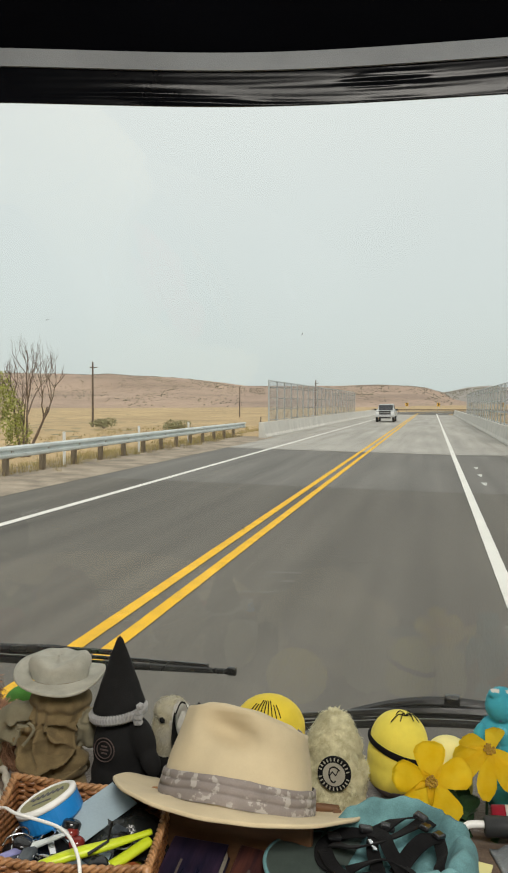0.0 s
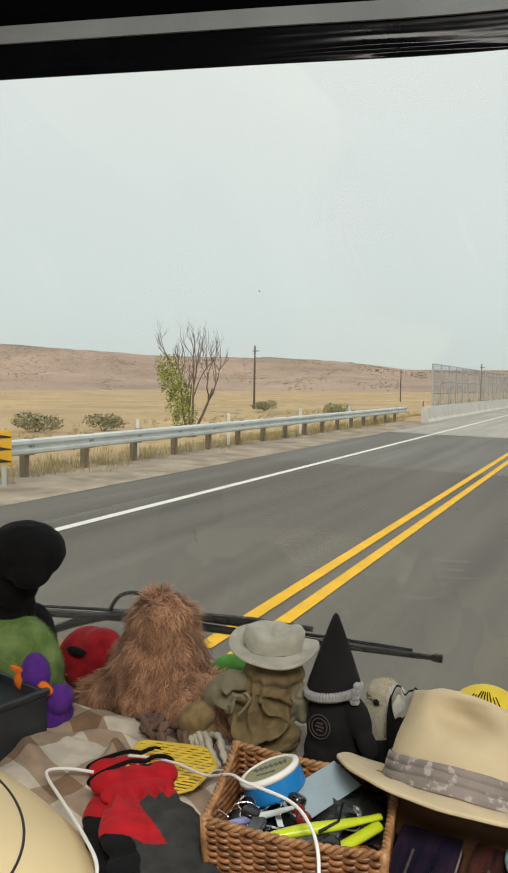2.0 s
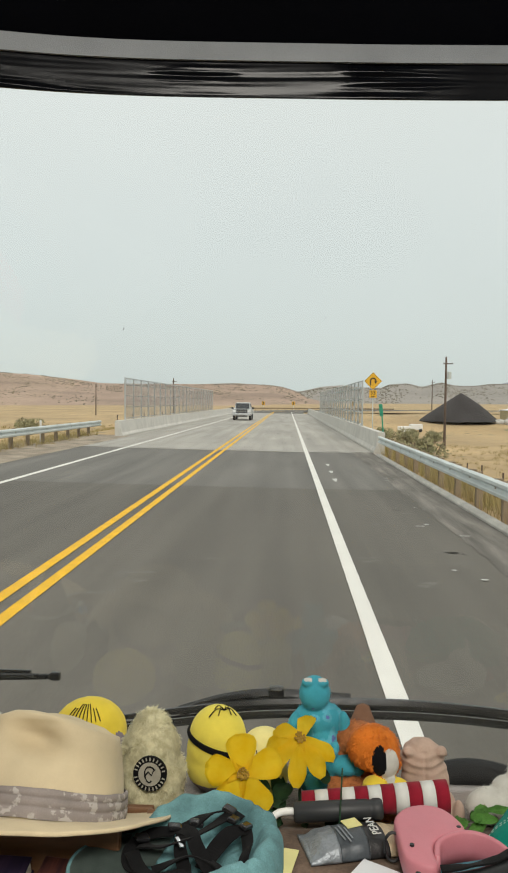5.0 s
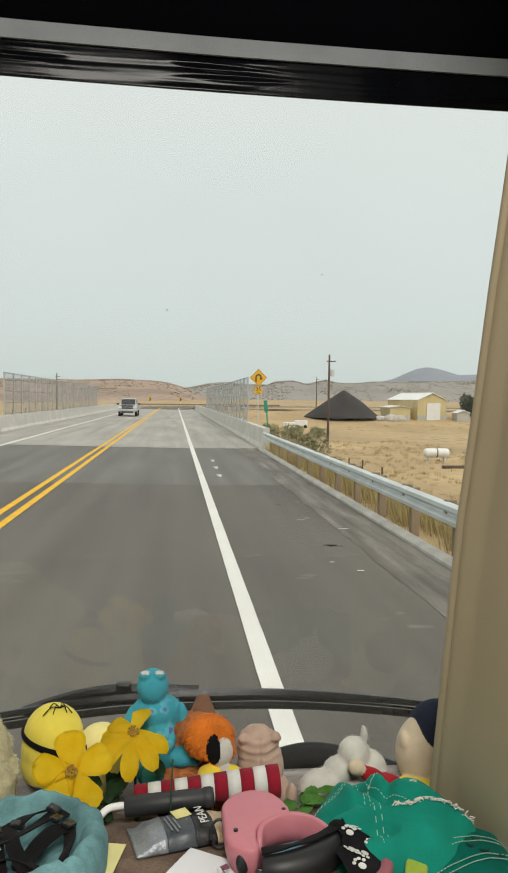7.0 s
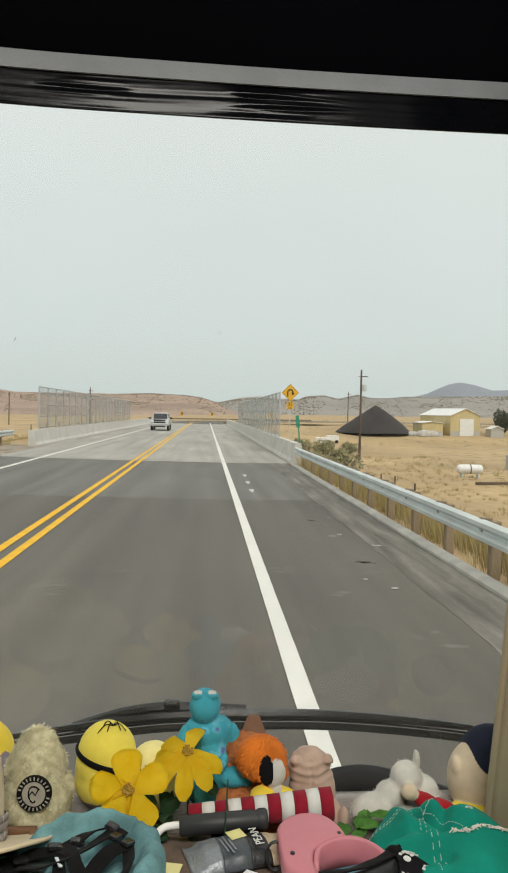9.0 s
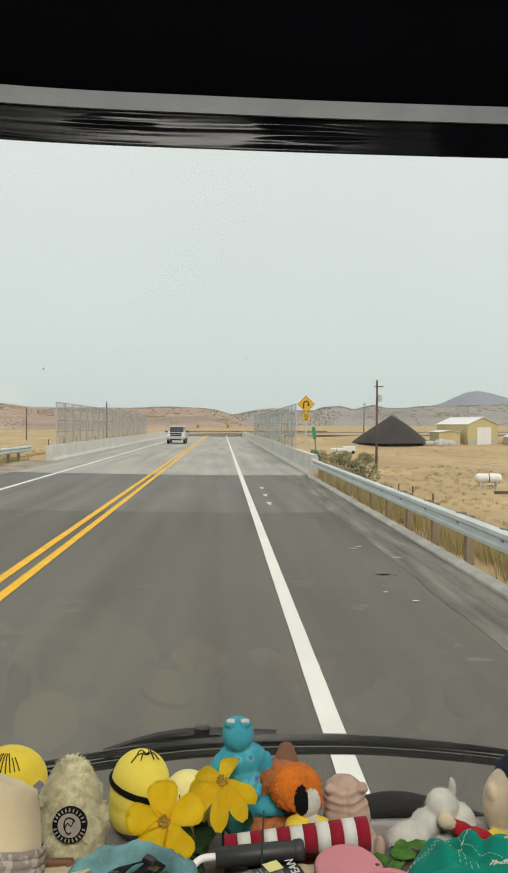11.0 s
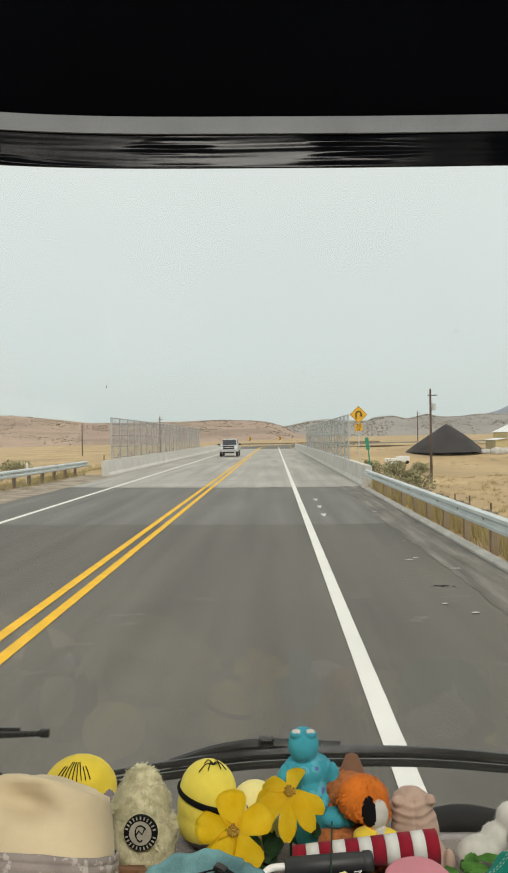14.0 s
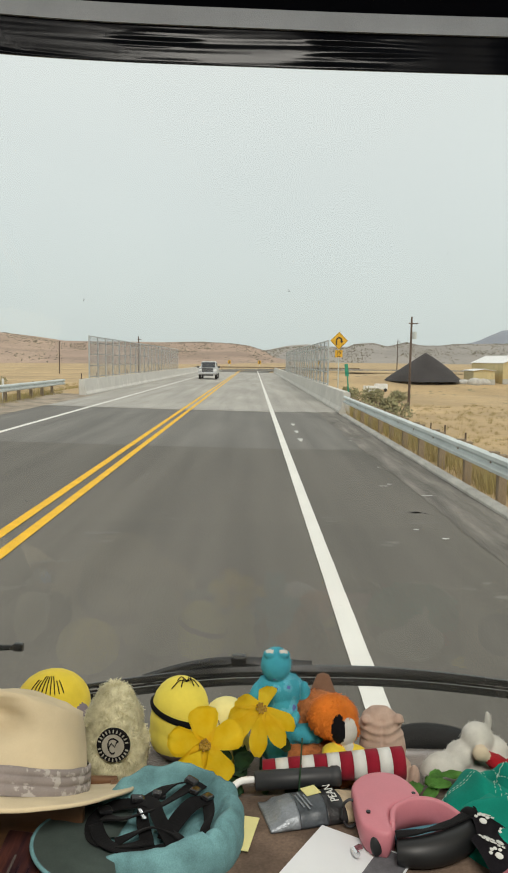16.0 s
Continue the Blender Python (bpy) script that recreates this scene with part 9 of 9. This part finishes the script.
for k in range(13):
    x0, y0 = -0.015 + 0.012 * k, 0.100 + 0.012 * math.sin(k)
    pts = [(x0, y0, 0.036), (x0 + rr.uniform(0.0, 0.03), y0 - 0.014, 0.044), (x0 + rr.uniform(0.01, 0.05), y0 - 0.034 + rr.uniform(-0.008, 0.012), 0.034), (x0 + rr.uniform(0.03, 0.06), y0 - 0.05 + rr.uniform(-0.01, 0.02), 0.024)]
    part("tassel", tube(spline(pts, 14), [0.0055 + 0.0015 * math.sin(2.2 * q) for q in range(14)], 7), M_FRINGE if k > 6 else M_FRINGEDARK, plaid, smooth=True)

M_SWAT = material("yellow_plastic_mesh", (0.66, 0.47, 0.05), 0.45, 0, 0.06, 0.03, 0.003, 0.05)
swat = thing("fly_swatter", (-0.815, 1.005, DASH + 0.036), "yellow plastic fly swatter with wire handle", "fly swatter")
OUT = [Vector((-0.024, -0.050, 0)), Vector((-0.046, 0.016, 0)), Vector((-0.038, 0.027, 0)), Vector((0.048, 0.047, 0)), Vector((0.066, 0.042, 0)), Vector((0.100, 0.002, 0)), Vector((0.098, -0.068, 0)), Vector((0.084, -0.086, 0)), Vector((0.020, -0.076, 0))]
for a, b in zip(OUT, OUT[1:] + OUT[:1]):
    part("edge", tube([a, b], 0.003, 6, flat=0.7), M_SWAT, swat)


def clip_bar(c, d):
    """The stretch of a line that lies inside the swatter's outline."""
    ts = []
    for a, b in zip(OUT, OUT[1:] + OUT[:1]):
        e = b - a
        det = d.x * e.y - d.y * e.x
        if abs(det) > 1e-9:
            w_ = a - c
            t_, u_ = (w_.x * e.y - w_.y * e.x) / det, (w_.x * d.y - w_.y * d.x) / det
            if 0 <= u_ <= 1:
                ts.append(t_)
    return (min(ts), max(ts)) if len(ts) > 1 else None


for k in range(-14, 15):
    for d, c in ((Vector((1, 0.12, 0)), Vector((0, 0.0085 * k, 0))),) + (((Vector((0.42, 1, 0)), Vector((0.019 * k, 0, 0))),) if abs(k) < 6 else ()):
        s_ = clip_bar(c, d)
        if s_ and s_[1] - s_[0] > 0.01:
            part("slat", tube([c + d * s_[0], c + d * s_[1]], 0.0029, 4, flat=0.6), M_SWAT, swat)
for dy in (-0.004, 0.006):
    part("wire", tube(spline([(0.099, -0.022 + dy, 0), (0.112, -0.024 + dy * 1.8, 0.006), (0.132, -0.026 + dy, 0.010), (0.155, -0.028 + dy * 0.4, 0.012)], 10), 0.0014, 6), M_GALV, swat)

C_GLOVERED = cloth("red_work_knit", (0.40, 0.010, 0.017), 0.2, sheen=0.1)
C_GLOVEGREY = cloth("charcoal_glove_palm", (0.040, 0.040, 0.040), 0.3, sheen=0.04)
for k, (ox, oy, up, turn) in enumerate(((-0.748, 0.862, 0.022, 44), (-0.802, 0.914, 0.000, 36))):
    z0 = DASH + 0.020 + up
    tm = pose(ox, oy, z0, 0, 0, turn)
    back_ = tm.inverted()

    def g(x, y, z, rx, ry, rz, spin, slot):
        return (tuple(tm @ Vector((x, y, z))), (rx, ry, rz * 0.72), (0, 0, turn + spin), slot)

    def glove_paint(p, n):
        q = back_ @ p
        if (q.x - 0.018) ** 2 + ((q.y - 0.080) * 0.7) ** 2 < 0.009 ** 2 and q.z > 0:
            return 2
        left = -0.080 if q.y > -0.052 else -0.080 + 1.4 * (-0.052 - q.y)
        if q.y > -0.002 + 0.10 * q.x or (q.y > -0.106 and left < q.x < -0.008 - 0.15 * q.y):
            return 0
        return 2 if q.x < -0.030 + 0.010 * noise.noise((q.x * 30, q.y * 30, 2)) else 1

    def glove_folds(p):
        q = back_ @ p
        return 0.0046 * math.sin(q.x * 330 + 2 * noise.noise((q.x * 30, q.y * 20, 1))) * math.exp(-((q.y - 0.008) / 0.016) ** 2) + 0.004 * noise.noise((q.x * 22, q.y * 16, 5)) - 0.0010 * (q.y < -0.03) * math.exp(-((math.fmod(q.y + 1, 0.035) - 0.017) / 0.004) ** 2)

    def hem(bm, o):
        tube([tm @ Vector((0.062 * math.cos(q), 0.086 + 0.010 * math.cos(q) + 0.004 * math.sin(2 * q) - 0.012 * math.exp(-((q - 1.28) / 0.18) ** 2), 0.004 + 0.017 * math.sin(q))) + o for q in np.linspace(0, 2 * math.pi, 50)], 0.0032, 8, bm, 2)

    lumps = [g(0, 0.064, 0.004, 0.062, 0.026, 0.022, 0, 0), g(0.036, 0.068, 0.004, 0.026, 0.026, 0.020, 0, 0), g(-0.036, 0.066, 0.004, 0.026, 0.026, 0.020, 0, 0), g(0, 0.036, 0.002, 0.053, 0.030, 0.019, 0, 0), g(0, 0.004, 0, 0.050, 0.040, 0.017, 0, 0), g(0.022, -0.060, 0, 0.045, 0.066, 0.019, 0, 1), g(-0.032, -0.050, 0.004, 0.034, 0.062, 0.019, -6, 0), g(-0.008, -0.120, -0.002, 0.056, 0.050, 0.018, 0, 1)]
    lumps += [g(-0.042 + 0.028 * q, -0.170 - 0.006 * (q % 2), -0.004, 0.015, 0.045, 0.013, 4 - 3 * q, 1) for q in range(4)]
    lumps += [g(0.0, -0.03, -0.016 - up * 0.5, 0.048, 0.10, 0.012 + up * 0.5, 0, 1)]
    g_ = soft_toy("work_glove", lumps, [C_GLOVERED, C_GLOVEGREY, C_BLACK], (ox, oy, DASH), "red and charcoal work glove lying palm up", "glove", voxel=0.0016, smooth=4, fold=glove_folds, paint=glove_paint, seed=30 + k, extra=(('hem', hem),))
    tagged(g_, group="pair of work gloves")

bin_ = thing("plastic_bin", pose(-1.118, 0.940, DASH - 0.010, 0, 0, -14), "dark blue-grey plastic bin on the dashboard", "bin")
M_BINGREY = material("dark_slate_plastic", (0.022, 0.027, 0.033), 0.35, 0, 0.1, 0.05, 0.004, 0.05)
for sx, sy, lx, ly in ((-0.075, 0, 0.006, 0.16), (0.075, 0, 0.006, 0.16), (0, -0.078, 0.15, 0.006), (0, 0.078, 0.15, 0.006)):
    part("side", box((lx, ly, 0.108), (sx, sy, 0.055), bevel=0.002), M_BINGREY, bin_)
part("rim", box((0.166, 0.012, 0.010), (0, -0.080, 0.109), bevel=0.003), M_BINGREY, bin_)
part("rim", box((0.012, 0.166, 0.010), (0.078, 0, 0.109), bevel=0.003), M_BINGREY, bin_)
part("tray", box((0.144, 0.15, 0.006), (0, 0, 0.090), bevel=0.002), M_BINGREY, bin_)
part("hook", tube(spline([(-0.03, -0.095, 0.07), (0.0, -0.10, 0.055), (0.03, -0.098, 0.05), (0.055, -0.095, 0.055)], 12), 0.003, 6), M_WHITE, bin_, "white plastic hook")

hood = thing("instrument_hood", (-1.115, 0.575, DASH), "cream moulded instrument hood of the dashboard", "instrument hood")
bm = bmesh.new()
rows = []
for j in range(22):
    e = radians(-14 + 104 * j / 21)
    rows.append([bm.verts.new((0.50 * math.cos(e) ** 0.8 * math.cos(a) if e > 0 else 0.50 * math.cos(a), (0.33 * math.cos(e) ** 0.8 if e > 0 else 0.33) * math.sin(a), -0.06 + 0.19 * math.sin(max(0, e)) + (0 if e > 0 else 0.2 * e))) for a in np.linspace(0, 2 * math.pi, 72, endpoint=False)])
for ra, rb in zip(rows, rows[1:]):
    for i in range(72):
        bm.faces.new((ra[i], ra[(i + 1) % 72], rb[(i + 1) % 72], rb[i]))
bmesh.ops.remove_doubles(bm, verts=bm.verts, dist=0.0005)
part("shell", bm, M_HOODV, hood, smooth=True)
ec = math.cos(radians(48)) ** 0.8
part("seam", tube([(0.50 * ec * math.cos(q), 0.33 * ec * math.sin(q), -0.06 + 0.19 * math.sin(radians(48)) + 0.0005) for q in np.linspace(-0.6, 2.2, 50)], 0.0016, 6), M_BLACK, hood, "dark moulding seam")

for label, pts, r_ in (("thin white charging cable looping over the dashboard", [(-0.875, 0.925, 1.510), (-0.912, 0.914, 1.512), (-0.932, 0.896, 1.514), (-0.918, 0.874, 1.516), (-0.842, 0.820, 1.520), (-0.767, 0.764, 1.526), (-0.724, 0.728, 1.526), (-0.702, 0.69, 1.52), (-0.69, 0.65, 1.505)], 0.0024), ("thin white charging cable draped over the basket", [(-0.84, 0.962, 1.526), (-0.80, 0.966, 1.530), (-0.755, 0.963, 1.532), (-0.69, 0.930, 1.545), (-0.63, 0.882, 1.583), (-0.597, 0.858, 1.592), (-0.534, 0.843, 1.592), (-0.496, 0.81, 1.592), (-0.468, 0.766, 1.585), (-0.454, 0.72, 1.55), (-0.45, 0.66, 1.495)], 0.0021)):
    solo("charging_cable", tube(spline(pts, 60), r_, 8), M_WHITE, (0, 0, 0), label, "cable", "charging cables", smooth=True)
